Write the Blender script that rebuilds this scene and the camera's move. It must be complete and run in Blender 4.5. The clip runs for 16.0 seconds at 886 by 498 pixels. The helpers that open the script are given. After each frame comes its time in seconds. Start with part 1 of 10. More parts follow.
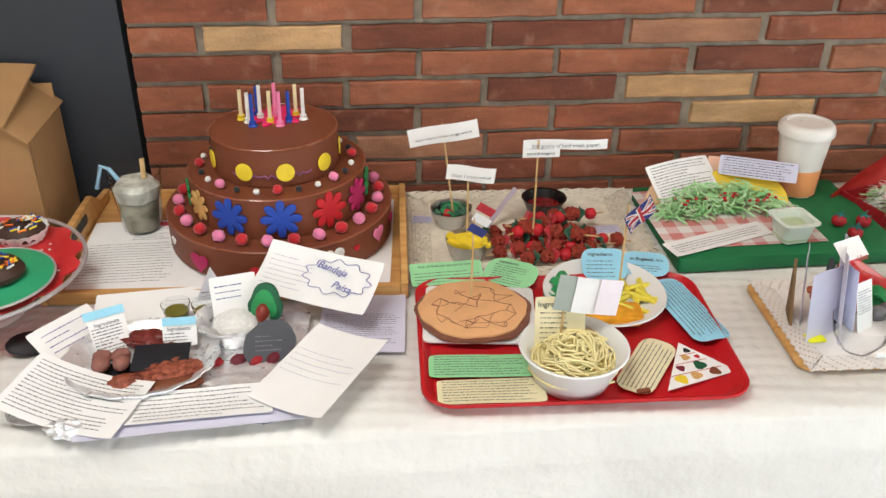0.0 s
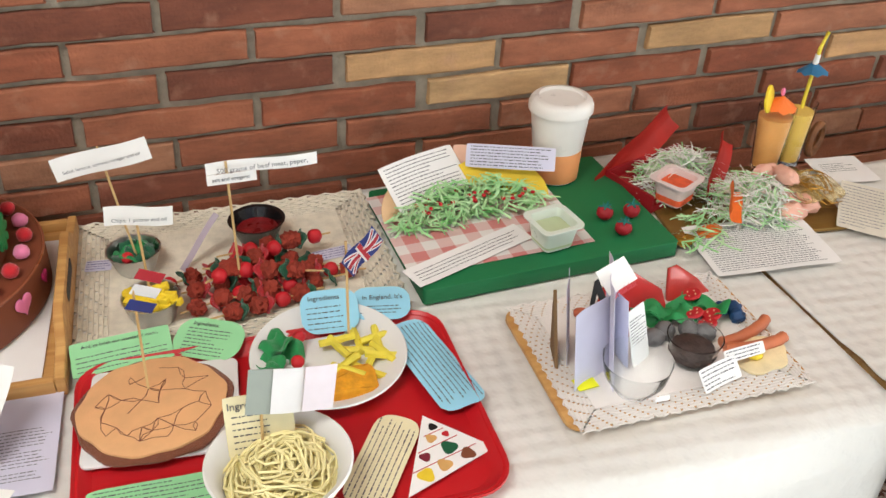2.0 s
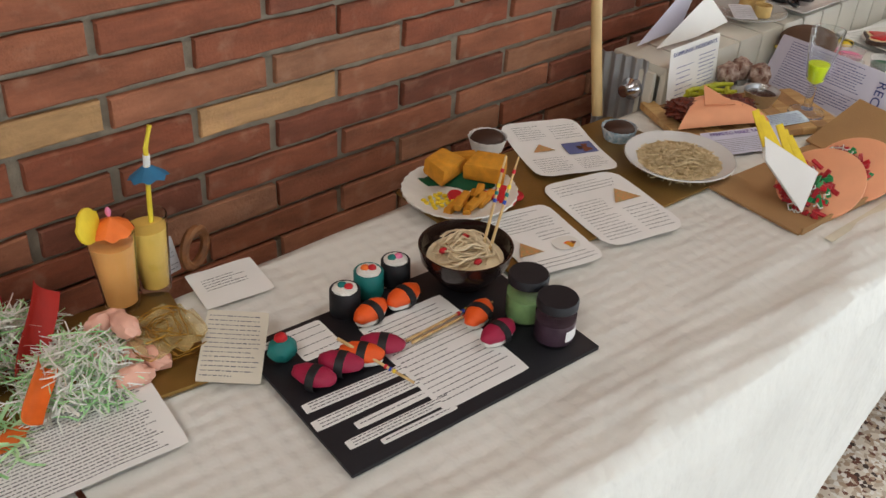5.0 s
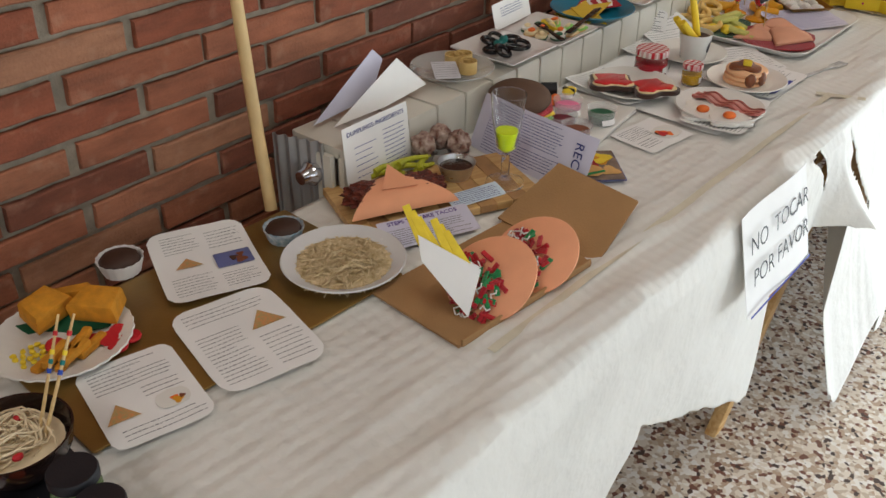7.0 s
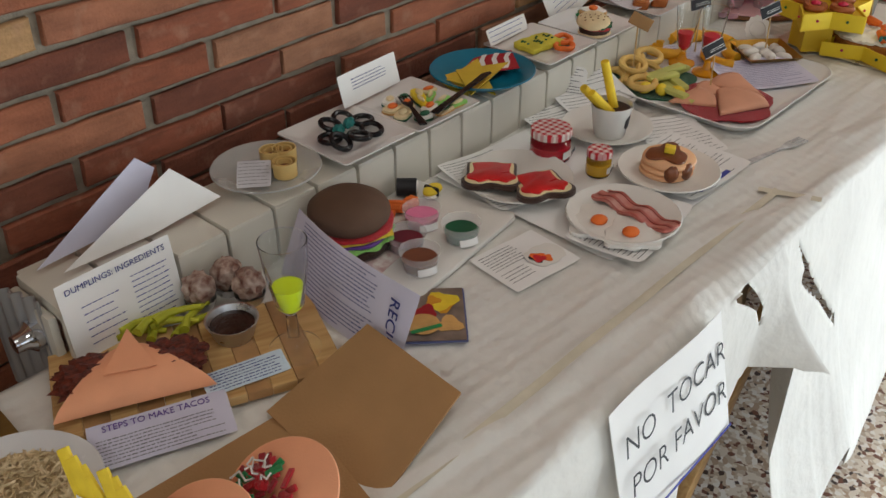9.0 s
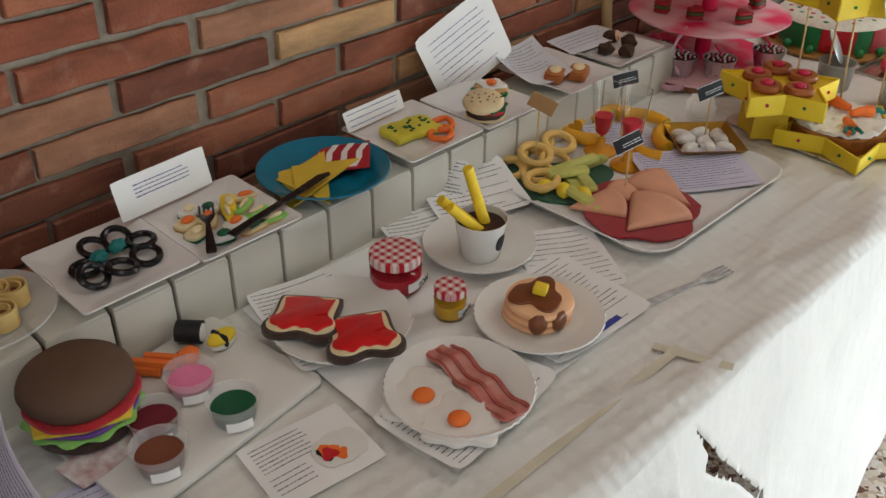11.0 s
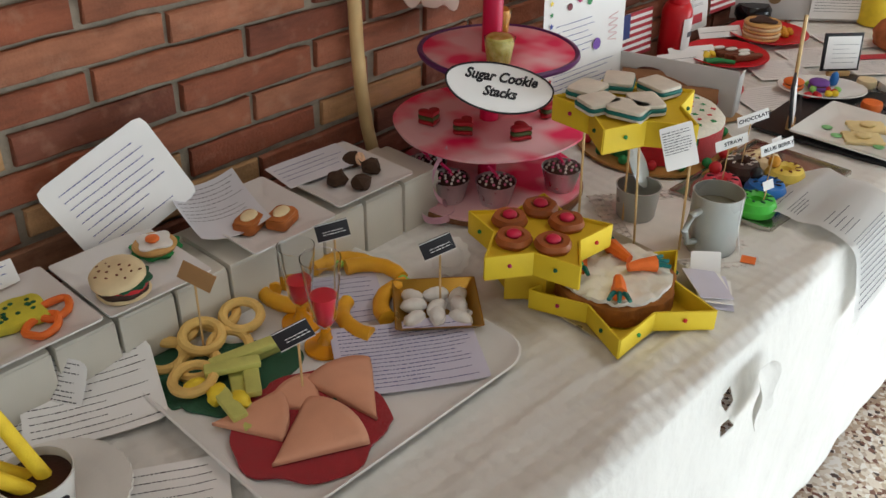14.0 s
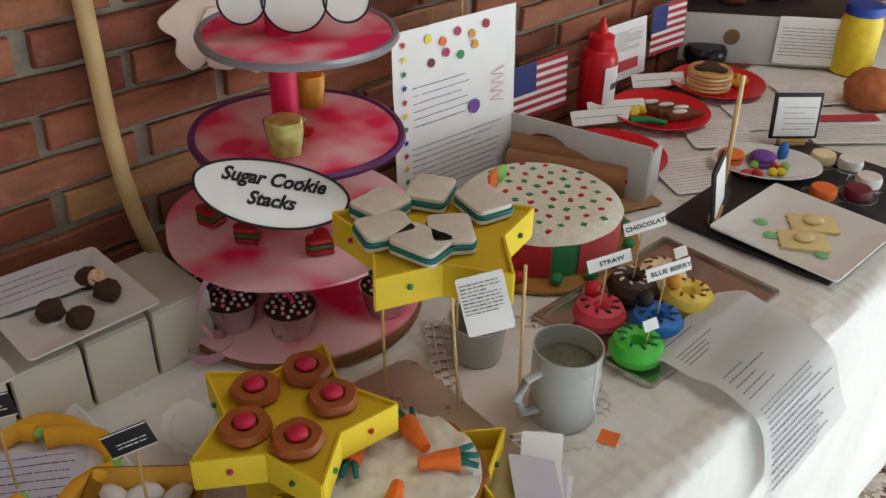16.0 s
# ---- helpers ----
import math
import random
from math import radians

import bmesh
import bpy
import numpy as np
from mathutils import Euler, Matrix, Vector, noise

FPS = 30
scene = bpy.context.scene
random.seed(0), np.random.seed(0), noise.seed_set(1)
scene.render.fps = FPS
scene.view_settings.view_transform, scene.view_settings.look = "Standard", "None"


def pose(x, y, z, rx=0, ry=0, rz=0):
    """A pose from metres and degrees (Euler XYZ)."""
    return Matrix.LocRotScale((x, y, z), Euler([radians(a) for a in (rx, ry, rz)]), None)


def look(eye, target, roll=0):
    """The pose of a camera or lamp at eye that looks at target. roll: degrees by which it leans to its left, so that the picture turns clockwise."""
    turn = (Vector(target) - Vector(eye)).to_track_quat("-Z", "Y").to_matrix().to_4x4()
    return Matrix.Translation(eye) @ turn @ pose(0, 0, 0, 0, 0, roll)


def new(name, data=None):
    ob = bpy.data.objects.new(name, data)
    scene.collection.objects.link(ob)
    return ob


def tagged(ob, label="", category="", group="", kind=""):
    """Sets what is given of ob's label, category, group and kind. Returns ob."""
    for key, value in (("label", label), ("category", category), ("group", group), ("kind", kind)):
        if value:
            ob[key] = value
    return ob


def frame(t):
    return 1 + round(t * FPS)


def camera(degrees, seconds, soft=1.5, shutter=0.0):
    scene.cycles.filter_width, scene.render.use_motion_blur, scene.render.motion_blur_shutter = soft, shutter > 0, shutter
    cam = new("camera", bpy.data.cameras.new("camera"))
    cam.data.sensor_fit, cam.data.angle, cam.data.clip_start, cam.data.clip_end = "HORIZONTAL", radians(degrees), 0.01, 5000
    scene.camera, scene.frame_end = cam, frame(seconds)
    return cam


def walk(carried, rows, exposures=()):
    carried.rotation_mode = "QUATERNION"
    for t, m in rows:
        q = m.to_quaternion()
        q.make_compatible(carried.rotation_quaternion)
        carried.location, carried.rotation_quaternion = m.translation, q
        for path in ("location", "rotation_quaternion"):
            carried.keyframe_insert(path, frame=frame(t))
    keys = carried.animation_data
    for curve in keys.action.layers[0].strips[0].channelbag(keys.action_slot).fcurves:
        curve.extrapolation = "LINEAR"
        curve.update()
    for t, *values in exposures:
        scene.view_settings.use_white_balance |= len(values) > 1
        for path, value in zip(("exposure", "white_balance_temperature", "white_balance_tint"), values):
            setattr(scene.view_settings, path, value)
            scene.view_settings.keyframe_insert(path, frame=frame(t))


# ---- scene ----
EXPOSURES = [(0.0, -0.08), (3.5, 0.08), (4.5, -0.48), (5.0, -0.52), (8.0, -0.94), (10.5, -1.08), (14.0, -1.2), (16.0, -1.38)]
cam = camera(52.58, 16.0)
PATH = [
    (0.0, 0.0086, -1.5529, 1.5091, 60.355, -0.254, -4.450),
    (0.5, 0.0563, -1.4446, 1.4997, 58.803, -0.661, -6.688),
    (1.0, 0.0890, -1.3245, 1.4868, 56.937, -1.203, -9.417),
    (1.5, 0.1291, -1.2627, 1.4768, 56.091, -1.480, -13.350),
    (2.0, 0.2064, -1.2329, 1.4820, 55.885, -1.289, -18.124),
    (2.5, 0.3438, -1.2256, 1.4851, 55.716, -1.500, -19.876),
    (3.0, 0.4622, -1.2413, 1.4850, 55.674, -1.224, -19.088),
    (3.5, 0.5430, -1.2558, 1.4844, 56.329, -1.258, -21.577),
    (4.0, 0.6104, -1.2505, 1.4806, 56.619, -1.482, -27.760),
    (4.5, 0.7077, -1.1918, 1.4687, 56.685, -2.088, -35.436),
    (5.0, 0.8207, -1.0918, 1.4738, 56.446, -2.201, -41.456),
    (5.2, 0.8574, -1.0660, 1.4740, 56.402, -1.861, -43.539),
    (7.3, 1.3485, -1.1919, 1.5075, 57.552, -0.272, -50.562),
    (7.5, 1.3993, -1.1881, 1.5060, 57.103, -0.238, -51.097),
    (8.0, 1.5650, -1.1312, 1.5118, 56.075, 0.087, -52.504),
    (8.2, 1.6285, -1.1000, 1.5122, 56.015, 0.201, -52.222),
    (10.3, 2.1852, -1.1613, 1.4978, 56.922, -0.010, -42.326),
    (10.5, 2.2218, -1.1431, 1.4948, 56.890, -0.372, -43.496),
    (11.0, 2.3588, -1.0642, 1.4864, 56.778, -0.403, -46.014),
    (11.5, 2.4943, -0.9814, 1.4838, 56.610, -0.335, -48.377),
    (12.0, 2.5930, -0.9750, 1.4807, 56.693, -0.145, -48.739),
    (12.5, 2.7007, -1.0125, 1.4818, 57.219, -0.314, -47.334),
    (13.0, 2.7887, -1.0561, 1.4939, 58.023, -0.516, -46.926),
    (13.5, 2.8928, -1.0952, 1.4998, 58.540, -0.463, -46.114),
    (14.0, 2.9793, -1.0943, 1.5023, 58.141, -0.467, -47.106),
    (14.5, 3.1014, -1.0337, 1.5014, 57.887, -0.804, -48.590),
    (15.0, 3.2212, -0.9752, 1.4959, 57.406, -0.520, -50.806),
    (15.5, 3.3428, -0.9746, 1.4850, 57.087, -0.963, -52.371),
    (16.0, 3.4952, -1.0273, 1.4776, 57.556, -1.190, -45.126),
]
walk(cam, [(t, pose(*p)) for t, *p in PATH], EXPOSURES)

# ---- light ----
world = bpy.data.worlds.new("sky")
scene.world = world
world.use_nodes = True
wn = world.node_tree.nodes
sky = wn.new("ShaderNodeTexSky")
sky.sky_type, sky.sun_disc, sky.sun_elevation, sky.sun_rotation = "NISHITA", False, radians(42), radians(200)
world.node_tree.links.new(sky.outputs[0], wn["Background"].inputs[0])
wn["Background"].inputs[1].default_value = 0.12


def area_light(name, m, w, h, watts, rgb):
    data = bpy.data.lights.new(name, "AREA")
    data.shape, data.size, data.size_y, data.energy, data.color = "RECTANGLE", w, h, watts, rgb
    new(name, data).matrix_basis = m


# daylight through the window wall behind the camera; the ceiling lamps are unseen, added as fill
for wx, watts, wz, wh in ((-1.2, 6, 1.0, 1.4), (1.2, 19, 0.75, 1.2), (4.2, 56, 0.42, 0.75), (6.9, 160, 0.62, 1.15)):
    area_light("window_light", look((wx, -2.27, wz), (wx, 0, wz - 0.05)), 2.2, wh, watts, (0.82, 0.93, 1.0) if wx > 0 else (0.9, 0.965, 1.0))
for cx, watts in ((-0.6, 36), (2.2, 8), (5.0, 26)):
    area_light("ceiling_panel_light", look((cx, -1.3, 2.93), (cx, -1.3, 0)), 1.2, 0.6, watts, (1.0, 0.975, 0.94))

# ---- materials ----
MATS = {}


def lin(c):
    return tuple((v / 255 / 12.92) if v <= 10 else ((v / 255 + 0.055) / 1.055) ** 2.4 for v in c)


def mat(name, rgb, rough=0.6, var=0.12, scale=60.0, bump=0.15, metal=0.0, fine=400.0, alpha=None, trans=0.0, ior=1.45, coat=0.0, rgb2=None, sheen=0.0):
    """A procedural material with variation at two scales; rgb in 0..255."""
    if name in MATS:
        return MATS[name]
    m = bpy.data.materials.new(name)
    m.use_nodes = True
    nt = m.node_tree
    b = nt.nodes["Principled BSDF"]
    tc = nt.nodes.new("ShaderNodeTexCoord")
    n1, n2 = nt.nodes.new("ShaderNodeTexNoise"), nt.nodes.new("ShaderNodeTexNoise")
    n1.inputs["Scale"].default_value, n1.inputs["Detail"].default_value = scale, 4
    n2.inputs["Scale"].default_value, n2.inputs["Detail"].default_value = fine, 3
    for n in (n1, n2):
        nt.links.new(tc.outputs["Object"], n.inputs["Vector"])
    ramp = nt.nodes.new("ShaderNodeValToRGB")
    c = np.array(lin(rgb))
    c2 = np.array(lin(rgb2)) if rgb2 else np.clip(c * (1 + var), 0, 0.9)
    ramp.color_ramp.elements[0].position, ramp.color_ramp.elements[1].position = 0.32, 0.68
    ramp.color_ramp.elements[0].color = (*(c * (1 - var)), 1)
    ramp.color_ramp.elements[1].color = (*c2, 1)
    nt.links.new(n1.outputs["Fac"], ramp.inputs["Fac"])
    nt.links.new(ramp.outputs["Color"], b.inputs["Base Color"])
    rr = nt.nodes.new("ShaderNodeMapRange")
    rr.inputs["To Min"].default_value, rr.inputs["To Max"].default_value = max(rough - 0.1, 0.02), min(rough + 0.1, 1)
    nt.links.new(n1.outputs["Fac"], rr.inputs["Value"])
    nt.links.new(rr.outputs["Result"], b.inputs["Roughness"])
    if bump:
        bp = nt.nodes.new("ShaderNodeBump")
        bp.inputs["Strength"].default_value, bp.inputs["Distance"].default_value = bump, 0.002
        nt.links.new(n2.outputs["Fac"], bp.inputs["Height"])
        nt.links.new(bp.outputs["Normal"], b.inputs["Normal"])
    b.inputs["Metallic"].default_value = metal
    b.inputs["IOR"].default_value = ior
    b.inputs["Transmission Weight"].default_value = trans
    b.inputs["Coat Weight"].default_value = coat
    b.inputs["Sheen Weight"].default_value = sheen
    if alpha is not None:
        b.inputs["Alpha"].default_value = alpha
    MATS[name] = m
    return m


def nodes_of(m):
    return m.node_tree.nodes, m.node_tree.links


def brick_material(name, source, tan=False):
    m = mat(name, (170, 88, 60), 0.85, 0.18, 14, 0.9, fine=190)
    n, l = nodes_of(m)
    b = n["Principled BSDF"]
    src = n.new("ShaderNodeObjectInfo") if source == "Random" else n.new("ShaderNodeNewGeometry")
    ramp = n.new("ShaderNodeValToRGB")
    ramp.color_ramp.interpolation = "CONSTANT"
    e = ramp.color_ramp.elements
    stops = ((0, (138, 79, 56)), (0.16, (148, 90, 65)), (0.3, (114, 65, 48)), (0.44, (154, 99, 73)), (0.56, (134, 74, 52)), (0.68, (152, 106, 80)), (0.78, (122, 69, 51)), (0.91, (142, 85, 61)))
    if tan:
        stops = tuple((p, c) for (p, _), c in zip(stops, ((176, 138, 96), (168, 126, 86), (184, 148, 106), (172, 132, 92), (180, 140, 98), (166, 122, 84), (186, 150, 110), (174, 134, 94))))
    e[0].position, e[0].color = 0, (*lin(stops[0][1]), 1)
    e[1].position, e[1].color = stops[1][0], (*lin(stops[1][1]), 1)
    for p, c in stops[2:]:
        e.new(p).color = (*lin(c), 1)
    l.new(src.outputs[source], ramp.inputs["Fac"])
    # firing marks and pale bloom
    tc = n.new("ShaderNodeTexCoord")
    big = n.new("ShaderNodeTexNoise")
    big.inputs["Scale"].default_value, big.inputs["Detail"].default_value, big.inputs["Roughness"].default_value = 11, 8, 0.68
    geo = n.new("ShaderNodeNewGeometry")
    drawn = n.new("ShaderNodeMapping")
    drawn.inputs["Scale"].default_value = (0.55, 1.0, 1.9)
    l.new(geo.outputs["Position"], drawn.inputs["Vector"])
    l.new(drawn.outputs["Vector"], big.inputs["Vector"])
    mr = n.new("ShaderNodeMapRange")
    mr.inputs["From Min"].default_value, mr.inputs["From Max"].default_value = 0.3, 0.75
    mr.inputs["To Min"].default_value, mr.inputs["To Max"].default_value = 0.55, 1.5
    l.new(big.outputs["Fac"], mr.inputs["Value"])
    mul = n.new("ShaderNodeMix")
    mul.data_type, mul.blend_type = "RGBA", "MULTIPLY"
    mul.inputs["Factor"].default_value = 1
    l.new(ramp.outputs["Color"], mul.inputs["A"])
    l.new(mr.outputs["Result"], mul.inputs["B"])
    bloom = n.new("ShaderNodeTexNoise")
    bloom.inputs["Scale"].default_value, bloom.inputs["Detail"].default_value = 26, 5
    l.new(geo.outputs["Position"], bloom.inputs["Vector"])
    br = n.new("ShaderNodeMapRange")
    br.inputs["From Min"].default_value, br.inputs["From Max"].default_value, br.inputs["To Max"].default_value = 0.56, 0.78, 0.5
    l.new(bloom.outputs["Fac"], br.inputs["Value"])
    mx = n.new("ShaderNodeMix")
    mx.data_type = "RGBA"
    mx.inputs["B"].default_value = (*lin((176, 134, 110)), 1)
    l.new(br.outputs["Result"], mx.inputs["Factor"])
    l.new(mul.outputs["Result"], mx.inputs["A"])
    l.new(mx.outputs["Result"], b.inputs["Base Color"])
    return m


def terrazzo():
    m = mat("terrazzo", (190, 175, 160), 0.35, 0.1, 8, 0.0)
    n, l = nodes_of(m)
    b = n["Principled BSDF"]
    geo = n.new("ShaderNodeNewGeometry")
    v = n.new("ShaderNodeTexVoronoi")
    v.inputs["Scale"].default_value = 100
    l.new(geo.outputs["Position"], v.inputs["Vector"])
    sep = n.new("ShaderNodeSeparateColor")
    l.new(v.outputs["Color"], sep.inputs["Color"])
    ramp = n.new("ShaderNodeValToRGB")
    ramp.color_ramp.interpolation = "CONSTANT"
    e = ramp.color_ramp.elements
    stops = ((0, (224, 212, 196)), (0.3, (196, 178, 158)), (0.48, (236, 230, 222)), (0.68, (120, 80, 64)), (0.78, (184, 158, 134)), (0.93, (76, 60, 54)))
    e[0].color = (*lin(stops[0][1]), 1)
    e[1].position, e[1].color = stops[1][0], (*lin(stops[1][1]), 1)
    for p, c in stops[2:]:
        e.new(p).color = (*lin(c), 1)
    l.new(sep.outputs[0], ramp.inputs["Fac"])
    l.new(ramp.outputs["Color"], b.inputs["Base Color"])
    return m


def tablecloth_material():
    """White table paper, pressed with a close pattern of dimples."""
    m = mat("embossed_paper", (222, 220, 214), 0.62, 0.05, 5, 0.0)
    n, l = nodes_of(m)
    b = n["Principled BSDF"]
    geo = n.new("ShaderNodeNewGeometry")
    # waves that cross at a slant, pressed alike into the flat and the hanging paper
    waves = []
    for way in ((150.0, 120.0, 0.0), (120.0, -150.0, 0.0)):
        dot = n.new("ShaderNodeVectorMath")
        dot.operation = "DOT_PRODUCT"
        dot.inputs[1].default_value = way
        l.new(geo.outputs["Position"], dot.inputs[0])
        sine = n.new("ShaderNodeMath")
        sine.operation = "SINE"
        l.new(dot.outputs["Value"], sine.inputs[0])
        waves.append(sine)
    ck = n.new("ShaderNodeMath")
    ck.operation = "MULTIPLY"
    l.new(waves[0].outputs[0], ck.inputs[0])
    l.new(waves[1].outputs[0], ck.inputs[1])
    flat = n.new("ShaderNodeSeparateXYZ")
    l.new(geo.outputs["True Normal"], flat.inputs["Vector"])
    level = n.new("ShaderNodeMath")
    level.operation = "ABSOLUTE"
    l.new(flat.outputs["Z"], level.inputs[0])
    pressed = n.new("ShaderNodeMath")
    pressed.operation = "MULTIPLY"
    l.new(ck.outputs[0], pressed.inputs[0])
    l.new(level.outputs[0], pressed.inputs[1])
    wr = n.new("ShaderNodeTexNoise")
    wr.inputs["Scale"].default_value, wr.inputs["Detail"].default_value = 7, 5
    l.new(geo.outputs["Position"], wr.inputs["Vector"])
    b1, b2 = n.new("ShaderNodeBump"), n.new("ShaderNodeBump")
    b1.inputs["Strength"].default_value, b1.inputs["Distance"].default_value = 0.5, 0.002
    b2.inputs["Strength"].default_value, b2.inputs["Distance"].default_value = 0.6, 0.035
    l.new(pressed.outputs[0], b1.inputs["Height"])
    l.new(wr.outputs["Fac"], b2.inputs["Height"])
    l.new(b2.outputs["Normal"], b1.inputs["Normal"])
    l.new(b1.outputs["Normal"], b.inputs["Normal"])
    return m


def wood(name, rgb, rgb2, scale=6.0, rough=0.5, along=0):
    m = mat(name, rgb, rough, 0.1, 30, 0.0)
    n, l = nodes_of(m)
    b = n["Principled BSDF"]
    tc = n.new("ShaderNodeTexCoord")
    mp = n.new("ShaderNodeMapping")
    s = [14.0, 14.0, 14.0]
    s[along] = 1.2
    mp.inputs["Scale"].default_value = s
    l.new(tc.outputs["Object"], mp.inputs["Vector"])
    no = n.new("ShaderNodeTexNoise")
    no.inputs["Scale"].default_value, no.inputs["Detail"].default_value, no.inputs["Distortion"].default_value = scale, 6, 0.6
    l.new(mp.outputs["Vector"], no.inputs["Vector"])
    ramp = n.new("ShaderNodeValToRGB")
    ramp.color_ramp.elements[0].position, ramp.color_ramp.elements[1].position = 0.35, 0.65
    ramp.color_ramp.elements[0].color, ramp.color_ramp.elements[1].color = (*lin(rgb), 1), (*lin(rgb2), 1)
    l.new(no.outputs["Fac"], ramp.inputs["Fac"])
    l.new(ramp.outputs["Color"], b.inputs["Base Color"])
    bp = n.new("ShaderNodeBump")
    bp.inputs["Strength"].default_value, bp.inputs["Distance"].default_value = 0.2, 0.001
    l.new(no.outputs["Fac"], bp.inputs["Height"])
    l.new(bp.outputs["Normal"], b.inputs["Normal"])
    return m


def checked(name, rgb, rgb2, cell):
    """Two-colour gingham weave, cell in metres."""
    m = mat(name, rgb, 0.7, 0.05, 60, 0.1)
    n, l = nodes_of(m)
    tc = n.new("ShaderNodeTexCoord")
    sep = n.new("ShaderNodeSeparateXYZ")
    l.new(tc.outputs["Object"], sep.inputs["Vector"])
    outs = []
    for ax in ("X", "Y"):
        f = n.new("ShaderNodeMath")
        f.operation = "PINGPONG"
        f.inputs[1].default_value = cell
        l.new(sep.outputs[ax], f.inputs[0])
        g = n.new("ShaderNodeMath")
        g.operation = "GREATER_THAN"
        g.inputs[1].default_value = cell / 2
        l.new(f.outputs[0], g.inputs[0])
        outs.append(g)
    add = n.new("ShaderNodeMath")
    l.new(outs[0].outputs[0], add.inputs[0])
    l.new(outs[1].outputs[0], add.inputs[1])
    half = n.new("ShaderNodeMath")
    half.operation = "MULTIPLY"
    half.inputs[1].default_value = 0.5
    l.new(add.outputs[0], half.inputs[0])
    mx = n.new("ShaderNodeMix")
    mx.data_type = "RGBA"
    mx.inputs["A"].default_value, mx.inputs["B"].default_value = (*lin(rgb), 1), (*lin(rgb2), 1)
    l.new(half.outputs[0], mx.inputs["Factor"])
    l.new(mx.outputs["Result"], n["Principled BSDF"].inputs["Base Color"])
    return m


BRICK = brick_material("brick_clay", "Random")
BRICK_TAN = brick_material("brick_clay_buff", "Random", True)
BRICK_REST = brick_material("brick_clay_rest", "Random Per Island")
MORTAR = mat("mortar", (142, 132, 117), 0.95, 0.2, 40, 0.8, fine=220)
CLOTH = tablecloth_material()
PAPER = mat("paper", (238, 237, 235), 0.7, 0.03, 12, 0.05)
# darker copy of the white paper, with shade put into its colour
PAPER_SHADED = mat("paper_shadowed_print", (208, 208, 214), 0.7, 0.04, 14, 0.05)
PAPER_LILAC = mat("paper_lilac", (206, 204, 222), 0.7, 0.04, 14, 0.05)
PAPER_GREEN = mat("paper_green", (150, 214, 158), 0.7, 0.05, 14, 0.05)
PAPER_CREAM = mat("paper_cream", (232, 222, 182), 0.7, 0.05, 14, 0.05)
PAPER_BLUE = mat("paper_blue", (150, 208, 230), 0.7, 0.05, 14, 0.05)
INK = mat("ink", (92, 92, 98), 0.7, 0.1, 60, 0)
INK_GREY = mat("ink_grey", (120, 120, 126), 0.7, 0.1, 60, 0)
INK_BLUE = mat("ink_blue", (58, 66, 150), 0.7, 0.1, 60, 0)
INK_RED = mat("ink_red", (190, 60, 70), 0.7, 0.1, 60, 0)
INK_GREEN = mat("ink_green", (40, 120, 60), 0.7, 0.1, 60, 0)
INK_NAVY = mat("ink_navy", (50, 60, 130), 0.7, 0.1, 60, 0)
CARD = mat("cardboard", (164, 126, 84), 0.85, 0.1, 9, 0.3, fine=300)
CARD_DK = mat("cardboard_dark", (128, 100, 68), 0.85, 0.12, 9, 0.3, fine=300)
BEECH = wood("beech_wood", (206, 160, 98), (184, 134, 76))
PINE = wood("pine_wood", (214, 178, 122), (190, 146, 90), along=0)
STICK = wood("bamboo_stick", (216, 186, 132), (190, 152, 98), along=2)
WALNUT = wood("walnut_strip", (140, 92, 54), (112, 70, 40))
FOIL = mat("aluminium_foil", (244, 245, 247), 0.3, 0.05, 60, 1.0, metal=0.62, fine=110)
FOIL_CUP = mat("aluminium_cup", (204, 204, 204), 0.3, 0.08, 40, 0.25, metal=1.0)
CHROME = mat("chrome", (200, 200, 205), 0.15, 0.05, 20, 0, metal=1.0)
CERAMIC = mat("white_ceramic", (226, 226, 222), 0.16, 0.02, 12, 0.0, coat=0.4)
PLASTIC_W = mat("white_plastic", (228, 228, 226), 0.32, 0.03, 12, 0.02)
PAPERPLATE = mat("paper_plate", (226, 224, 218), 0.45, 0.03, 16, 0.05)
RED_TRAY = mat("red_plastic", (190, 26, 34), 0.35, 0.08, 10, 0.05)
GREEN_BOARD = mat("green_card", (22, 112, 66), 0.6, 0.08, 12, 0.15)
BLACK_CARD = mat("black_card", (26, 26, 32), 0.55, 0.12, 14, 0.12)
GOLD = mat("gold_foil_board", (150, 118, 62), 0.38, 0.12, 20, 0.2, metal=0.6)
GOLD_SHINY = mat("gold_dish", (172, 130, 48), 0.3, 0.1, 20, 0.1, metal=0.7)
CHOC = mat("chocolate_cake_fabric", (118, 62, 38), 0.6, 0.07, 10, 0.1, coat=0.1)
GLASS = mat("clear_plastic", (245, 248, 248), 0.04, 0.0, 10, 0, trans=1.0, ior=1.12, coat=0.25)
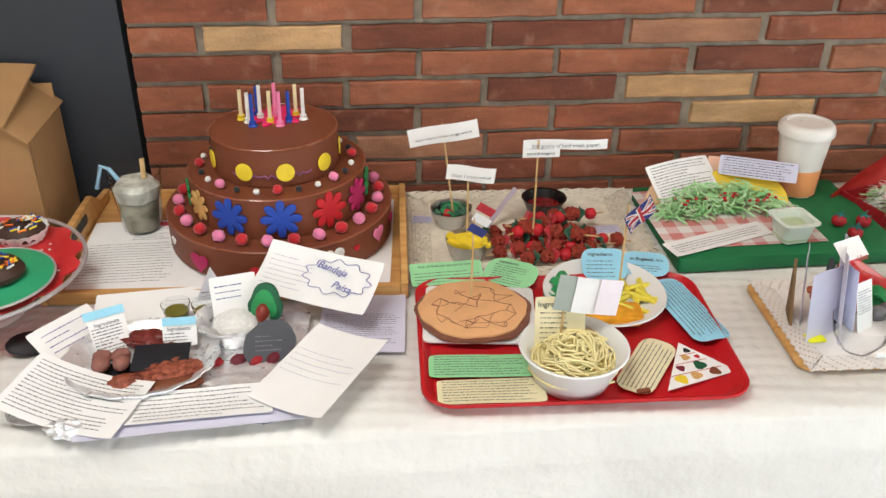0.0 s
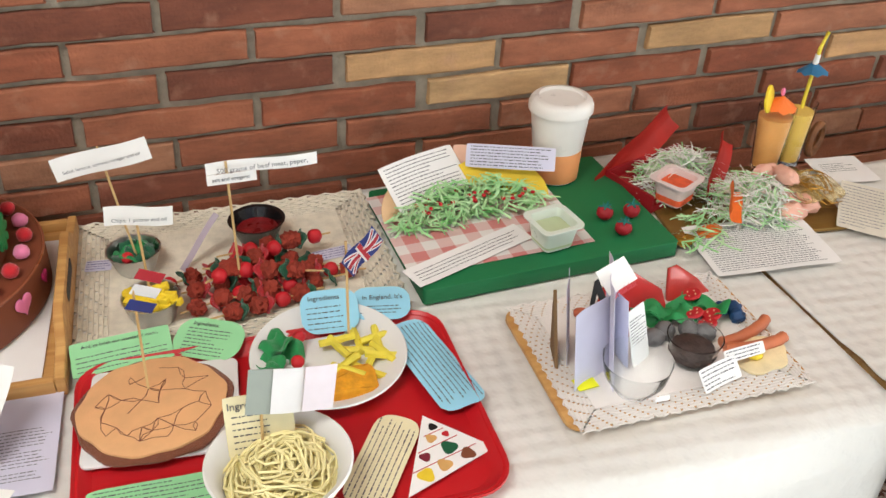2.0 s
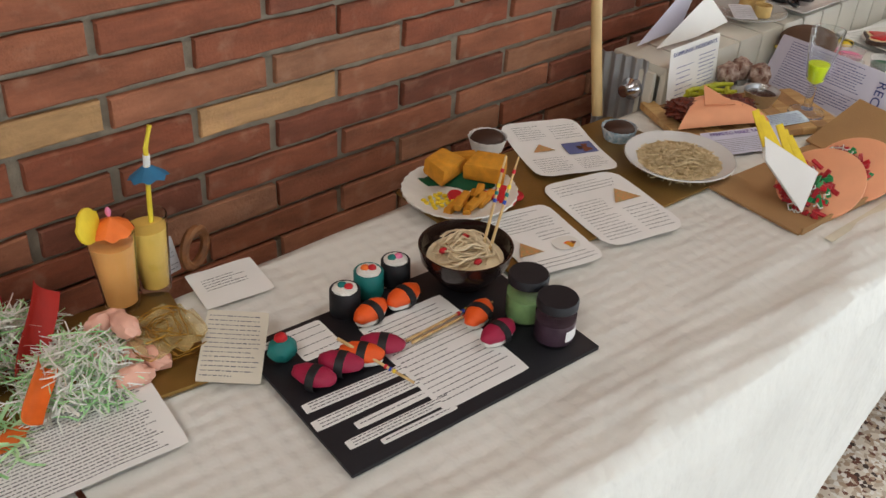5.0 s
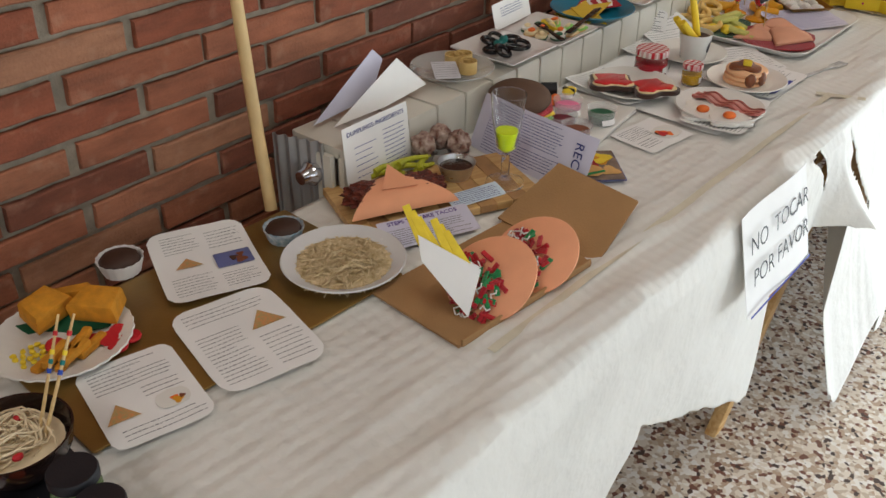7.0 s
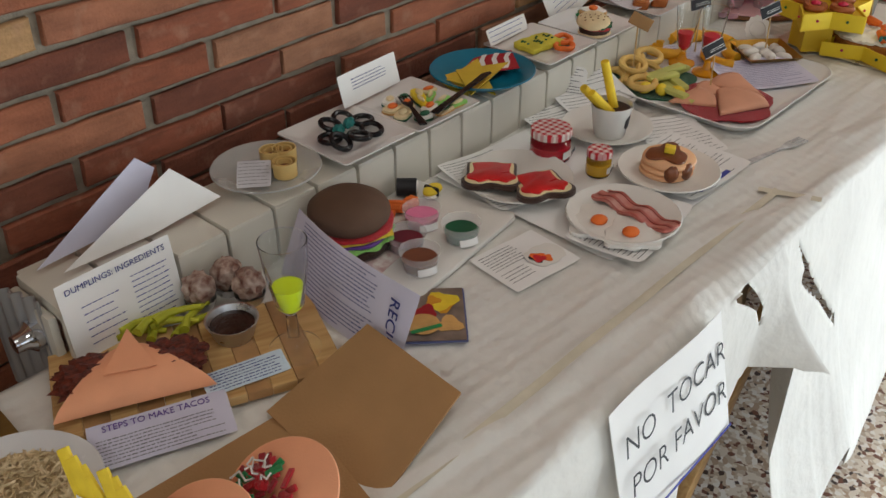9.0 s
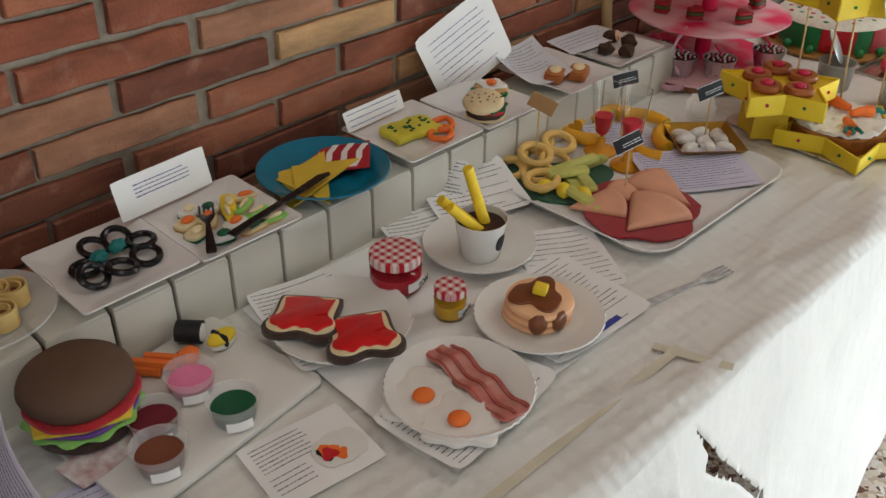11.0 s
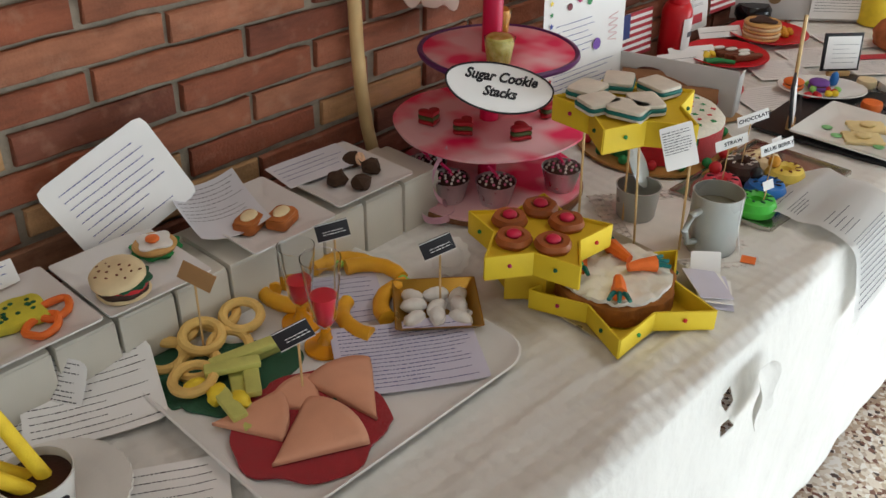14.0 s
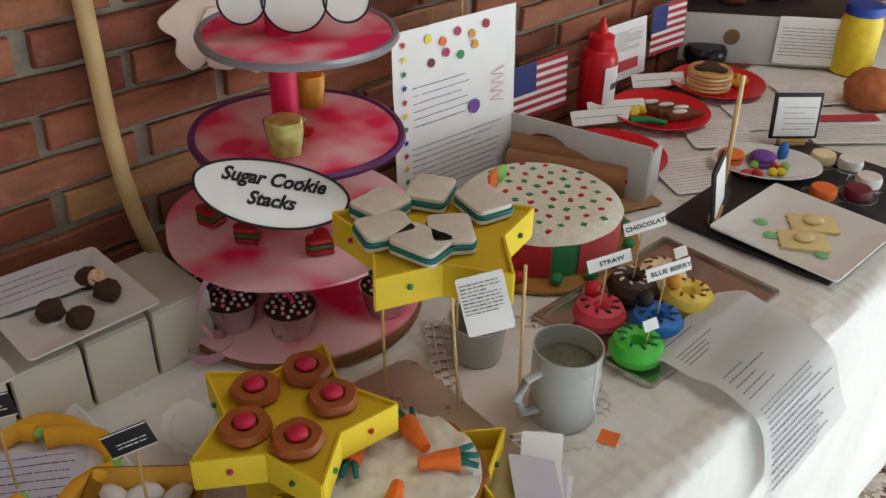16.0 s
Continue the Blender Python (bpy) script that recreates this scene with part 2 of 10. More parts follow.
for k in ("red", "pink", "white", "black", "green", "dkgreen", "yellow", "orange", "brown", "dkbrown", "blue", "purple", "magenta", "teal", "peach", "skin", "grey", "cream", "lime", "hotpink", "tan", "gold", "crimson", "wine"):
    rgb = dict(red=(192, 30, 40), pink=(236, 130, 170), white=(228, 226, 220), black=(28, 27, 30), green=(36, 138, 76), dkgreen=(20, 88, 58), yellow=(238, 206, 52), orange=(238, 116, 44), brown=(120, 68, 44), dkbrown=(64, 42, 32), blue=(34, 70, 166), purple=(112, 68, 160), magenta=(176, 32, 92), teal=(24, 116, 112), peach=(240, 178, 136), skin=(232, 170, 144), grey=(108, 106, 106), cream=(232, 214, 170), lime=(150, 214, 110), hotpink=(236, 40, 110), tan=(206, 160, 96), gold=(214, 150, 40), crimson=(160, 22, 34), wine=(110, 28, 44))[k]
    mat("clay_" + k, rgb, 0.55, 0.1, 45, 0.25, fine=260)
    mat("felt_" + k, rgb, 0.95, 0.12, 90, 0.6, fine=900, sheen=0.3)


def clay(k):
    return MATS["clay_" + k]


def felt(k):
    return MATS["felt_" + k]


# ---- building helpers ----
rnd = random.Random(7)


def thing(name, label, category, m, group="", kind=""):
    e = new(name)
    e.empty_display_size = 0.03
    e.matrix_basis = m
    return tagged(e, label, category, group, kind)


def part(name, bm, material, parent=None, label="", smooth=40):
    me = bpy.data.meshes.new(name)
    bmesh.ops.recalc_face_normals(bm, faces=bm.faces)
    bm.to_mesh(me)
    bm.free()
    me.materials.append(material)
    if smooth:
        me.polygons.foreach_set("use_smooth", [True] * len(me.polygons))
        me.set_sharp_from_angle(angle=radians(smooth))
    ob = new(name, me)
    ob.parent = parent
    if label:
        ob["label"] = label
    if material is GLASS:
        ob.visible_shadow = False
    if name in ("writing", "chalk_writing", "strands", "shreds", "pale_shreds", "green_shreds", "meat_crumbs", "dots", "lace_border", "drawn_lines"):
        ob["kind"] = "stuff"
    return ob


def moved(bm, m):
    bmesh.ops.transform(bm, matrix=m, verts=bm.verts)
    return bm


def joined(*bms):
    out = bmesh.new()
    for b in bms:
        me = bpy.data.meshes.new("tmp")
        b.to_mesh(me)
        b.free()
        out.from_mesh(me)
        bpy.data.meshes.remove(me)
    return out


def box(w, d, h, bevel=0.002, seg=2):
    """A box on z = 0, centred in x and y."""
    bm = bmesh.new()
    bmesh.ops.create_cube(bm, size=1)
    moved(bm, Matrix.Translation((0, 0, h / 2)) @ Matrix.Diagonal((w, d, h, 1)))
    if bevel:
        bmesh.ops.bevel(bm, geom=bm.edges[:], offset=bevel, segments=seg, affect="EDGES", profile=0.6)
    return bm


def lathe(profile, n=32, wave=0.0, waves=0, sx=1.0, sy=1.0):
    """Turns (r, z) pairs round z. wave: a crimped rim, in parts of the radius."""
    bm = bmesh.new()
    rings = []
    for r, z in profile:
        if r < 1e-5:
            rings.append([bm.verts.new((0, 0, z))])
            continue
        row = []
        for i in range(n):
            a = 2 * math.pi * i / n
            q = r * (1 + wave * math.cos(waves * a))
            row.append(bm.verts.new((q * math.cos(a) * sx, q * math.sin(a) * sy, z)))
        rings.append(row)
    for a, b in zip(rings, rings[1:]):
        for i in range(n):
            j = (i + 1) % n
            if len(a) == 1 and len(b) > 1:
                bm.faces.new((a[0], b[i], b[j]))
            elif len(b) == 1 and len(a) > 1:
                bm.faces.new((a[i], b[0], a[j]))
            elif len(a) > 1:
                bm.faces.new((a[i], b[i], b[j], a[j]))
    return bm


def slab(outline, z0, z1, bevel=0.0):
    """A flat piece with the given outline."""
    bm = bmesh.new()
    f = bm.faces.new([bm.verts.new((x, y, z0)) for x, y in outline])
    ext = bmesh.ops.extrude_face_region(bm, geom=[f])
    vs = [v for v in ext["geom"] if isinstance(v, bmesh.types.BMVert)]
    bmesh.ops.translate(bm, verts=vs, vec=(0, 0, z1 - z0))
    if bevel:
        es = [e for e in bm.edges if abs(e.verts[0].co.z - e.verts[1].co.z) < 1e-6]
        bmesh.ops.bevel(bm, geom=es, offset=bevel, segments=2, affect="EDGES", profile=0.5)
    return bm


def round_rect(w, d, r, n=5):
    out = []
    for cx, cy, a0 in ((w / 2 - r, d / 2 - r, 0), (-w / 2 + r, d / 2 - r, 90), (-w / 2 + r, -d / 2 + r, 180), (w / 2 - r, -d / 2 + r, 270)):
        for i in range(n + 1):
            a = radians(a0 + 90 * i / n)
            out.append((cx + r * math.cos(a), cy + r * math.sin(a)))
    return out


def polar(fn, n=48):
    return [(fn(2 * math.pi * i / n) * math.cos(2 * math.pi * i / n), fn(2 * math.pi * i / n) * math.sin(2 * math.pi * i / n)) for i in range(n)]


def star(r1, r2, points=5, turn=90):
    return [((r1 if i % 2 == 0 else r2) * math.cos(radians(turn + 180 / points * i)), (r1 if i % 2 == 0 else r2) * math.sin(radians(turn + 180 / points * i))) for i in range(points * 2)]


def heart(s, n=28):
    out = []
    for i in range(n):
        a = 2 * math.pi * i / n
        out.append((s * 16 * math.sin(a) ** 3 / 17, s * (13 * math.cos(a) - 5 * math.cos(2 * a) - 2 * math.cos(3 * a) - math.cos(4 * a)) / 17))
    return out[::-1]


def tube(pts, r, n=8, r1=None):
    """A round rod along points; r1: the radius at its end."""
    bm = bmesh.new()
    pts = [Vector(p) for p in pts]
    rings = []
    for i, p in enumerate(pts):
        d = (pts[min(i + 1, len(pts) - 1)] - pts[max(i - 1, 0)]).normalized()
        u = d.cross(Vector((0.31, 0.17, 0.93))).normalized()
        v = d.cross(u)
        q = r + ((r1 if r1 is not None else r) - r) * i / (len(pts) - 1)
        rings.append([bm.verts.new(p + q * (math.cos(2 * math.pi * k / n) * u + math.sin(2 * math.pi * k / n) * v)) for k in range(n)])
    for a, b in zip(rings, rings[1:]):
        for k in range(n):
            bm.faces.new((a[k], a[(k + 1) % n], b[(k + 1) % n], b[k]))
    bm.faces.new(rings[0])
    bm.faces.new(rings[-1][::-1])
    return bm


def blob(rx, ry, rz, rough=0.12, freq=2.0, sub=3, seed=0.0, flat=0.0):
    """A lump shaped by hand, resting on z = 0."""
    bm = bmesh.new()
    bmesh.ops.create_icosphere(bm, subdivisions=sub, radius=1)
    for v in bm.verts:
        q = v.co * (1 + rough * noise.noise(v.co * freq + Vector((seed * 3.7, seed * 1.9, seed))))
        if flat and q.z < -flat:
            q.z = -flat
        v.co = (q.x * rx, q.y * ry, q.z * rz)
    lo = min(v.co.z for v in bm.verts)
    return moved(bm, Matrix.Translation((0, 0, -lo)))


def bent(w, d, t, fn, nx=12, ny=10, corner=0.0):
    """A thin sheet w by d whose height over its middle is fn(x, y)."""
    bm = bmesh.new()
    top, low = [], []
    for j in range(ny + 1):
        for i in range(nx + 1):
            x, y = (i / nx - 0.5) * w, (j / ny - 0.5) * d
            cx, cy = max(abs(x) - (w / 2 - corner), 0), max(abs(y) - (d / 2 - corner), 0)
            k = math.hypot(cx, cy)
            if corner and k > corner:
                x -= math.copysign(cx * (1 - corner / k), x)
                y -= math.copysign(cy * (1 - corner / k), y)
            z = fn(x, y)
            top.append(bm.verts.new((x, y, z)))
            low.append(bm.verts.new((x, y, z - t)))
    w1 = nx + 1
    for j in range(ny):
        for i in range(nx):
            a = j * w1 + i
            bm.faces.new((top[a], top[a + 1], top[a + 1 + w1], top[a + w1]))
            bm.faces.new((low[a], low[a + w1], low[a + 1 + w1], low[a + 1]))
    rim = [i for i in range(nx)] + [nx + j * w1 for j in range(ny)] + [ny * w1 + nx - i for i in range(nx)] + [(ny - j) * w1 for j in range(ny)]
    for k in range(len(rim)):
        a, b = rim[k], rim[(k + 1) % len(rim)]
        bm.faces.new((top[a], low[a], low[b], top[b]))
    return bm


def bars(blocks, fn, r):
    """Lines of small writing as rows of word-long bars lying on fn. blocks: (x0, x1, y0, y1, rows)."""
    bm = bmesh.new()
    for x0, x1, y0, y1, rows in blocks:
        p = (y1 - y0) / rows
        for k in range(rows):
            y = y1 - (k + 0.5) * p
            x, stop = x0, x1 - (x1 - x0) * (r.random() * 0.12 if r.random() < 0.75 else r.random() * 0.5)
            while x < stop:
                ln = min(r.uniform(0.3, 1.5) * 0.0052, stop - x)
                h = min(p * 0.15, 0.0007) * r.uniform(0.75, 1.15)
                q = [(x, y - h), (x + ln, y - h), (x + ln, y + h), (x, y + h)]
                bm.faces.new([bm.verts.new((a, b, fn(a, b) + 0.0006)) for a, b in q])
                x += ln + r.uniform(0.001, 0.0018)
    return bm


def words(text, size, material, parent, m, name="lettering", bold=0.0, shear=0.0, align="CENTER"):
    """Readable words in the built-in font, as a thin mesh."""
    cu = bpy.data.curves.new("words", "FONT")
    cu.body, cu.size, cu.extrude, cu.offset, cu.shear, cu.align_x, cu.align_y = text, size, 0.0002, bold, shear, align, "CENTER"
    cu.resolution_u = 3
    ob = new("words", cu)
    bpy.context.view_layer.update()
    me = bpy.data.meshes.new_from_object(ob.evaluated_get(bpy.context.evaluated_depsgraph_get()))
    bpy.data.objects.remove(ob)
    bpy.data.curves.remove(cu)
    me.name = name
    me.materials.clear()
    me.materials.append(material)
    me.transform(m)
    o = new(name, me)
    o.parent = parent
    return o


def paper(label, x, y, z, yaw, w, d, text=(), rx=0.0, ry=0.0, curl=0.0, bend=0.0, material=None, ink=None, corner=0.002, name="recipe_sheet", wob=0.0012, category="paper", titles=()):
    """A printed sheet. curl: lift of its left and right edges; bend: of its near and far edges; titles: (text, size, x, y, ink)."""
    e = thing(name, label, category, pose(x, y, z, rx, ry, yaw))
    s = rnd.random() * 9

    def fn(a, b):
        return curl * (2 * a / w) ** 2 + bend * (2 * b / d) ** 2 + wob * (1 + noise.noise(Vector((a * 22, b * 22, s))))
    part("sheet", bent(w, d, 0.0006, fn, corner=corner), material or PAPER, e)
    if text:
        part("writing", bars(text, fn, rnd), ink or INK, e, "rows of small print", smooth=0)
    for tx, size, a, b, tm in titles:
        words(tx, size, tm, e, pose(a, b, fn(a, b) + 0.0012), "title")
    return e


def block(w, d, rows, top=0.9, low=-0.9, left=-0.9, right=0.9):
    return (left * w / 2, right * w / 2, low * d / 2, top * d / 2, max(1, round(rows * 1.35)))


def plate_mesh(r, h=0.014, wave=0.0, waves=0, n=48, sx=1.0, sy=1.0):
    return lathe([(0, 0.0), (r * 0.62, 0.0), (r * 0.7, 0.003), (r * 0.95, h - 0.002), (r, h), (r * 0.985, h + 0.002), (r * 0.93, h), (r * 0.69, 0.006), (r * 0.6, 0.0028), (0, 0.0028)], n, wave, waves, sx, sy)


def plate(label, x, y, z, r, material=None, h=0.014, wave=0.0, waves=0, name="plate", sx=1.0, sy=1.0, yaw=0):
    e = thing(name, label, "plate", pose(x, y, z, 0, 0, yaw))
    part("dish", plate_mesh(r, h, wave, waves, 96 if waves else 48, sx, sy), material or PAPERPLATE, e)
    return e


def cup_mesh(r0, r1, h, t=0.002, n=32, wave=0.0, waves=0):
    return lathe([(0, 0), (r0, 0), (r1, h), (r1 + t * 0.6, h + t * 0.5), (r1 - t, h), (r0 - t, t * 1.5), (0, t * 1.5)], n, wave, waves)


def stick(parent, p, q, r=0.0014, material=None, name="stick"):
    return part(name, tube([p, ((p[0] + q[0]) / 2, (p[1] + q[1]) / 2, (p[2] + q[2]) / 2), q], r, 6), material or STICK, parent)


def shreds(n, rx, ry, rz, length, width, r):
    """A nest of loose paper strips."""
    bm = bmesh.new()
    for _ in range(n):
        a, q = r.uniform(0, 6.283), math.sqrt(r.random())
        c = Vector((rx * q * math.cos(a), ry * q * math.sin(a), 0))
        c.z = rz * (1 - q * q) * r.uniform(0.25, 1.0) + 0.003
        th, ln = r.uniform(0, 6.283), length * r.uniform(0.5, 1.2)
        lift, curve = r.uniform(-0.25, 0.5), r.uniform(-1.4, 1.4)
        prev = None
        wv = Vector((-math.sin(th), math.cos(th), r.uniform(-0.8, 0.8))).normalized() * width / 2
        for k in range(5):
            s = k / 4 - 0.5
            t2 = th + curve * s
            p = c + Vector((math.cos(t2) * ln * s, math.sin(t2) * ln * s, ln * lift * (0.25 - s * s)))
            p.z = max(p.z, 0.002)
            row = (bm.verts.new(p - wv), bm.verts.new(p + wv))
            if prev:
                bm.faces.new((prev[0], prev[1], row[1], row[0]))
            prev = row
    return bm


def noodles(n, r, h, thick, rr, turns=1.4):
    bms = []
    for _ in range(n):
        a0, q = rr.uniform(0, 6.283), rr.uniform(0.15, 0.8) * r
        cx, cy = rr.uniform(-0.3, 0.3) * r, rr.uniform(-0.3, 0.3) * r
        z0, tl = rr.uniform(0.2, 1) * h, rr.uniform(0.6, turns) * 3.14
        pts = []
        for k in range(9):
            a = a0 + tl * k / 8
            qq = q * (1 + 0.18 * math.sin(3 * a + a0))
            px, py = cx + qq * math.cos(a), cy + qq * math.sin(a)
            lim = math.hypot(px, py)
            if lim > r:
                px, py = px * r / lim, py * r / lim
            pts.append((px, py, z0 * (1 - 0.5 * (min(lim, r) / r) ** 2) + 0.004 * math.sin(2 * a)))
        bms.append(tube(pts, thick, 5))
    return joined(*bms)


# ---- room ----
TOP = 0.756
floor = part("floor", moved(box(12, 4.4, 0.1, 0), pose(2.5, -1.2, -0.1)), terrazzo(), smooth=0)
tagged(floor, "brown and white terrazzo floor", "floor", kind="structure")
PLASTER = mat("plaster", (206, 200, 188), 0.8, 0.05, 3, 0.2)
for nm, w, d, h, x, y in (("wall_west", 0.1, 2.9, 3, -3.05, -1.4), ("wall_east", 0.1, 2.9, 3, 8.05, -1.4)):
    tagged(part(nm, moved(box(w, d, h, 0), pose(x, y, 0)), PLASTER, smooth=0), "plain painted wall", "wall", kind="structure")
south = thing("wall_south", "painted wall with a row of large windows", "wall", pose(0, 0, 0), kind="structure")
part("sill_wall", moved(box(11.2, 0.12, 0.05, 0), pose(2.5, -2.4, 0)), PLASTER, south, smooth=0)
part("lintel", moved(box(11.2, 0.12, 1.25, 0), pose(2.5, -2.4, 1.75)), PLASTER, south, smooth=0)
for px in (-2.75, 0.15, 2.85, 5.55, 8.0):
    part("pier", moved(box(0.5, 0.12, 1.7, 0), pose(px, -2.4, 0.05)), PLASTER, south, smooth=0)
ceil = part("ceiling", moved(box(11.2, 3.0, 0.1, 0), pose(2.5, -1.35, 3.0)), PLASTER, smooth=0)
tagged(ceil, "plain white ceiling", "ceiling", kind="structure")
# glowing panels added overhead to go with the fill lamps, out of view
PANEL = mat("added_glow_panel", (240, 240, 236), 0.5, 0.02, 10, 0)
PANEL.node_tree.nodes["Principled BSDF"].inputs["Emission Color"].default_value = (1, 0.97, 0.92, 1)
PANEL.node_tree.nodes["Principled BSDF"].inputs["Emission Strength"].default_value = 2.0
for cx in (-0.6, 2.2, 5.0):
    e = thing("added_ceiling_panel", "white rectangular glowing panel, unseen, added to brighten the hall", "ceiling light", pose(cx, -1.3, 2.95), "ceiling lights")
    part("diffuser", moved(box(1.24, 0.64, 0.05, 0.004), pose(0, 0, 0)), PANEL, e)

# north wall: bricks laid in running bond, mortar recessed
PX, PZ, X0, Z0 = 0.2515, 0.0524, -0.04, 0.950
north = thing("wall_north", "red brick wall in running bond with grey mortar", "wall", pose(0, 0, 0), kind="structure")
part("mortar_bed", moved(box(7.6, 0.12, 3.0, 0), pose(3.39, 0.069, 0)), MORTAR, north, smooth=0)
part("mortar_end", moved(box(0.004, 0.05, 3.0, 0), pose(-0.409, 0.035, 0)), MORTAR, north, smooth=0)
door = thing("door_1", "dark charcoal painted door panel beside the brick wall", "door", pose(-1.02, -0.004, 0), kind="structure")
DARK = mat("charcoal_paint", (44, 48, 54), 0.5, 0.1, 5, 0.1)
part("door_leaf", moved(box(1.2, 0.05, 2.1, 0.003), pose(0, 0.03, 0)), DARK, door)
part("door_head", moved(box(2.65, 0.06, 0.95, 0), pose(-0.71, 0.035, 2.1)), PLASTER, door, smooth=0)
part("door_jamb", moved(box(1.4, 0.06, 2.1, 0), pose(-1.31, 0.035, 0)), PLASTER, door, smooth=0)

# radiator against the wall
IRON = mat("radiator_enamel", (206, 202, 190), 0.35, 0.05, 8, 0.05)
rad = thing("radiator", "cream ribbed metal radiator fixed low on the brick wall", "radiator", pose(2.2, 0, 0))
part("back_rail", moved(box(1.72, 0.02, 0.06, 0.003), pose(0.87, -0.075, 0.78)), IRON, rad)
ribs = 21
for i in range(ribs):
    rib = joined(moved(box(0.0785, 0.014, 0.71, 0.004), pose(0.0415 + 0.083 * i, -0.192, 0.13)), moved(box(0.0785, 0.12, 0.022, 0.006), pose(0.0415 + 0.083 * i, -0.138, 0.822)), moved(box(0.02, 0.1, 0.68, 0.004), pose(0.0415 + 0.083 * i, -0.135, 0.14)))
    part("rib", rib, IRON, rad)
part("end_plate", moved(box(0.012, 0.1, 0.7, 0.004), pose(-0.004, -0.13, 0.13)), IRON, rad)
part("valve", moved(lathe([(0, 0), (0.02, 0), (0.022, 0.012), (0.014, 0.02), (0.012, 0.034), (0, 0.036)], 20), pose(-0.01, -0.14, 0.79, 0, -90, 0)), CHROME, rad, "chrome valve")
ALU = mat("ribbed_aluminium", (176, 178, 180), 0.4, 0.05, 10, 0.05, metal=0.7)
bar = thing("radiator_side_panel", "grey ribbed metal side panel of the radiator", "panel", pose(2.165, -0.1, 0.7))
part("sheet", bent(0.10, 0.17, 0.002, lambda a, b: 0.004 * math.sin(a * 300), nx=40, ny=2), ALU, bar)
bar.matrix_basis = pose(2.178, -0.115, 0.765, 90, 0, -72)

# the two covered tables
def table(label, xa, xb, yb, yf, trestles=()):
    e = thing("table", label, "table", pose((xa + xb) / 2, (yb + yf) / 2, 0), "display tables")
    w, d = xb - xa, yb - yf
    part("tabletop", moved(box(w - 0.01, d - 0.02, 0.028, 0.003), pose(0, 0, 0.716)), PINE, e)
    part("apron", moved(box(w - 0.2, 0.02, 0.07, 0.002), pose(0, -d / 2 + 0.035, 0.646)), PINE, e)
    for apex in trestles:
        for sy in (-1, 1):
            for sx in (-1, 1):
                part("leg", moved(slab([(-0.024, 0), (0.024, 0), (0.594, 0.716), (0.54, 0.716)], -0.014, 0.014, 0.003), pose(apex - 0.57 * sx, sy * (d / 2 - 0.055), 0, 90, 0, 0) if sx > 0 else pose(apex + 0.57, sy * (d / 2 - 0.09), 0, 90, 0, 180)), PINE, e)
        part("stretcher", moved(box(0.05, d - 0.12, 0.03, 0.003), pose(apex - 0.30, 0, 0.33)), PINE, e)
    n = 0 if trestles else max(2, round(w / 0.95) + 1)
    for i in range(n):
        for sy in (-1, 1):
            part("leg", moved(box(0.045, 0.045, 0.716, 0.004), pose(-w / 2 + 0.1 + i * (w - 0.2) / (n - 1), sy * (d / 2 - 0.07), 0)), PINE, e)
    return e


table("long wooden table under white paper", -1.5, 0.96, -0.02, -0.67)
table("long wooden table under white paper, set forward of the other", 0.985, 6.4, -0.165, -0.735, (-1.95, -0.22, 1.7))


RIPS = (((1.19, 0.715), (1.205, 0.735), (1.225, 0.742), (1.25, 0.70), (1.245, 0.665), (1.215, 0.68)),
        ((2.902, 0.737), (2.93, 0.737), (2.948, 0.748), (2.967, 0.719), (3.013, 0.667), (3.021, 0.623), (2.984, 0.676), (2.946, 0.707)),
        ((3.118, 0.739), (3.167, 0.676), (3.202, 0.628), (3.248, 0.578), (3.275, 0.543), (3.341, 0.469), (3.336, 0.455), (3.262, 0.542), (3.195, 0.6), (3.161, 0.635), (3.163, 0.661)),
        ((3.905, 0.695), (3.935, 0.705), (3.945, 0.675), (3.925, 0.668)),
        ((3.915, 0.648), (3.94, 0.645), (3.965, 0.618), (3.925, 0.622)))


def snapped(x, z):
    """A point of the hanging paper, pulled onto the edge of a rip close by."""
    for rip in RIPS:
        for (ax, az), (bx, bz) in zip(rip, rip[1:] + rip[:1]):
            t = max(0.0, min(1.0, ((x - ax) * (bx - ax) + (z - az) * (bz - az)) / ((bx - ax) ** 2 + (bz - az) ** 2)))
            px, pz = ax + t * (bx - ax), az + t * (bz - az)
            if math.hypot(px - x, pz - z) < 0.0055:
                return px, pz
    return x, z


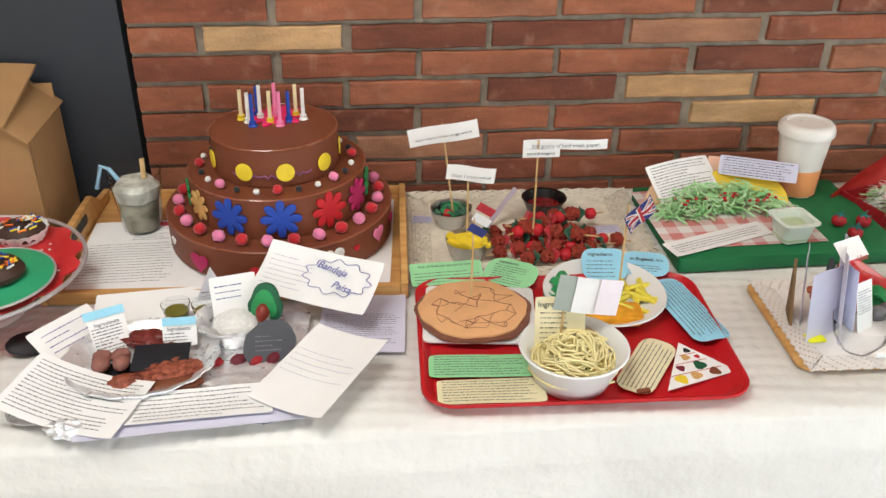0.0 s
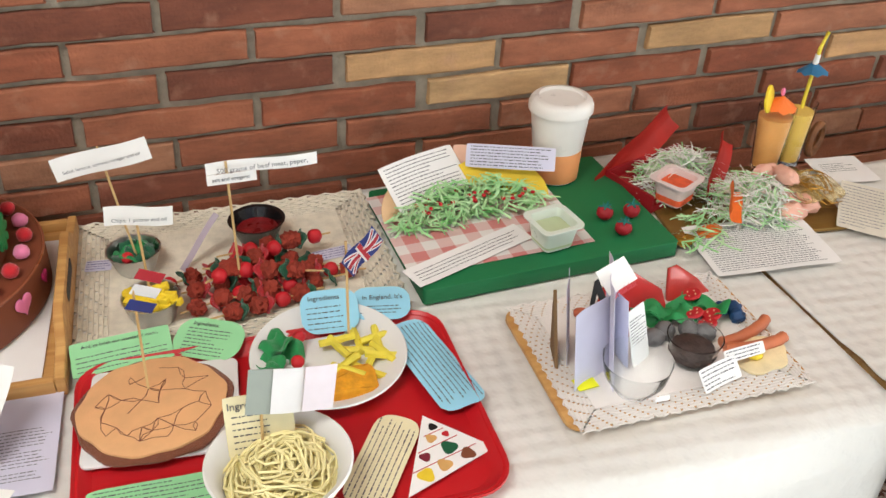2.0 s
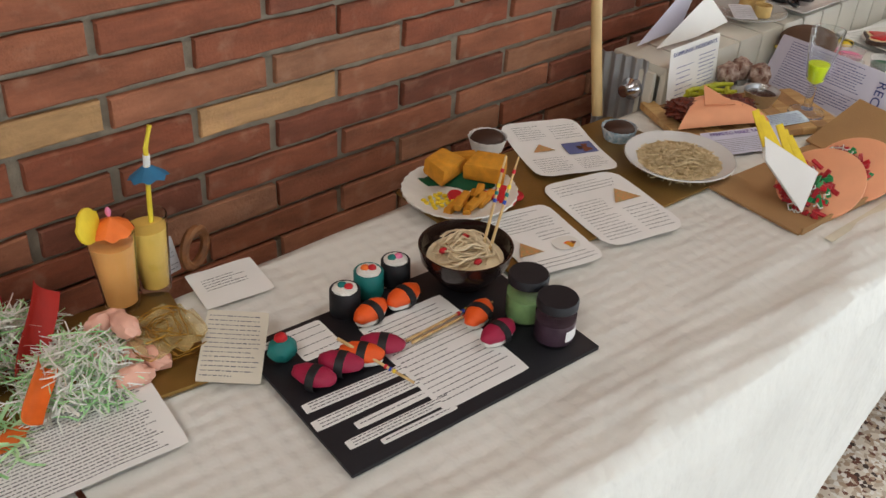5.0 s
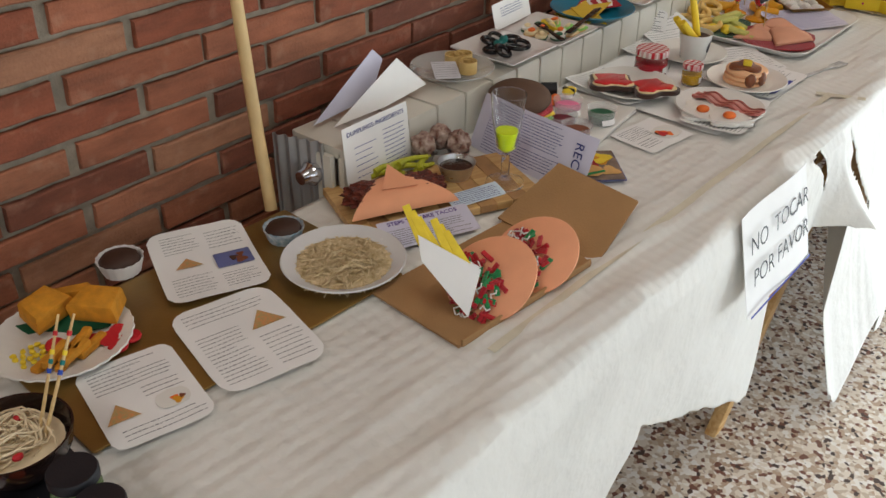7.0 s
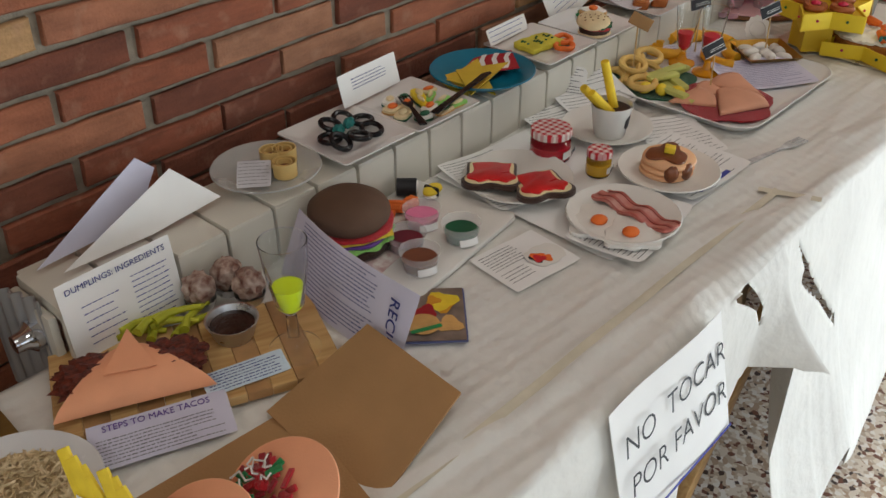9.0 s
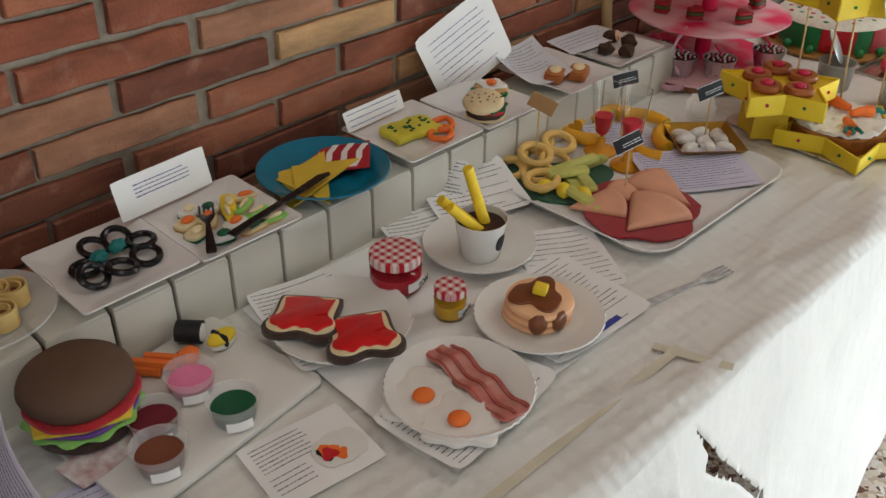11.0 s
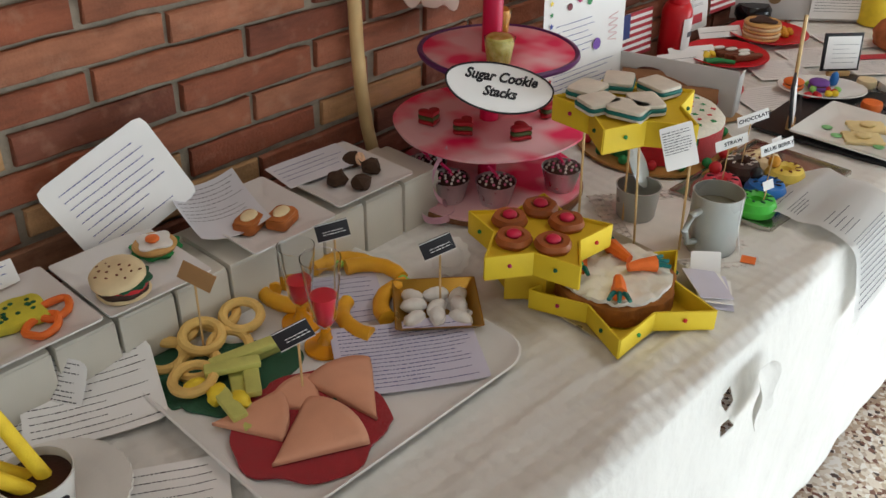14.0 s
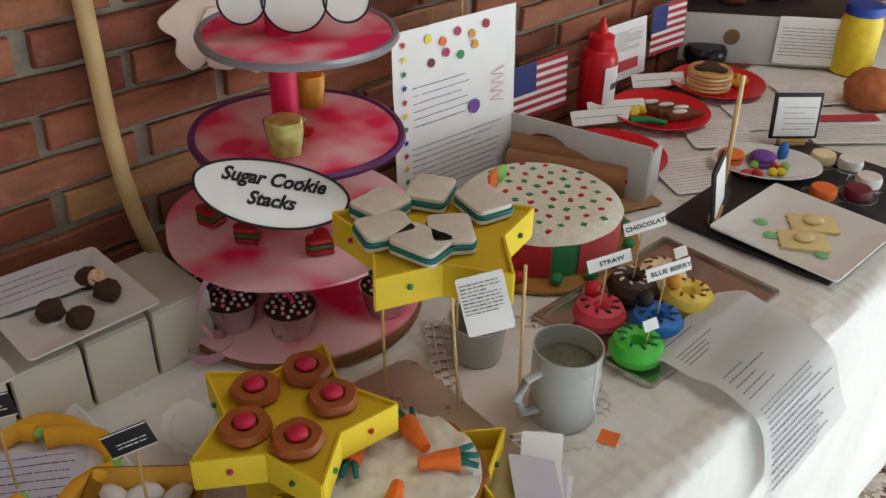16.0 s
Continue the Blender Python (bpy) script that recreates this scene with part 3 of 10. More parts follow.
def cloth(label, xa, xb, yb, yf, hem, gap, seed):
    """Table paper: flat on the table, folded over the front edge, hanging in soft waves; hem(x) is its lower edge."""
    nx, nt, nh = int((xb - xa) / (0.011 if xb < 2 else 0.0065)), 48, 64
    co, fa = [], []
    for i in range(nx + 1):
        x = xa + (xb - xa) * i / nx
        edge = yf + 0.008 * noise.noise(Vector((x * 2.1, seed, 0)))
        lo = hem(x)
        for j in range(nt + nh + 1):
            if j <= nt:
                v = j / nt
                y = yb + (edge - yb) * v
                q = 0.0016 * noise.noise(Vector((x * 7, y * 7, seed))) + 0.0024 * max(0, noise.noise(Vector((x * 2.4, y * 16, seed + 4)))) * (1 if v > 0.55 else 0.4)
                slack = max(0.0, min(1.0, (v - 0.66) / 0.2)) * (seed > 2)
                ridge = 1 - abs(noise.noise(Vector((x * 2.3 + y * 6, y * 15 - x * 1.5, seed + 9)))) * 2.4
                q += slack * (0.010 * max(0.0, ridge) ** 2 + 0.003 * noise.noise(Vector((x * 5, y * 11, seed + 7))))
                z = TOP - 0.003 + q - 0.01 * max(0, v - 0.96) / 0.04
            else:
                v = (j - nt) / nh
                z = TOP - 0.013 + (lo - TOP) * v
                y = edge - 0.12 * v * v * max(0.0, min(1.0, (x - 3.02) / 0.06, (4.3 - x) / 0.9)) * (seed > 2) - 0.012 * min(1, v * 9) + 0.018 * v * noise.noise(Vector((x * 3.0, 1.7, seed))) + 0.006 * v * noise.noise(Vector((x * 9, z * 5, seed + 2)))
            co.append((*(snapped(x, z) if j > nt and seed > 2 else (x, z)), y))
            co[-1] = (co[-1][0], co[-1][2], co[-1][1])
    w1 = nt + nh + 1
    for i in range(nx):
        for j in range(w1 - 1):
            xm = xa + (xb - xa) * (i + 0.5) / nx
            zm = (co[i * w1 + j][2] + co[i * w1 + j + 1][2]) / 2
            if j > nt and gap(xm, zm):
                continue
            ha, hb = hem(xa + (xb - xa) * i / nx), hem(xa + (xb - xa) * (i + 1) / nx)
            if j > nt and abs(ha - hb) > 0.1 and zm < max(ha, hb) + 0.05:
                continue
            fa.append((i * w1 + j, i * w1 + j + 1, (i + 1) * w1 + j + 1, (i + 1) * w1 + j))
    me = bpy.data.meshes.new("table_paper")
    me.from_pydata(co, [], fa)
    me.materials.append(CLOTH)
    me.polygons.foreach_set("use_smooth", [True] * len(me.polygons))
    ob = tagged(new("table_paper", me), label, "tablecloth")
    so = ob.modifiers.new("thickness", "SOLIDIFY")
    so.thickness, so.offset = 0.0006, -1
    return ob


def jag(x, f=23.0):
    return 0.02 * noise.noise(Vector((x * f, 3.1, 0))) + 0.012 * noise.noise(Vector((x * f * 3, 8.1, 0)))


def hem_a(x):
    return 0.30 + jag(x, 5)


def hem_b(x):
    if x < 2.05:
        return 0.2 + jag(x, 6)
    if x < 2.3:
        return 0.2 + (x - 2.05) * 1.1 + jag(x, 6)
    if x < 2.815:
        return 0.5 - (x - 2.3) * 0.53 + jag(x, 6)
    if x < 3.085:
        return 0.50 + (x - 2.815) * 0.25 + jag(x)
    if x < 3.36:
        return 0.03 + 0.9 * abs(x - 3.17) + jag(x)
    return 0.13 + jag(x, 6)


def torn(x, z):
    """Rips in the hanging paper."""
    for rip in RIPS:
        inside = False
        for (ax, az), (bx, bz) in zip(rip, rip[1:] + rip[:1]):
            if (az > z) != (bz > z) and x < ax + (bx - ax) * (z - az) / (bz - az):
                inside = not inside
        if inside:
            return True
    return False


cloth("white embossed paper cover, creased and taped, hanging over the front", -1.5, 0.972, -0.018, -0.683, hem_a, lambda x, z: False, 1.0)
cloth("white embossed paper cover, torn and ragged along the hanging front", 0.979, 6.4, -0.165, -0.742, hem_b, torn, 5.0)

TAPE = mat("paper_tape", (212, 206, 186), 0.45, 0.06, 30, 0.3)
for x, y, yaw, ln in ((2.62, -0.656, -1.2, 1.18), (3.206, -0.69, -72, 0.1)):
    e = part("tape_strip", bent(ln, 0.0135, 0.0004, lambda a, b: 0.0055 + 0.0008 * math.sin(a * 31) + 0.0006 * math.sin(b * 200 + a * 9), int(ln * 60), 3), TAPE)
    e.matrix_basis = pose(x, y, TOP - 0.003, 0, 0, yaw)
    tagged(e, "creased yellowish tape strip along the paper cover", "tape", "tape strips")

e = thing("paper_flap", "torn scrap of paper cover curling out beside a rip", "paper", pose(3.985, -0.772, 0.672, 78, 0, 6))
part("scrap", bent(0.075, 0.085, 0.0005, lambda a, b: 0.012 * (a / 0.037) ** 2 + 0.006 * math.sin(b * 60), 10, 10, 0.012), CLOTH, e)
e = thing("paper_flap", "torn scrap of paper cover curling out beside a rip", "paper", pose(1.182, -0.772, 0.7, 82, 0, 10))
part("scrap", bent(0.036, 0.07, 0.0005, lambda a, b: 0.008 * (a / 0.018) ** 2 + 0.004 * math.sin(b * 60), 8, 8, 0.008), CLOTH, e)

# ---- west end of the first table: house box, tiered stand, birthday cake ----
T = TOP + 0.0008
INK_PURPLE = mat("ink_purple", (96, 66, 150), 0.7, 0.1, 60, 0)


def card_house():
    e = thing("cardboard_house", "plain brown cardboard box cut like a house with an open doorway", "cardboard box", pose(-0.825, -0.19, T))
    front = slab([(-0.28, 0), (0.10, 0), (0.10, 0.16), (0.19, 0.16), (0.19, 0), (0.285, 0), (0.285, 0.20), (0.24, 0.235), (-0.28, 0.235)], 0, 0.004)
    part("front_wall", moved(front, pose(0, 0, 0, 90, 0, 0)), CARD, e)
    part("side_wall", moved(box(0.004, 0.16, 0.20, 0.001), pose(0.283, 0.085, 0)), CARD, e)
    part("back_wall", moved(box(0.56, 0.004, 0.235, 0.001), pose(0, 0.165, 0)), CARD, e)
    part("roof_flap", moved(bent(0.56, 0.19, 0.004, lambda a, b: 0.012 * math.sin(a * 9)), pose(-0.02, 0.075, 0.242, 12, 0, 0)), CARD, e, "bent cardboard flap")
    part("roof_edge", moved(box(0.065, 0.19, 0.004, 0.001), pose(0.262, 0.08, 0.216, 0, 38, 0)), CARD, e)


card_house()
SPRINKLES = [clay("yellow"), clay("orange"), clay("blue"), clay("white")]


def sprinkle_bunch(parent, rx, ry, z, n, r, mats, length=0.012, thick=0.0016):
    for m in mats:
        for _ in range(n):
            a, q = r.uniform(0, 6.283), 0.45 + 0.5 * r.random()
            x, y = rx * q * math.cos(a), ry * q * math.sin(a)
            part("sprinkle", moved(tube([(-length / 2, 0, 0), (0, 0, 0), (length / 2, 0, 0)], thick, 5), pose(x, y, z * (1.08 - 0.35 * abs(q - 0.72)) + thick * 0.4, 0, 0, r.uniform(0, 180))), m, parent)


def doughnut(label, x, y, z, r0, mats, top, case=None):
    e = thing("doughnut", label, "doughnut", pose(x, y, z, 0, 0, rnd.uniform(0, 90)), "iced doughnuts")
    ring = lathe([(r0 * 0.28, r0 * 0.35), (r0 * 0.42, r0 * 0.08), (r0 * 0.7, 0.0), (r0 * 0.95, r0 * 0.14), (r0, r0 * 0.36), (r0 * 0.86, r0 * 0.62), (r0 * 0.62, r0 * 0.72), (r0 * 0.38, r0 * 0.6), (r0 * 0.28, r0 * 0.35)], 28, 0.03, 5)
    part("ring", ring, top, e)
    sprinkle_bunch(e, r0 * 0.86, r0 * 0.86, r0 * 0.68, 7, rnd, mats)
    if case:
        part("paper_case", lathe([(0, -0.002), (r0 * 0.85, -0.002), (r0 * 1.12, r0 * 0.5), (r0 * 1.1, r0 * 0.5), (r0 * 0.8, 0.001)], 48, 0.04, 16), case, e, "white pleated paper case")
    return e


def tier_stand():
    e = thing("tiered_stand", "two-tier cake stand with scalloped red dotted and green plates", "cake stand", pose(-0.60, -0.37, T))
    part("foot", lathe([(0, 0), (0.075, 0), (0.07, 0.006), (0.02, 0.014), (0.014, 0.03), (0.014, 0.068), (0, 0.07)], 28), PLASTIC_W, e)
    red = mat("red_dotted_card", (196, 34, 40), 0.5, 0.08, 20, 0.1, rgb2=(214, 60, 60))
    part("lower_plate", slab(polar(lambda a: 0.158 + 0.007 * math.cos(16 * a), 128), 0.068, 0.072, 0.001), red, e, "scalloped red plate with white dots")
    dots = joined(*[moved(lathe([(0, 0.0006), (0.0022, 0.0004), (0.0022, 0)], 6), pose(0.145 * math.sqrt(rnd.random()) * math.cos(a), 0.145 * math.sin(a) * math.sqrt(rnd.random()), 0.0722)) for a in [0.061 * k for k in range(103)]])
    part("dots", dots, clay("white"), e)
    rim = tube([(0.166 * math.cos(a / 20), 0.166 * math.sin(a / 20), 0.071) for a in range(0, 127)], 0.0035, 6)
    part("rim_cord", rim, mat("silver_cord", (190, 180, 180), 0.5, 0.1, 80, 0.6, metal=0.5), e)
    part("upper_plate", moved(slab(polar(lambda a: 0.088, 60), 0.0, 0.004, 0.001), pose(0.055, -0.055, 0.082)), mat("green_plate", (46, 158, 110), 0.5, 0.08, 20, 0.1), e, "round green plate with a beaded rim")
    part("upper_cord", moved(tube([(0.088 * math.cos(a / 20), 0.088 * math.sin(a / 20), 0.003) for a in range(0, 127)], 0.002, 6), pose(0.055, -0.055, 0.082)), MATS["silver_cord"], e)
    part("spacer", moved(lathe([(0, 0), (0.02, 0), (0.02, 0.01), (0, 0.01)], 16), pose(0.055, -0.055, 0.072)), PLASTIC_W, e)
    return e


tier_stand()
choc = clay("dkbrown")
doughnut("chocolate doughnut with bright sugar strands on the green plate", -0.53, -0.425, T + 0.0866, 0.036, SPRINKLES, choc)
doughnut("chocolate doughnut with sugar strands in a white paper case", -0.545, -0.285, T + 0.0746, 0.036, SPRINKLES, choc, PAPER)
doughnut("chocolate doughnut with sugar strands in a crumpled white case", -0.625, -0.335, T + 0.0746, 0.034, SPRINKLES, choc, PAPER)

spoon = thing("spoon", "dark grey oval spoon bowl lying at the table edge", "spoon", pose(-0.49, -0.475, T, 20, 10, 30))
part("bowl", blob(0.034, 0.022, 0.008, 0.05), clay("black"), spoon)


def wood_tray(label, x, y, z, w, d, yaw, h=0.055, handles=True):
    e = thing("wooden_tray", label, "tray", pose(x, y, z, 0, 0, yaw))
    part("base", box(w - 0.02, d - 0.02, 0.008, 0.002), BEECH, e)
    for sy in (-1, 1):
        part("long_side", moved(box(w - 0.02, 0.012, 0.022, 0.003), pose(0, sy * (d / 2 - 0.006), 0)), BEECH, e)
    for sx in (-1, 1):
        prof = [(-d / 2, 0), (d / 2, 0), (d / 2, 0.024), (d * 0.34, 0.03), (d * 0.24, h), (-d * 0.24, h), (-d * 0.34, 0.03), (-d / 2, 0.024)]
        side = slab(prof, -0.006, 0.006, 0.002)
        part("end_board", moved(side, pose(sx * (w / 2 - 0.004), 0, 0, 90, 0, 90) @ pose(0, 0, 0)), BEECH, e)
        # no cut-out: a black slab gives the opening its shade
        part("hand_hole", moved(slab(round_rect(0.085, 0.018, 0.008), -0.0065, 0.0065), pose(sx * (w / 2 - 0.004), 0, h * 0.66, 90, 0, 90)), clay("black"), e)
    return e


wood_tray("low beech serving tray with raised handled ends", -0.225, -0.195, T, 0.555, 0.36, -1.5)
paper("printed recipe with a red title lying in the wooden tray", -0.40, -0.235, T + 0.010, 2, 0.165, 0.235, [block(0.165, 0.235, 5, 0.74, 0.38, -0.1, 0.7), block(0.165, 0.235, 11, 0.32, -0.8)], material=PAPER)
e = paper("small red printed title strip on the recipe", -0.37, -0.135, T + 0.0125, 2, 0.085, 0.012, (), material=INK_RED, name="title_strip")
paper("plain white sheet under the birthday cake", -0.17, -0.20, T + 0.0095, -3, 0.40, 0.30, (), material=PAPER)


def drink_glass():
    e = thing("milkshake_glass", "clear tumbler of pale whipped drink with a blue straw", "glass", pose(-0.40, -0.145, T + 0.009))
    part("tumbler", lathe([(0, 0), (0.031, 0), (0.044, 0.108), (0.0425, 0.108), (0.0295, 0.006), (0, 0.006)], 32), GLASS, e)
    part("whip", joined(lathe([(0, 0.062), (0.034, 0.062), (0.038, 0.085), (0.03, 0.094), (0, 0.097)], 28, 0.05, 5)), mat("whipped_drink", (172, 168, 152), 0.6, 0.25, 50, 0.4, fine=90, rgb2=(212, 210, 198)), e)
    part("drink", lathe([(0, 0.007), (0.0285, 0.007), (0.0345, 0.061), (0, 0.061)], 28), mat("green_grey_drink", (112, 108, 84), 0.4, 0.35, 40, 0.3, rgb2=(160, 156, 138)), e)
    straw = mat("blue_straw", (150, 190, 214), 0.35, 0.05, 30, 0)
    part("straw", tube([(0.0, 0.0, 0.05), (-0.042, 0.008, 0.112), (-0.055, 0.008, 0.118), (-0.066, 0.004, 0.078)], 0.004, 8), straw, e, "bent pale blue straw")
    stick(e, (0.012, 0.0, 0.04), (0.014, 0.01, 0.128), 0.0045, name="wafer_stick")


drink_glass()


def cake():
    e = thing("birthday_cake", "three-tier chocolate-brown felt birthday cake with pompoms, flowers and candles", "cake", pose(-0.158, -0.165, T + 0.0125))
    tiers = ((0.187, 0.0, 0.058), (0.145, 0.058, 0.126), (0.102, 0.126, 0.19))
    seam = mat("satin_seam", (142, 80, 52), 0.3, 0.05, 20, 0.0, coat=0.5)
    for r, z0, z1 in tiers:
        part("tier", lathe([(0, z0), (r - 0.002, z0), (r, z0 + 0.002), (r + 0.001, z1 - 0.003), (r - 0.002, z1), (0, z1)], 72), CHOC, e)
        part("ribbon", tube([((r + 0.0005) * math.cos(k / 16), (r + 0.0005) * math.sin(k / 16), z1 - 0.001) for k in range(102)], 0.0016, 6), seam, e)
    # pompoms round the two ledges
    for count, r, z, mats, size in ((26, 0.167, 0.058, ("red", "pink"), 0.0115), (24, 0.125, 0.126, ("red", "black", "white", "pink", "black", "white"), 0.009)):
        for k in range(count):
            a = 2 * math.pi * (k + 0.35) / count
            m = mats[k % len(mats)]
            s = size * (0.58 if m in ("black", "white") else 0.9)
            part("pompom", moved(blob(s, s, s * 0.95, 0.16, 5.0, 2, k), pose(r * math.cos(a), r * math.sin(a), z)), felt(m), e)
    # foam flowers on the middle tier, discs on the upper, hearts on the lower
    for a, m, s in ((-165, "green", 0.024), (-143, "tan", 0.027), (-116, "blue", 0.032), (-84, "blue", 0.033), (-53, "red", 0.032), (-27, "magenta", 0.029), (-6, "green", 0.026)):
        fl = slab(polar(lambda t: s * (0.42 + 0.56 * abs(math.cos(4 * t)) ** 0.6), 96), 0, 0.003, 0.0006)
        part("flower", moved(fl, pose(0.1465 * math.cos(radians(a)), 0.1465 * math.sin(radians(a)), 0.094, 90, 0, a + 90)), clay(m), e)
    for a in (-200, -158, -113, -77, -38, 2):
        part("disc", moved(lathe([(0, 0), (0.0145, 0), (0.0145, 0.0022), (0, 0.003)], 24), pose(0.1035 * math.cos(radians(a)), 0.1035 * math.sin(radians(a)), 0.152, 90, 0, a + 90)), clay("yellow"), e)
    for a, m, s, z in ((-150, "white", 0.008, 0.035), (-128, "magenta", 0.02, 0.024), (-95, "red", 0.02, 0.02), (-60, "white", 0.019, 0.034), (-47, "red", 0.007, 0.034), (-30, "pink", 0.016, 0.036), (-12, "magenta", 0.01, 0.036)):
        part("heart", moved(slab(heart(s), 0, 0.0025, 0.0005), pose(0.1885 * math.cos(radians(a)), 0.1885 * math.sin(radians(a)), z, 90, 0, a + 90)), clay(m), e)
    part("garland", tube([(0.104 * math.cos(radians(a)), 0.104 * math.sin(radians(a)), 0.146 + 0.003 * math.sin(a * 0.9)) for a in range(-125, -50, 3)], 0.0016, 6), mat("lilac_thread", (130, 74, 110), 0.6, 0.2, 90, 0.3), e, "lilac thread garland")
    part("foam_star", moved(slab(polar(lambda t: 0.05 * (0.82 + 0.18 * math.cos(10 * t)), 60), 0, 0.003, 0.0006), pose(0.0, 0.04, 0.19)), clay("hotpink"), e, "bright pink foam blossom")
    # candles
    cols = (("cream", -0.055, 0.02), ("white", -0.042, 0.006), ("blue", -0.033, -0.012), ("white", -0.024, 0.022), ("cream", -0.006, 0.002), ("pink", 0.0, 0.03), ("pink", 0.011, -0.012), ("blue", 0.024, 0.006), ("cream", 0.034, 0.03), ("white", 0.047, 0.014), ("blue", -0.03, 0.034))
    cup = {"cream": "yellow", "white": "white", "blue": "blue", "pink": "pink"}
    for m, x, y in cols:
        h = rnd.uniform(0.05, 0.058)
        c = part("candle", moved(tube([(0, 0, 0.0), (0, 0, 0.02), (0.0006, 0, h)], 0.0036, 8, 0.0032), pose(x, y + 0.01, 0.191)), clay(m), e, "thin twisted candle")
        part("candle_holder", moved(lathe([(0, 0), (0.008, 0.001), (0.0055, 0.004), (0.006, 0.009), (0.0035, 0.009), (0, 0.008)], 14), pose(x, y + 0.01, 0.19)), clay(cup[m]), c)
        part("wick", moved(tube([(0, 0, h), (0, 0, h + 0.003), (0.001, 0, h + 0.006)], 0.0006, 5), pose(x, y + 0.01, 0.191)), clay("black"), c)


cake()


# ---- foil platter with papers in front of the cake ----
def crumpled(w, d, lift, seed, n=34):
    return bent(w, d, 0.0006, lambda a, b: lift * (0.5 + abs(noise.noise(Vector((a * 34, b * 34, seed))))) * 0.5 + 0.3 * lift * noise.noise(Vector((a * 90, b * 90, seed))) + lift * 0.5, n, n, 0.03)


e = thing("foil_sheet", "crumpled silver foil sheet spread on the table", "foil", pose(-0.285, -0.53, T - 0.0005, 0, 0, -4))
part("sheet", crumpled(0.36, 0.27, 0.011, 3, 64), FOIL, e)


def foil_pan(label, x, y, z, rx, ry, h, yaw=0):
    e = thing("foil_dish", label, "foil dish", pose(x, y, z, 0, 0, yaw))
    part("dish", lathe([(0, 0), (0.78, 0), (0.93, h * 0.8), (1.06, h), (1.07, h * 0.92), (0.95, h * 0.7), (0.8, 0.003), (0, 0.003)], 60, 0.02, 18, rx, ry), FOIL, e)
    return e


foil_pan("oval foil dish crowded with model meat and beans", -0.318, -0.545, T + 0.007, 0.098, 0.085, 0.022)
mince = mat("model_mince", (126, 54, 36), 0.6, 0.4, 110, 0.8, fine=180, rgb2=(176, 96, 70))
mince_b = mat("model_beans", (112, 40, 34), 0.35, 0.35, 90, 0.5, fine=140)


def lump(name, label, cat, x, y, z, rx, ry, rz, m, yaw=0, rough=0.15, freq=3.0, sub=3, seed=None, group=""):
    e = part(name, blob(rx, ry, rz, rough, freq, sub, rnd.random() * 9 if seed is None else seed, 0.7), m)
    e.matrix_basis = pose(x, y, z, 0, 0, yaw)
    return tagged(e, label, cat, group)


CLAY_BALL = mat("dusty_clay", (142, 92, 82), 0.65, 0.2, 60, 0.3)
for k, (x, y) in enumerate(((-0.369, -0.545), (-0.345, -0.543), (-0.367, -0.562), (-0.341, -0.559))):
    lump("model_sausage", "dusty pinkish brown clay ball in the foil dish", "model food", x, y, T + 0.02, 0.0135, 0.011, 0.0105, CLAY_BALL, 30 * k, group="clay balls in the foil dish")
lump("model_mince_heap", "reddish brown crumbly mince heap in the foil dish", "model food", -0.276, -0.574, T + 0.011, 0.043, 0.03, 0.0115, mince, 10, 0.3, 6, 4)
lump("model_mince_heap", "dark red bean heap at the back of the foil dish", "model food", -0.31, -0.50, T + 0.012, 0.042, 0.021, 0.012, mince_b, -10, 0.3, 6, 4)
lump("model_steak", "smooth brown clay steak at the front of the foil dish", "model food", -0.265, -0.60, T + 0.012, 0.036, 0.016, 0.009, clay("brown"), 12)
lump("model_mince_heap", "crumbly reddish mince by the dish rim", "model food", -0.33, -0.592, T + 0.012, 0.021, 0.015, 0.010, mince, 10, 0.3, 6, 3)
for x, y, w, d, yaw, z in ((-0.29, -0.552, 0.074, 0.05, 2, 0.029), (-0.352, -0.562, 0.055, 0.036, -4, 0.0125)):
    e = part("black_card", moved(box(w, d, 0.0012, 0.0004), pose(0, 0, 0, 8, 0, 0)), BLACK_CARD)
    e.matrix_basis = pose(x, y, T + z, 0, 0, yaw)
    tagged(e, "plain black card label propped on the foil dish food", "card")
foil_pan("round crumpled foil cup of white rice", -0.205, -0.475, T + 0.006, 0.05, 0.046, 0.034)
lump("model_rice", "white grainy rice heap in the foil cup", "model food", -0.2, -0.472, T + 0.012, 0.034, 0.03, 0.017, mat("rice_grain", (232, 232, 228), 0.8, 0.08, 160, 1.0, fine=420), 0, 0.1, 6, 4)
e = thing("model_avocado", "green clay avocado half with a brown stone standing on the foil", "model food", pose(-0.158, -0.452, T + 0.037, 66, 0, -8) @ Matrix.Scale(1.15, 4))
part("flesh", slab(polar(lambda t: 0.022 * (1 + 0.5 * math.sin(t) ** 5 + 0.03 * math.sin(7 * t)), 40), 0, 0.012, 0.004), clay("dkgreen"), e)
part("rim", moved(slab(polar(lambda t: 0.0165 * (1 + 0.5 * math.sin(t) ** 5), 40), 0, 0.004, 0.0015), pose(0, 0, 0.0105)), clay("green"), e)
part("stone", moved(blob(0.0085, 0.012, 0.009, 0.05), pose(0, -0.004, 0.012)), mat("avocado_stone", (132, 44, 30), 0.4, 0.15, 60, 0.2), e)
e = thing("round_grey_label", "dark grey oval card with faint writing leaning on the foil cup", "card", pose(-0.148, -0.528, T + 0.026, 44, 8, 14))
part("card", slab(polar(lambda t: 0.035 * (1 + 0.02 * math.cos(7 * t) + 0.1 * math.cos(2 * t - 1.2)), 40), 0, 0.0015), mat("slate_card", (72, 74, 80), 0.6, 0.1, 30, 0.1), e)
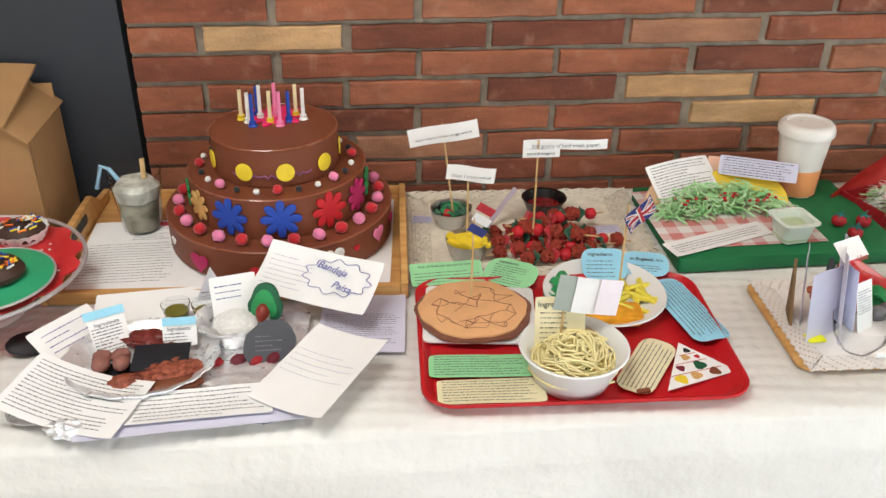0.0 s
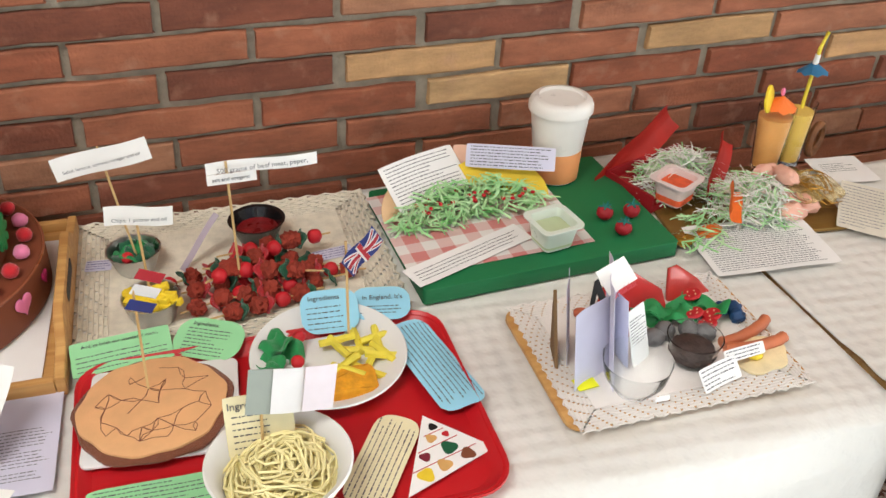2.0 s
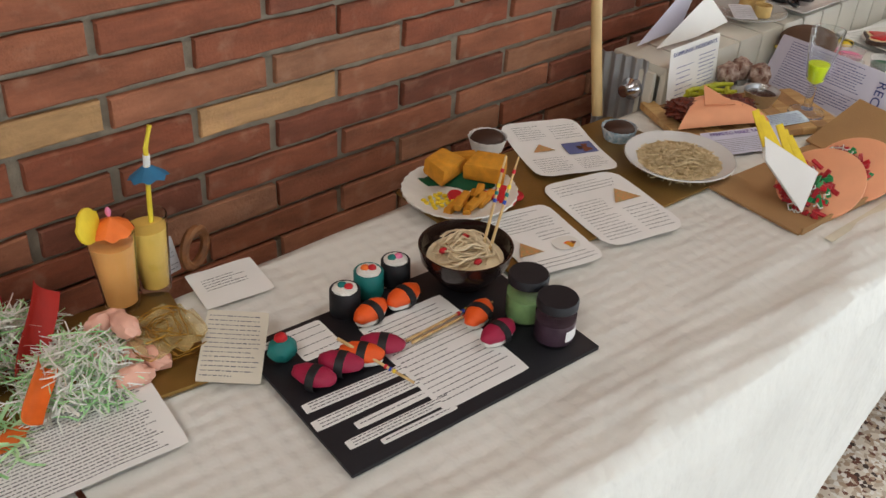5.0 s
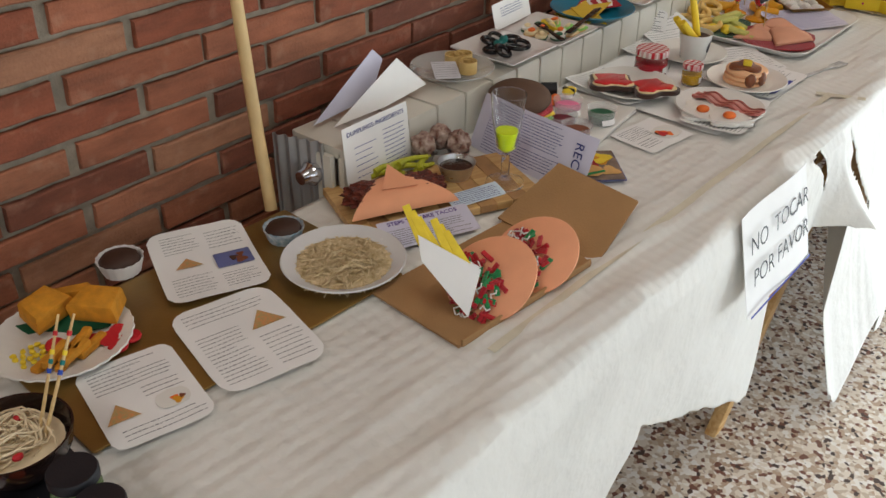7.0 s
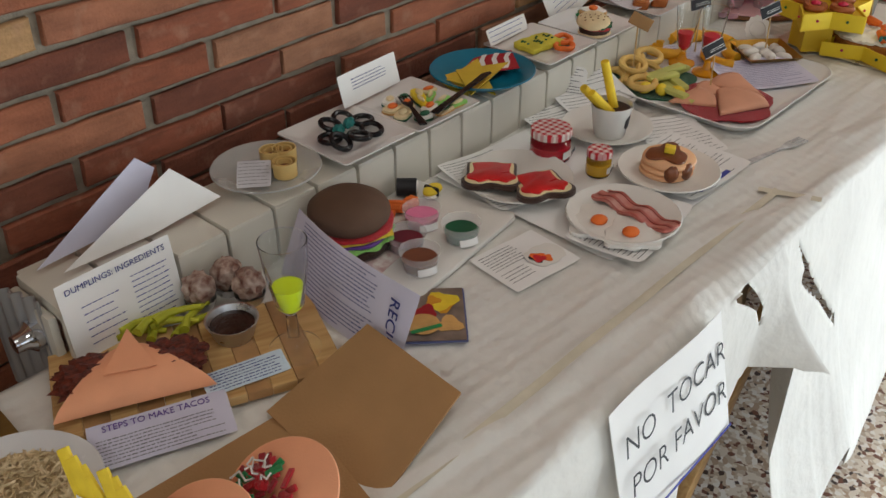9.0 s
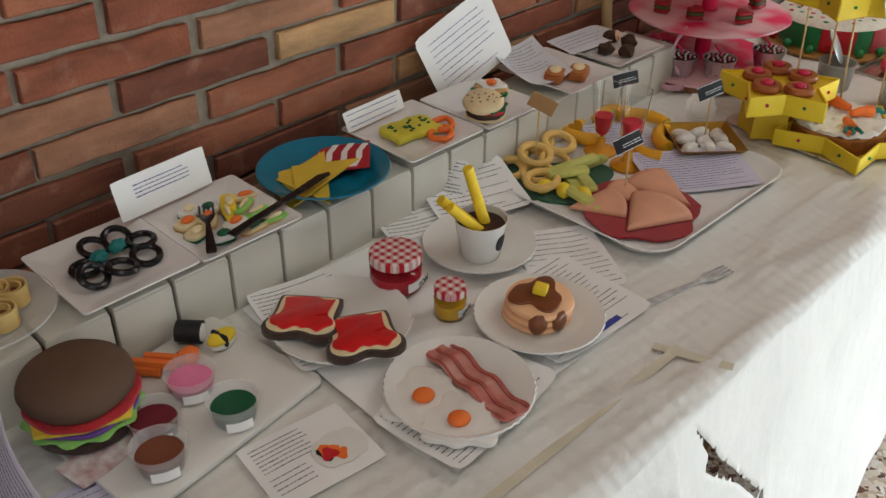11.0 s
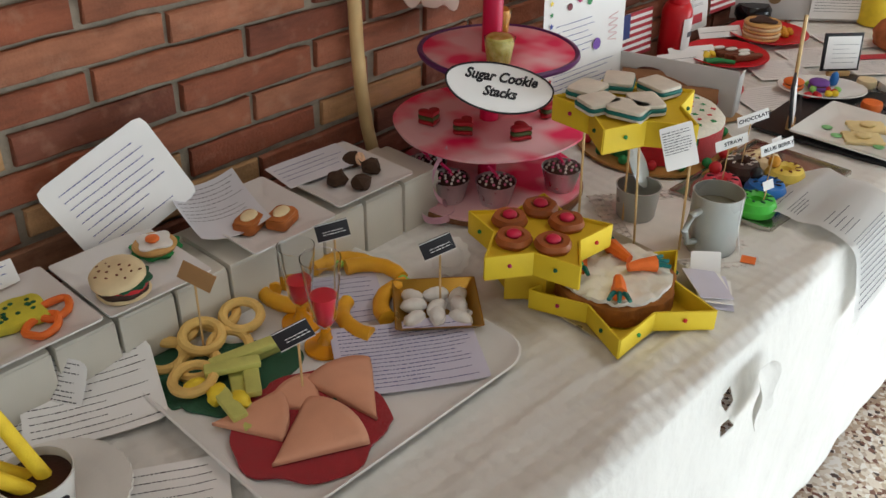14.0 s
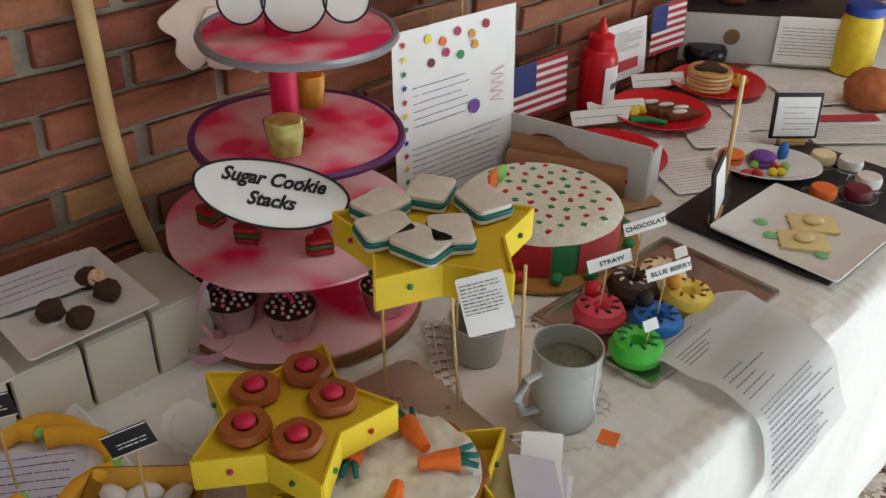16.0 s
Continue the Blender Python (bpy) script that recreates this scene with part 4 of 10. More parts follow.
part("writing", bars([(-0.02, 0.02, -0.012, 0.014, 4)], lambda a, b: 0.0012, rnd), INK_GREY, e, smooth=0)
for x, y, s in ((-0.251, -0.432, 0.018), (-0.292, -0.43, 0.021)):
    e = thing("sauce_cup", "small clear cup with olive green relish", "cup", pose(x, y, T + 0.012), "relish cups")
    part("cup", cup_mesh(s * 0.8, s, 0.024, 0.001), GLASS, e)
    part("relish", moved(lathe([(0, 0.001), (s * 0.75, 0.001), (s * 0.82, 0.011), (0, 0.012)], 20), pose(0, 0, 0.001)), mat("relish", (120, 112, 40), 0.5, 0.25, 90, 0.5), e)
for k, x in enumerate((-0.222, -0.19, -0.165, -0.143)):
    lump("model_beetroot", "small dark red clay lump on the foil", "model food", x, -0.545 + 0.004 * (k % 2), T + 0.007, 0.012, 0.008, 0.007, clay("wine" if k % 2 else "crimson"), 20 * k, group="dark red clay lumps")
for x, y, yaw, s in ((-0.246, -0.392, 10, 0.03), (-0.2, -0.385, -20, 0.022)):
    e = thing("paper_pennant", "folded printed paper triangle standing among the dishes", "paper", pose(x, y, T + 0.004, 78, 0, yaw))
    part("pennant", slab([(-s, 0), (s, 0), (0.002, s * 2.1)], 0, 0.0012), PAPER_SHADED, e)
    part("pattern", bars([(-s * 0.5, s * 0.5, 0.004, s * 0.9, 4)], lambda a, b: 0.0014, rnd), INK, e, smooth=0)
# loose papers of the platter
e = paper("large white sheet with a handwritten blue title in a cloud", -0.084, -0.412, T + 0.056, -27, 0.19, 0.088, [block(0.19, 0.088, 5, 0.6, -0.7, -0.9, -0.1)], rx=30, curl=0.006, bend=0.006, ink=mat("faint_pencil", (196, 196, 206), 0.7, 0.05, 40, 0))
words("Bandeja", 0.0165, INK_BLUE, e, pose(0.018, 0.018, 0.0085, 0, 0, -8), "title", shear=0.2)
words("Paisa", 0.0165, INK_BLUE, e, pose(0.044, -0.008, 0.0085, 0, 0, -8), "title", shear=0.2)
part("cloud_outline", tube([(0.03 + 0.052 * math.cos(t / 10) * (1 + 0.09 * math.cos(1.1 * t)), 0.006 + 0.027 * math.sin(t / 10) * (1 + 0.12 * math.cos(1.1 * t)), 0.0078) for t in range(0, 64)], 0.0006, 4), INK_BLUE, e, "hand-drawn blue cloud")
paper("white printed sheet lying under the others", -0.02, -0.44, T + 0.004, -3, 0.125, 0.175, [block(0.125, 0.175, 12, 0.1, -0.8)], material=PAPER_LILAC, ink=INK_GREY)
paper("plain folded white card with faint handwriting", -0.075, -0.60, T + 0.03, -33, 0.115, 0.16, [block(0.115, 0.16, 4, 0.4, -0.3)], rx=6, ry=-5, curl=0.006, ink=MATS["faint_pencil"])
e = paper("curled printed method sheet at the table's front", -0.383, -0.625, T + 0.02, -19, 0.165, 0.105, [block(0.165, 0.105, 10, 0.85, -0.85)], rx=4, ry=6, curl=0.012)
paper("printed strip along the front of the foil sheet", -0.225, -0.643, T + 0.017, 4, 0.18, 0.055, [block(0.18, 0.055, 5)], rx=5, bend=0.004)
paper("long white page under the platter's front", -0.235, -0.655, T + 0.0125, 5, 0.28, 0.06, (), material=PAPER_LILAC)
paper("white card with purple handwriting leaning on the dish", -0.425, -0.492, T + 0.03, 52, 0.10, 0.06, [block(0.1, 0.06, 3, 0.7, -0.6, -0.7, 0.7)], rx=32, ink=INK_PURPLE)
e = paper("white ingredients card with a blue heading", -0.368, -0.5, T + 0.028, 26, 0.05, 0.072, [block(0.05, 0.072, 8, 0.5, -0.9)], rx=48, titles=(("Ingredients:", 0.0075, 0, 0.021, INK),))
part("heading_strip", moved(box(0.055, 0.012, 0.0008, 0), pose(-0.001, 0.036, 0.0028)), PAPER_BLUE, e, "light blue heading strip")
e = paper("small ingredients card with a blue heading in the dish", -0.272, -0.507, T + 0.036, 4, 0.046, 0.036, [block(0.046, 0.036, 3, 0.1, -0.9)], rx=60, titles=(("Ingredients:", 0.007, 0, 0.006, INK),))
part("heading_strip", moved(box(0.046, 0.011, 0.0008, 0), pose(0, 0.0165, 0.0028)), PAPER_BLUE, e, "light blue heading strip")
paper("white handwritten card above the rice cup", -0.203, -0.443, T + 0.042, 14, 0.066, 0.08, [block(0.066, 0.08, 2, 0.75, 0.1, -0.8, 0.4)], rx=62, ink=INK_NAVY)
paper("white page behind the foil dish", -0.315, -0.41, T + 0.012, 6, 0.2, 0.085, [block(0.2, 0.085, 4, 0.5, -0.5, 0, 0.9)], rx=14, ink=MATS["faint_pencil"])
e = part("foil_scrap", blob(0.024, 0.014, 0.012, 0.5, 3, 3, 2), FOIL)
e.matrix_basis = pose(-0.385, -0.672, T)
tagged(e, "crumpled scrap of foil at the table's front", "foil")

# ---- crochet mat with skewers ----
LACE = mat("crochet_lace", (222, 214, 196), 0.9, 0.1, 60, 0.8, fine=300)


def lace_mat(name, label, x, y, z, w, d, yaw, border, rows, hole, material, gap=3):
    """A flat mat whose border is pierced by rows of small holes."""
    e = thing(name, label, "mat", pose(x, y, z, 0, 0, yaw))
    part("centre", box(w - 2 * border, d - 2 * border, 0.0014, 0), material, e, smooth=0)
    # border built as a net of small cords
    bms = []
    step = border / rows
    for k in range(rows + 1):
        o = k * step
        ww, dd = w - 2 * o, d - 2 * o
        sc = 0.0026 if k == 0 else 0.0
        pts = []
        n = 60
        for i in range(4 * n + 1):
            s, q = divmod(i % (4 * n), n)
            t = q / n - 0.5
            wv = sc * math.cos(i * math.pi * 0.5)
            p = ((t * ww, -dd / 2 - wv), (ww / 2 + wv, t * dd), (-t * ww, dd / 2 + wv), (-ww / 2 - wv, -t * dd))[s]
            pts.append((*p, 0.0012))
        bms.append(tube(pts, hole * 0.34, 4))
    for k in range(rows):
        o = (k + 0.5) * step
        for sx in (-1, 1):
            n = int(d / (hole * 1.3))
            for i in range(n):
                yy = (i / (n - 1) - 0.5) * (d - 2 * o)
                if (i + 2 * k) % gap:
                    bms.append(moved(box(step, hole * 1.22, 0.0012, 0), pose(sx * (w / 2 - o), yy, 0)))
            n = int(w / (hole * 1.3))
            for i in range(n):
                xx = (i / (n - 1) - 0.5) * (w - 2 * o)
                if (i + 2 * k) % gap:
                    bms.append(moved(box(hole * 1.22, step, 0.0012, 0), pose(xx, sx * (d / 2 - o), 0)))
    part("lace_border", joined(*bms), material, e, "pierced scalloped border", smooth=0)
    return e


lace_mat("crochet_mat", "cream crocheted rectangular mat with a pierced edge", 0.262, -0.182, T - 0.0006, 0.43, 0.325, -1.5, 0.05, 8, 0.0044, LACE, 5)


def foil_cup(label, x, y, z, r0, r1, h):
    e = thing("foil_cup", label, "foil cup", pose(x, y, z), "small cups on the crochet mat")
    part("cup", cup_mesh(r0, r1, h, 0.0015, 48, 0.012, 24), FOIL_CUP, e)
    return e


foil_cup("silver foil cup holding a felt salad", 0.135, -0.15, T + 0.002, 0.024, 0.036, 0.032)
e = thing("model_salad", "green felt lettuce leaves with a red ball in the foil cup", "model food", pose(0.135, -0.15, T + 0.014))
for k in range(7):
    a = k * 0.9
    part("leaf", moved(bent(0.028, 0.032, 0.0012, lambda p, q: 0.006 * math.sin(p * 260 + k) + 0.004 * math.cos(q * 200), 8, 8, 0.009), pose(0.014 * math.cos(a), 0.014 * math.sin(a), 0.012 + 0.003 * (k % 3), 25 * math.sin(a), -25 * math.cos(a), k * 50)), felt("green" if k % 2 else "dkgreen"), e)
part("tomato", moved(blob(0.008, 0.008, 0.008, 0.03), pose(-0.008, -0.02, 0.012)), clay("red"), e)
foil_cup("silver foil cup holding yellow chips", 0.152, -0.268, T + 0.002, 0.026, 0.036, 0.034)
e = thing("model_chips", "yellow foam chips heaped in the foil cup", "model food", pose(0.152, -0.268, T + 0.02))
for k in range(13):
    part("chip", moved(box(0.0085, 0.05, 0.0085, 0.001), pose(rnd.uniform(-0.018, 0.018), rnd.uniform(-0.008, 0.008), 0.004 + 0.003 * (k % 5), rnd.uniform(-14, 14), 0, rnd.uniform(30, 90))), clay("yellow"), e)
e = thing("black_bowl", "small black bowl with red sauce", "bowl", pose(0.305, -0.125, T + 0.002))
part("bowl", cup_mesh(0.025, 0.039, 0.034, 0.003), mat("black_gloss", (22, 20, 22), 0.2, 0.1, 12, 0), e)
part("sauce", moved(lathe([(0, 0), (0.03, 0), (0.031, 0.003), (0, 0.005)], 24), pose(0, 0, 0.017)), mat("red_sauce", (120, 24, 28), 0.3, 0.3, 60, 0.4), e)


def skewer(x, y, z, yaw, tilt, seed):
    r = random.Random(seed)
    e = thing("skewer", "wooden skewer of brown, red and green felt pieces", "model food", pose(x, y, z, 0, tilt, yaw), "felt skewers")
    part("stick", tube([(-0.085, 0, 0.012), (0, 0, 0.012), (0.075, 0, 0.012)], 0.0014, 6), STICK, e)
    xx = -0.062
    k = r.randint(0, 3)
    while xx < 0.06:
        kind = ("meat", "pepper", "meat", "tomato", "pepper")[k % 5]
        if kind == "pepper":
            part("pepper", moved(bent(0.024, 0.026, 0.0018, lambda a, b: 0.003 * math.sin(a * 200) + 0.002 * math.cos(b * 300), 8, 8, 0.007), pose(xx, 0, 0.013, 20, 78, r.uniform(0, 40))), felt("dkgreen" if r.random() < 0.6 else "red"), e)
            xx += 0.009
        elif kind == "tomato":
            part("tomato", moved(blob(0.0105, 0.0105, 0.0105, 0.1, 2, 3, seed + k), pose(xx, 0, 0.001)), clay("red"), e)
            xx += 0.0225
        else:
            part("meat", moved(blob(r.uniform(0.011, 0.013), r.uniform(0.011, 0.0145), 0.0115, 0.45, 3, 3, seed + k), pose(xx, 0, 0.0)), mat("meat_felt", (146, 54, 38), 0.9, 0.15, 60, 0.6, fine=500), e)
            xx += 0.025
        k += 1


for k, (x, y, dz, yaw) in enumerate(((0.235, -0.205, 0, 12), (0.245, -0.235, 0, 8), (0.265, -0.262, 0, 16), (0.285, -0.296, 0, 10), (0.335, -0.205, 0, -28), (0.35, -0.235, 0, -14), (0.33, -0.265, 0, 4), (0.285, -0.222, 0.022, 30), (0.30, -0.252, 0.022, -18), (0.315, -0.19, 0.018, 6))):
    skewer(x, y, T + 0.002 + dz, yaw + 180 * (k % 2), 0, k)


def flag_stick(name, label, x, y, z0, h, lean=(0.0, 0.0)):
    e = thing(name, label, "flag", pose(x, y, z0))
    stick(e, (0, 0, 0), (lean[0], lean[1], h), 0.0016)
    return e


e = flag_stick("salad_flag", "paper flag naming the salad on a wooden stick", 0.140, -0.16, T + 0.012, 0.185, (-0.022, 0.0))
f = part("flag", moved(bent(0.118, 0.032, 0.0005, lambda a, b: 0.003 * math.sin(a * 50)), pose(-0.02, -0.003, 0.168, 90, -9, 0)), PAPER, e)
words("Salad, lettuce, tomato, vinegar and oil", 0.0063, INK_GREY, e, pose(-0.02, -0.0075, 0.165, 90, -9, 0))
e = flag_stick("chips_flag", "paper flag naming the chips on a wooden stick", 0.152, -0.262, T + 0.03, 0.135)
part("flag", moved(bent(0.078, 0.026, 0.0005, lambda a, b: 0.003 * math.sin(a * 70)), pose(0.004, -0.003, 0.122, 90, 7, 0)), PAPER, e)
words("Chips: 1 potato and oil", 0.0068, INK_GREY, e, pose(0.004, -0.0075, 0.119, 90, 7, 0))
e = flag_stick("beef_flag", "paper flag naming the beef on a wooden stick", 0.265, -0.247, T + 0.028, 0.172)
part("flag", moved(bent(0.135, 0.0165, 0.0005, lambda a, b: 0.004 * math.sin(a * 40)), pose(0.043, -0.003, 0.164, 90, 0, 0)), PAPER, e)
part("flag_tail", moved(box(0.06, 0.0006, 0.014, 0), pose(0.005, -0.003, 0.143)), PAPER, e)
words("500 grams of beef meat, peper,", 0.0088, INK_GREY, e, pose(0.043, -0.0085, 0.164, 90, 0, 0))
words("salt and oregano", 0.0068, INK_GREY, e, pose(0.004, -0.0045, 0.150, 90, 0, 0))
for x, y, yaw, w in ((0.105, -0.315, -2, 0.075), (0.085, -0.13, -6, 0.035), (0.40, -0.19, 8, 0.06)):
    paper("small slip with blue handwriting on the crochet mat", x, y, T + 0.0018, yaw, w, 0.026, [block(w, 0.026, 3)], material=PAPER_LILAC, ink=INK_NAVY, name="slip")
e = thing("plastic_ribbon", "translucent lilac ribbon strip curling on the mat", "ribbon", pose(0.215, -0.16, T + 0.026, 0, -34, 28))
part("strip", bent(0.11, 0.012, 0.0005, lambda a, b: 0.01 * math.sin(a * 24)), mat("lilac_film", (196, 184, 200), 0.3, 0.05, 30, 0, alpha=0.7), e)
# flags of France and the United Kingdom
e = flag_stick("french_flag", "small French flag on a stick in the crepe", 0.140, -0.44, T + 0.036, 0.12, (0.004, 0.02))
for k, m in enumerate(("blue", "white", "red")):
    part("stripe", moved(bent(0.0125, 0.036, 0.0004, lambda a, b: 0.001 * math.sin(a * 200), 3, 4), pose(0.009 + 0.007 * k, 0.016 + 0.009 * k, 0.10 + 0.012 * k, 90, -52, 30)), mat("paper_" + m + "_flag", {"blue": (40, 54, 120), "white": (226, 224, 222), "red": (176, 40, 52)}[m], 0.6, 0.05, 30, 0), e)
e = flag_stick("union_flag", "small British flag on a stick in the plate of chips", 0.375, -0.40, T + 0.028, 0.125, (0.004, 0.012))
um = (MATS["paper_blue_flag"], MATS["paper_white_flag"], MATS["paper_red_flag"])
wave = lambda a, b: 0.004 * math.sin(a * 90)
part("field", moved(bent(0.056, 0.036, 0.0004, wave), pose(0.024, 0.014, 0.106, 90, -32, 34)), um[0], e)
for w, d, yaw, m, lift in ((0.062, 0.006, 31, um[1], 0.0008), (0.062, 0.006, -31, um[1], 0.0008), (0.055, 0.011, 0, um[1], 0.0012), (0.035, 0.011, 90, um[1], 0.0012), (0.055, 0.006, 0, um[2], 0.0018), (0.035, 0.006, 90, um[2], 0.0018), (0.06, 0.002, 31, um[2], 0.0011), (0.06, 0.002, -31, um[2], 0.0011)):
    c, s = math.cos(radians(yaw)), math.sin(radians(yaw))
    part("stripe", moved(bent(w * 0.95, d, 0.0003, lambda a, b: wave(a * c, b) + lift, 10, 2), pose(0.024, 0.014, 0.106, 90, -32, 34) @ pose(0, 0, 0, 0, 0, yaw)), m, e)

# ---- red tray ----
e = thing("red_tray", "red plastic cafeteria tray with rounded corners", "tray", pose(0.275, -0.515, T, 0, 0, -1.0))
tray = bmesh.new()
rings = []
for w, d, r, z in ((0.40, 0.27, 0.03, 0.0), (0.418, 0.292, 0.036, 0.004), (0.432, 0.306, 0.04, 0.016), (0.436, 0.31, 0.042, 0.017), (0.436, 0.31, 0.042, 0.013), (0.424, 0.298, 0.038, 0.0135), (0.411, 0.284, 0.034, 0.0065), (0.398, 0.268, 0.03, 0.003)):
    rings.append([tray.verts.new((*p, z)) for p in round_rect(w, d, r, 6)])
for a, b in zip(rings, rings[1:]):
    for i in range(len(a)):
        tray.faces.new((a[i], a[(i + 1) % len(a)], b[(i + 1) % len(a)], b[i]))
part("rim", tray, RED_TRAY, e)
part("base", slab(round_rect(0.404, 0.274, 0.03), 0.0002, 0.0036, 0.0005), RED_TRAY, e)
S = T + 0.0042
e = thing("square_plate", "white square paper plate under the crepe", "plate", pose(0.152, -0.452, S, 0, 0, -6))
part("dish", slab(round_rect(0.165, 0.148, 0.01), 0.004, 0.009, 0.002), PLASTIC_W, e)
part("foot", slab(round_rect(0.12, 0.11, 0.01), 0, 0.004), PLASTIC_W, e)
e = thing("model_crepe", "round tan felt crepe on a brown base with drawn brown veins", "model food", pose(0.143, -0.452, S + 0.0095, -2, 0, 0))
part("base", slab(polar(lambda t: 0.086 * (1 + 0.03 * math.sin(5 * t) + 0.015 * math.sin(11 * t)), 60), 0, 0.004, 0.001), felt("brown"), e)
part("top_layer", moved(slab(polar(lambda t: 0.08 * (1 + 0.02 * math.sin(6 * t + 1) + 0.012 * math.sin(13 * t)), 60), 0, 0.004, 0.001), pose(-0.001, 0.003, 0.004)), mat("tan_felt", (224, 172, 122), 0.9, 0.06, 40, 0.4, fine=700), e)
veins = []
VR = random.Random(3)
knots = [Vector((0.07 * math.sqrt((k + 0.5) / 34) * math.cos(2.4 * k) + VR.uniform(-0.006, 0.006), 0.07 * math.sqrt((k + 0.5) / 34) * math.sin(2.4 * k) + VR.uniform(-0.006, 0.006), 0.0082)) for k in range(34)]
for i, p in enumerate(knots):
    for q in sorted(knots, key=lambda o: (o - p).length)[1:4]:
        if VR.random() < 0.62:
            mid = (p + q) / 2 + Vector((VR.uniform(-0.003, 0.003), VR.uniform(-0.003, 0.003), 0))
            veins.append(tube([tuple(p), tuple(mid), tuple(q)], 0.00045, 4))
part("drawn_lines", joined(*veins), clay("brown"), e, smooth=0)
plate("deep oval white foam plate with chips, lettuce and fried food", 0.345, -0.425, S, 0.093, PLASTIC_W, 0.022, name="foam_plate", sy=1.05)
e = thing("model_chips", "yellow clay chips scattered on the foam plate", "model food", pose(0.385, -0.43, S + 0.004))
for k in range(12):
    part("chip", moved(tube([(0, -0.022, 0), (0.001, 0, 0), (0, 0.022, 0)], 0.005, 6), pose(0.028 * math.sin(k * 2.1), 0.03 * math.cos(k * 1.7), 0.005 + 0.004 * (k % 3), 0, 0, 25 * k)), mat("pale_yellow_clay", (226, 210, 74), 0.55, 0.1, 40, 0.2), e)
e = thing("model_fish", "orange-yellow breaded fillet on the foam plate", "model food", pose(0.345, -0.474, S + 0.004, 0, 0, -4))
part("fillet", slab([(px * (1 + 0.05 * math.sin(px * 400)), py * (1 + 0.06 * math.sin(py * 700 + px * 300))) for px, py in round_rect(0.092, 0.044, 0.009)], 0, 0.016, 0.004), mat("breading", (226, 156, 34), 0.8, 0.2, 70, 0.6, fine=260), e)
e = thing("model_lettuce", "dark green felt leaves with red tomatoes on the foam plate", "model food", pose(0.287, -0.40, S + 0.004))
for k in range(6):
    part("leaf", moved(bent(0.034, 0.03, 0.0015, lambda p, q: 0.006 * math.sin(p * 200 + k) + 0.004 * math.sin(q * 220), 8, 8, 0.01), pose(0.016 * math.cos(k), 0.024 * math.sin(k * 1.3), 0.008 + 0.004 * (k % 3), 20 * math.cos(k), 20 * math.sin(k), 60 * k)), felt("green"), e)
for x, y in ((0.03, 0.015), (0.02, -0.03)):
    part("tomato", moved(blob(0.008, 0.008, 0.008, 0.05), pose(x, y, 0.008)), clay("red"), e)
e = thing("noodle_bowl", "white foam bowl standing on the red tray", "bowl", pose(0.258, -0.608, S))
part("bowl", lathe([(0, 0), (0.045, 0), (0.05, 0.004), (0.067, 0.05), (0.073, 0.056), (0.071, 0.058), (0.064, 0.053), (0.047, 0.006), (0, 0.005)], 48), PLASTIC_W, e)
e = thing("model_spaghetti", "pale yellow tangled spaghetti strands filling the bowl", "model food", pose(0.258, -0.608, S + 0.018))
part("strands", noodles(130, 0.06, 0.046, 0.0015, rnd), mat("spaghetti", (240, 226, 168), 0.45, 0.08, 40, 0.05), e)
part("bed", lathe([(0, 0), (0.05, 0.0), (0.056, 0.014), (0, 0.02)], 28), MATS["spaghetti"], e)
e = flag_stick("italian_flag", "faded paper flag taped to a stick in the spaghetti", 0.246, -0.575, S + 0.035, 0.09, (0.006, 0.01))
for k, rgb in enumerate(((150, 158, 150), (222, 220, 220), (222, 212, 218))):
    part("stripe", moved(bent(0.033, 0.05, 0.0005, lambda a, b: 0.002 * math.sin(a * 60 + k), 4, 4), pose((0.008 if k == 0 else 0.016 + 0.031 * (k - 0.5)), 0.004, 0.078 - 0.004 * k, 80, 12, 6)), mat("faded_flag_%s" % "abc"[k], rgb, 0.6, 0.05, 30, 0), e)
paper("cream ingredients card standing behind the spaghetti", 0.247, -0.565, S + 0.062, -4, 0.068, 0.075, [block(0.068, 0.075, 5, 0.5, -0.8, -0.8, 0.3)], rx=72, material=PAPER_CREAM, titles=(("Ingredients", 0.011, -0.006, 0.027, INK),), name="recipe_card")
paper("green printed menu card at the back of the red tray", 0.112, -0.345, S + 0.014, 4, 0.115, 0.05, [block(0.115, 0.05, 3, 0.2, -0.9)], rx=14, material=PAPER_GREEN, titles=(("And, to finish our wonderful menu,", 0.0062, 0, 0.016, INK),), name="recipe_card")
paper("green leaf-shaped ingredients card behind the crepe", 0.213, -0.352, S + 0.014, -28, 0.085, 0.06, [block(0.085, 0.06, 6, 0.5, -0.9, -0.7, 0.6)], rx=14, material=PAPER_GREEN, corner=0.025, titles=(("Ingredients:", 0.007, -0.01, 0.02, INK),), name="recipe_card")
paper("green printed method card on the red tray", 0.141, -0.578, S + 0.006, -3, 0.145, 0.05, [block(0.145, 0.05, 6)], material=PAPER_GREEN, corner=0.008, name="recipe_card")
paper("cream printed method card at the front of the red tray", 0.147, -0.633, S + 0.006, -1, 0.142, 0.05, [block(0.142, 0.05, 6)], material=PAPER_CREAM, corner=0.006, name="recipe_card")
paper("cream label-shaped card with flowing print on the red tray", 0.366, -0.592, S + 0.005, 56, 0.13, 0.052, [block(0.13, 0.052, 6)], material=PAPER_CREAM, corner=0.02, name="recipe_card")
paper("light blue scalloped card over the edge of the red tray", 0.462, -0.468, S + 0.013, -79, 0.165, 0.058, [block(0.165, 0.058, 7)], material=PAPER_BLUE, corner=0.018, bend=-0.004, name="recipe_card")
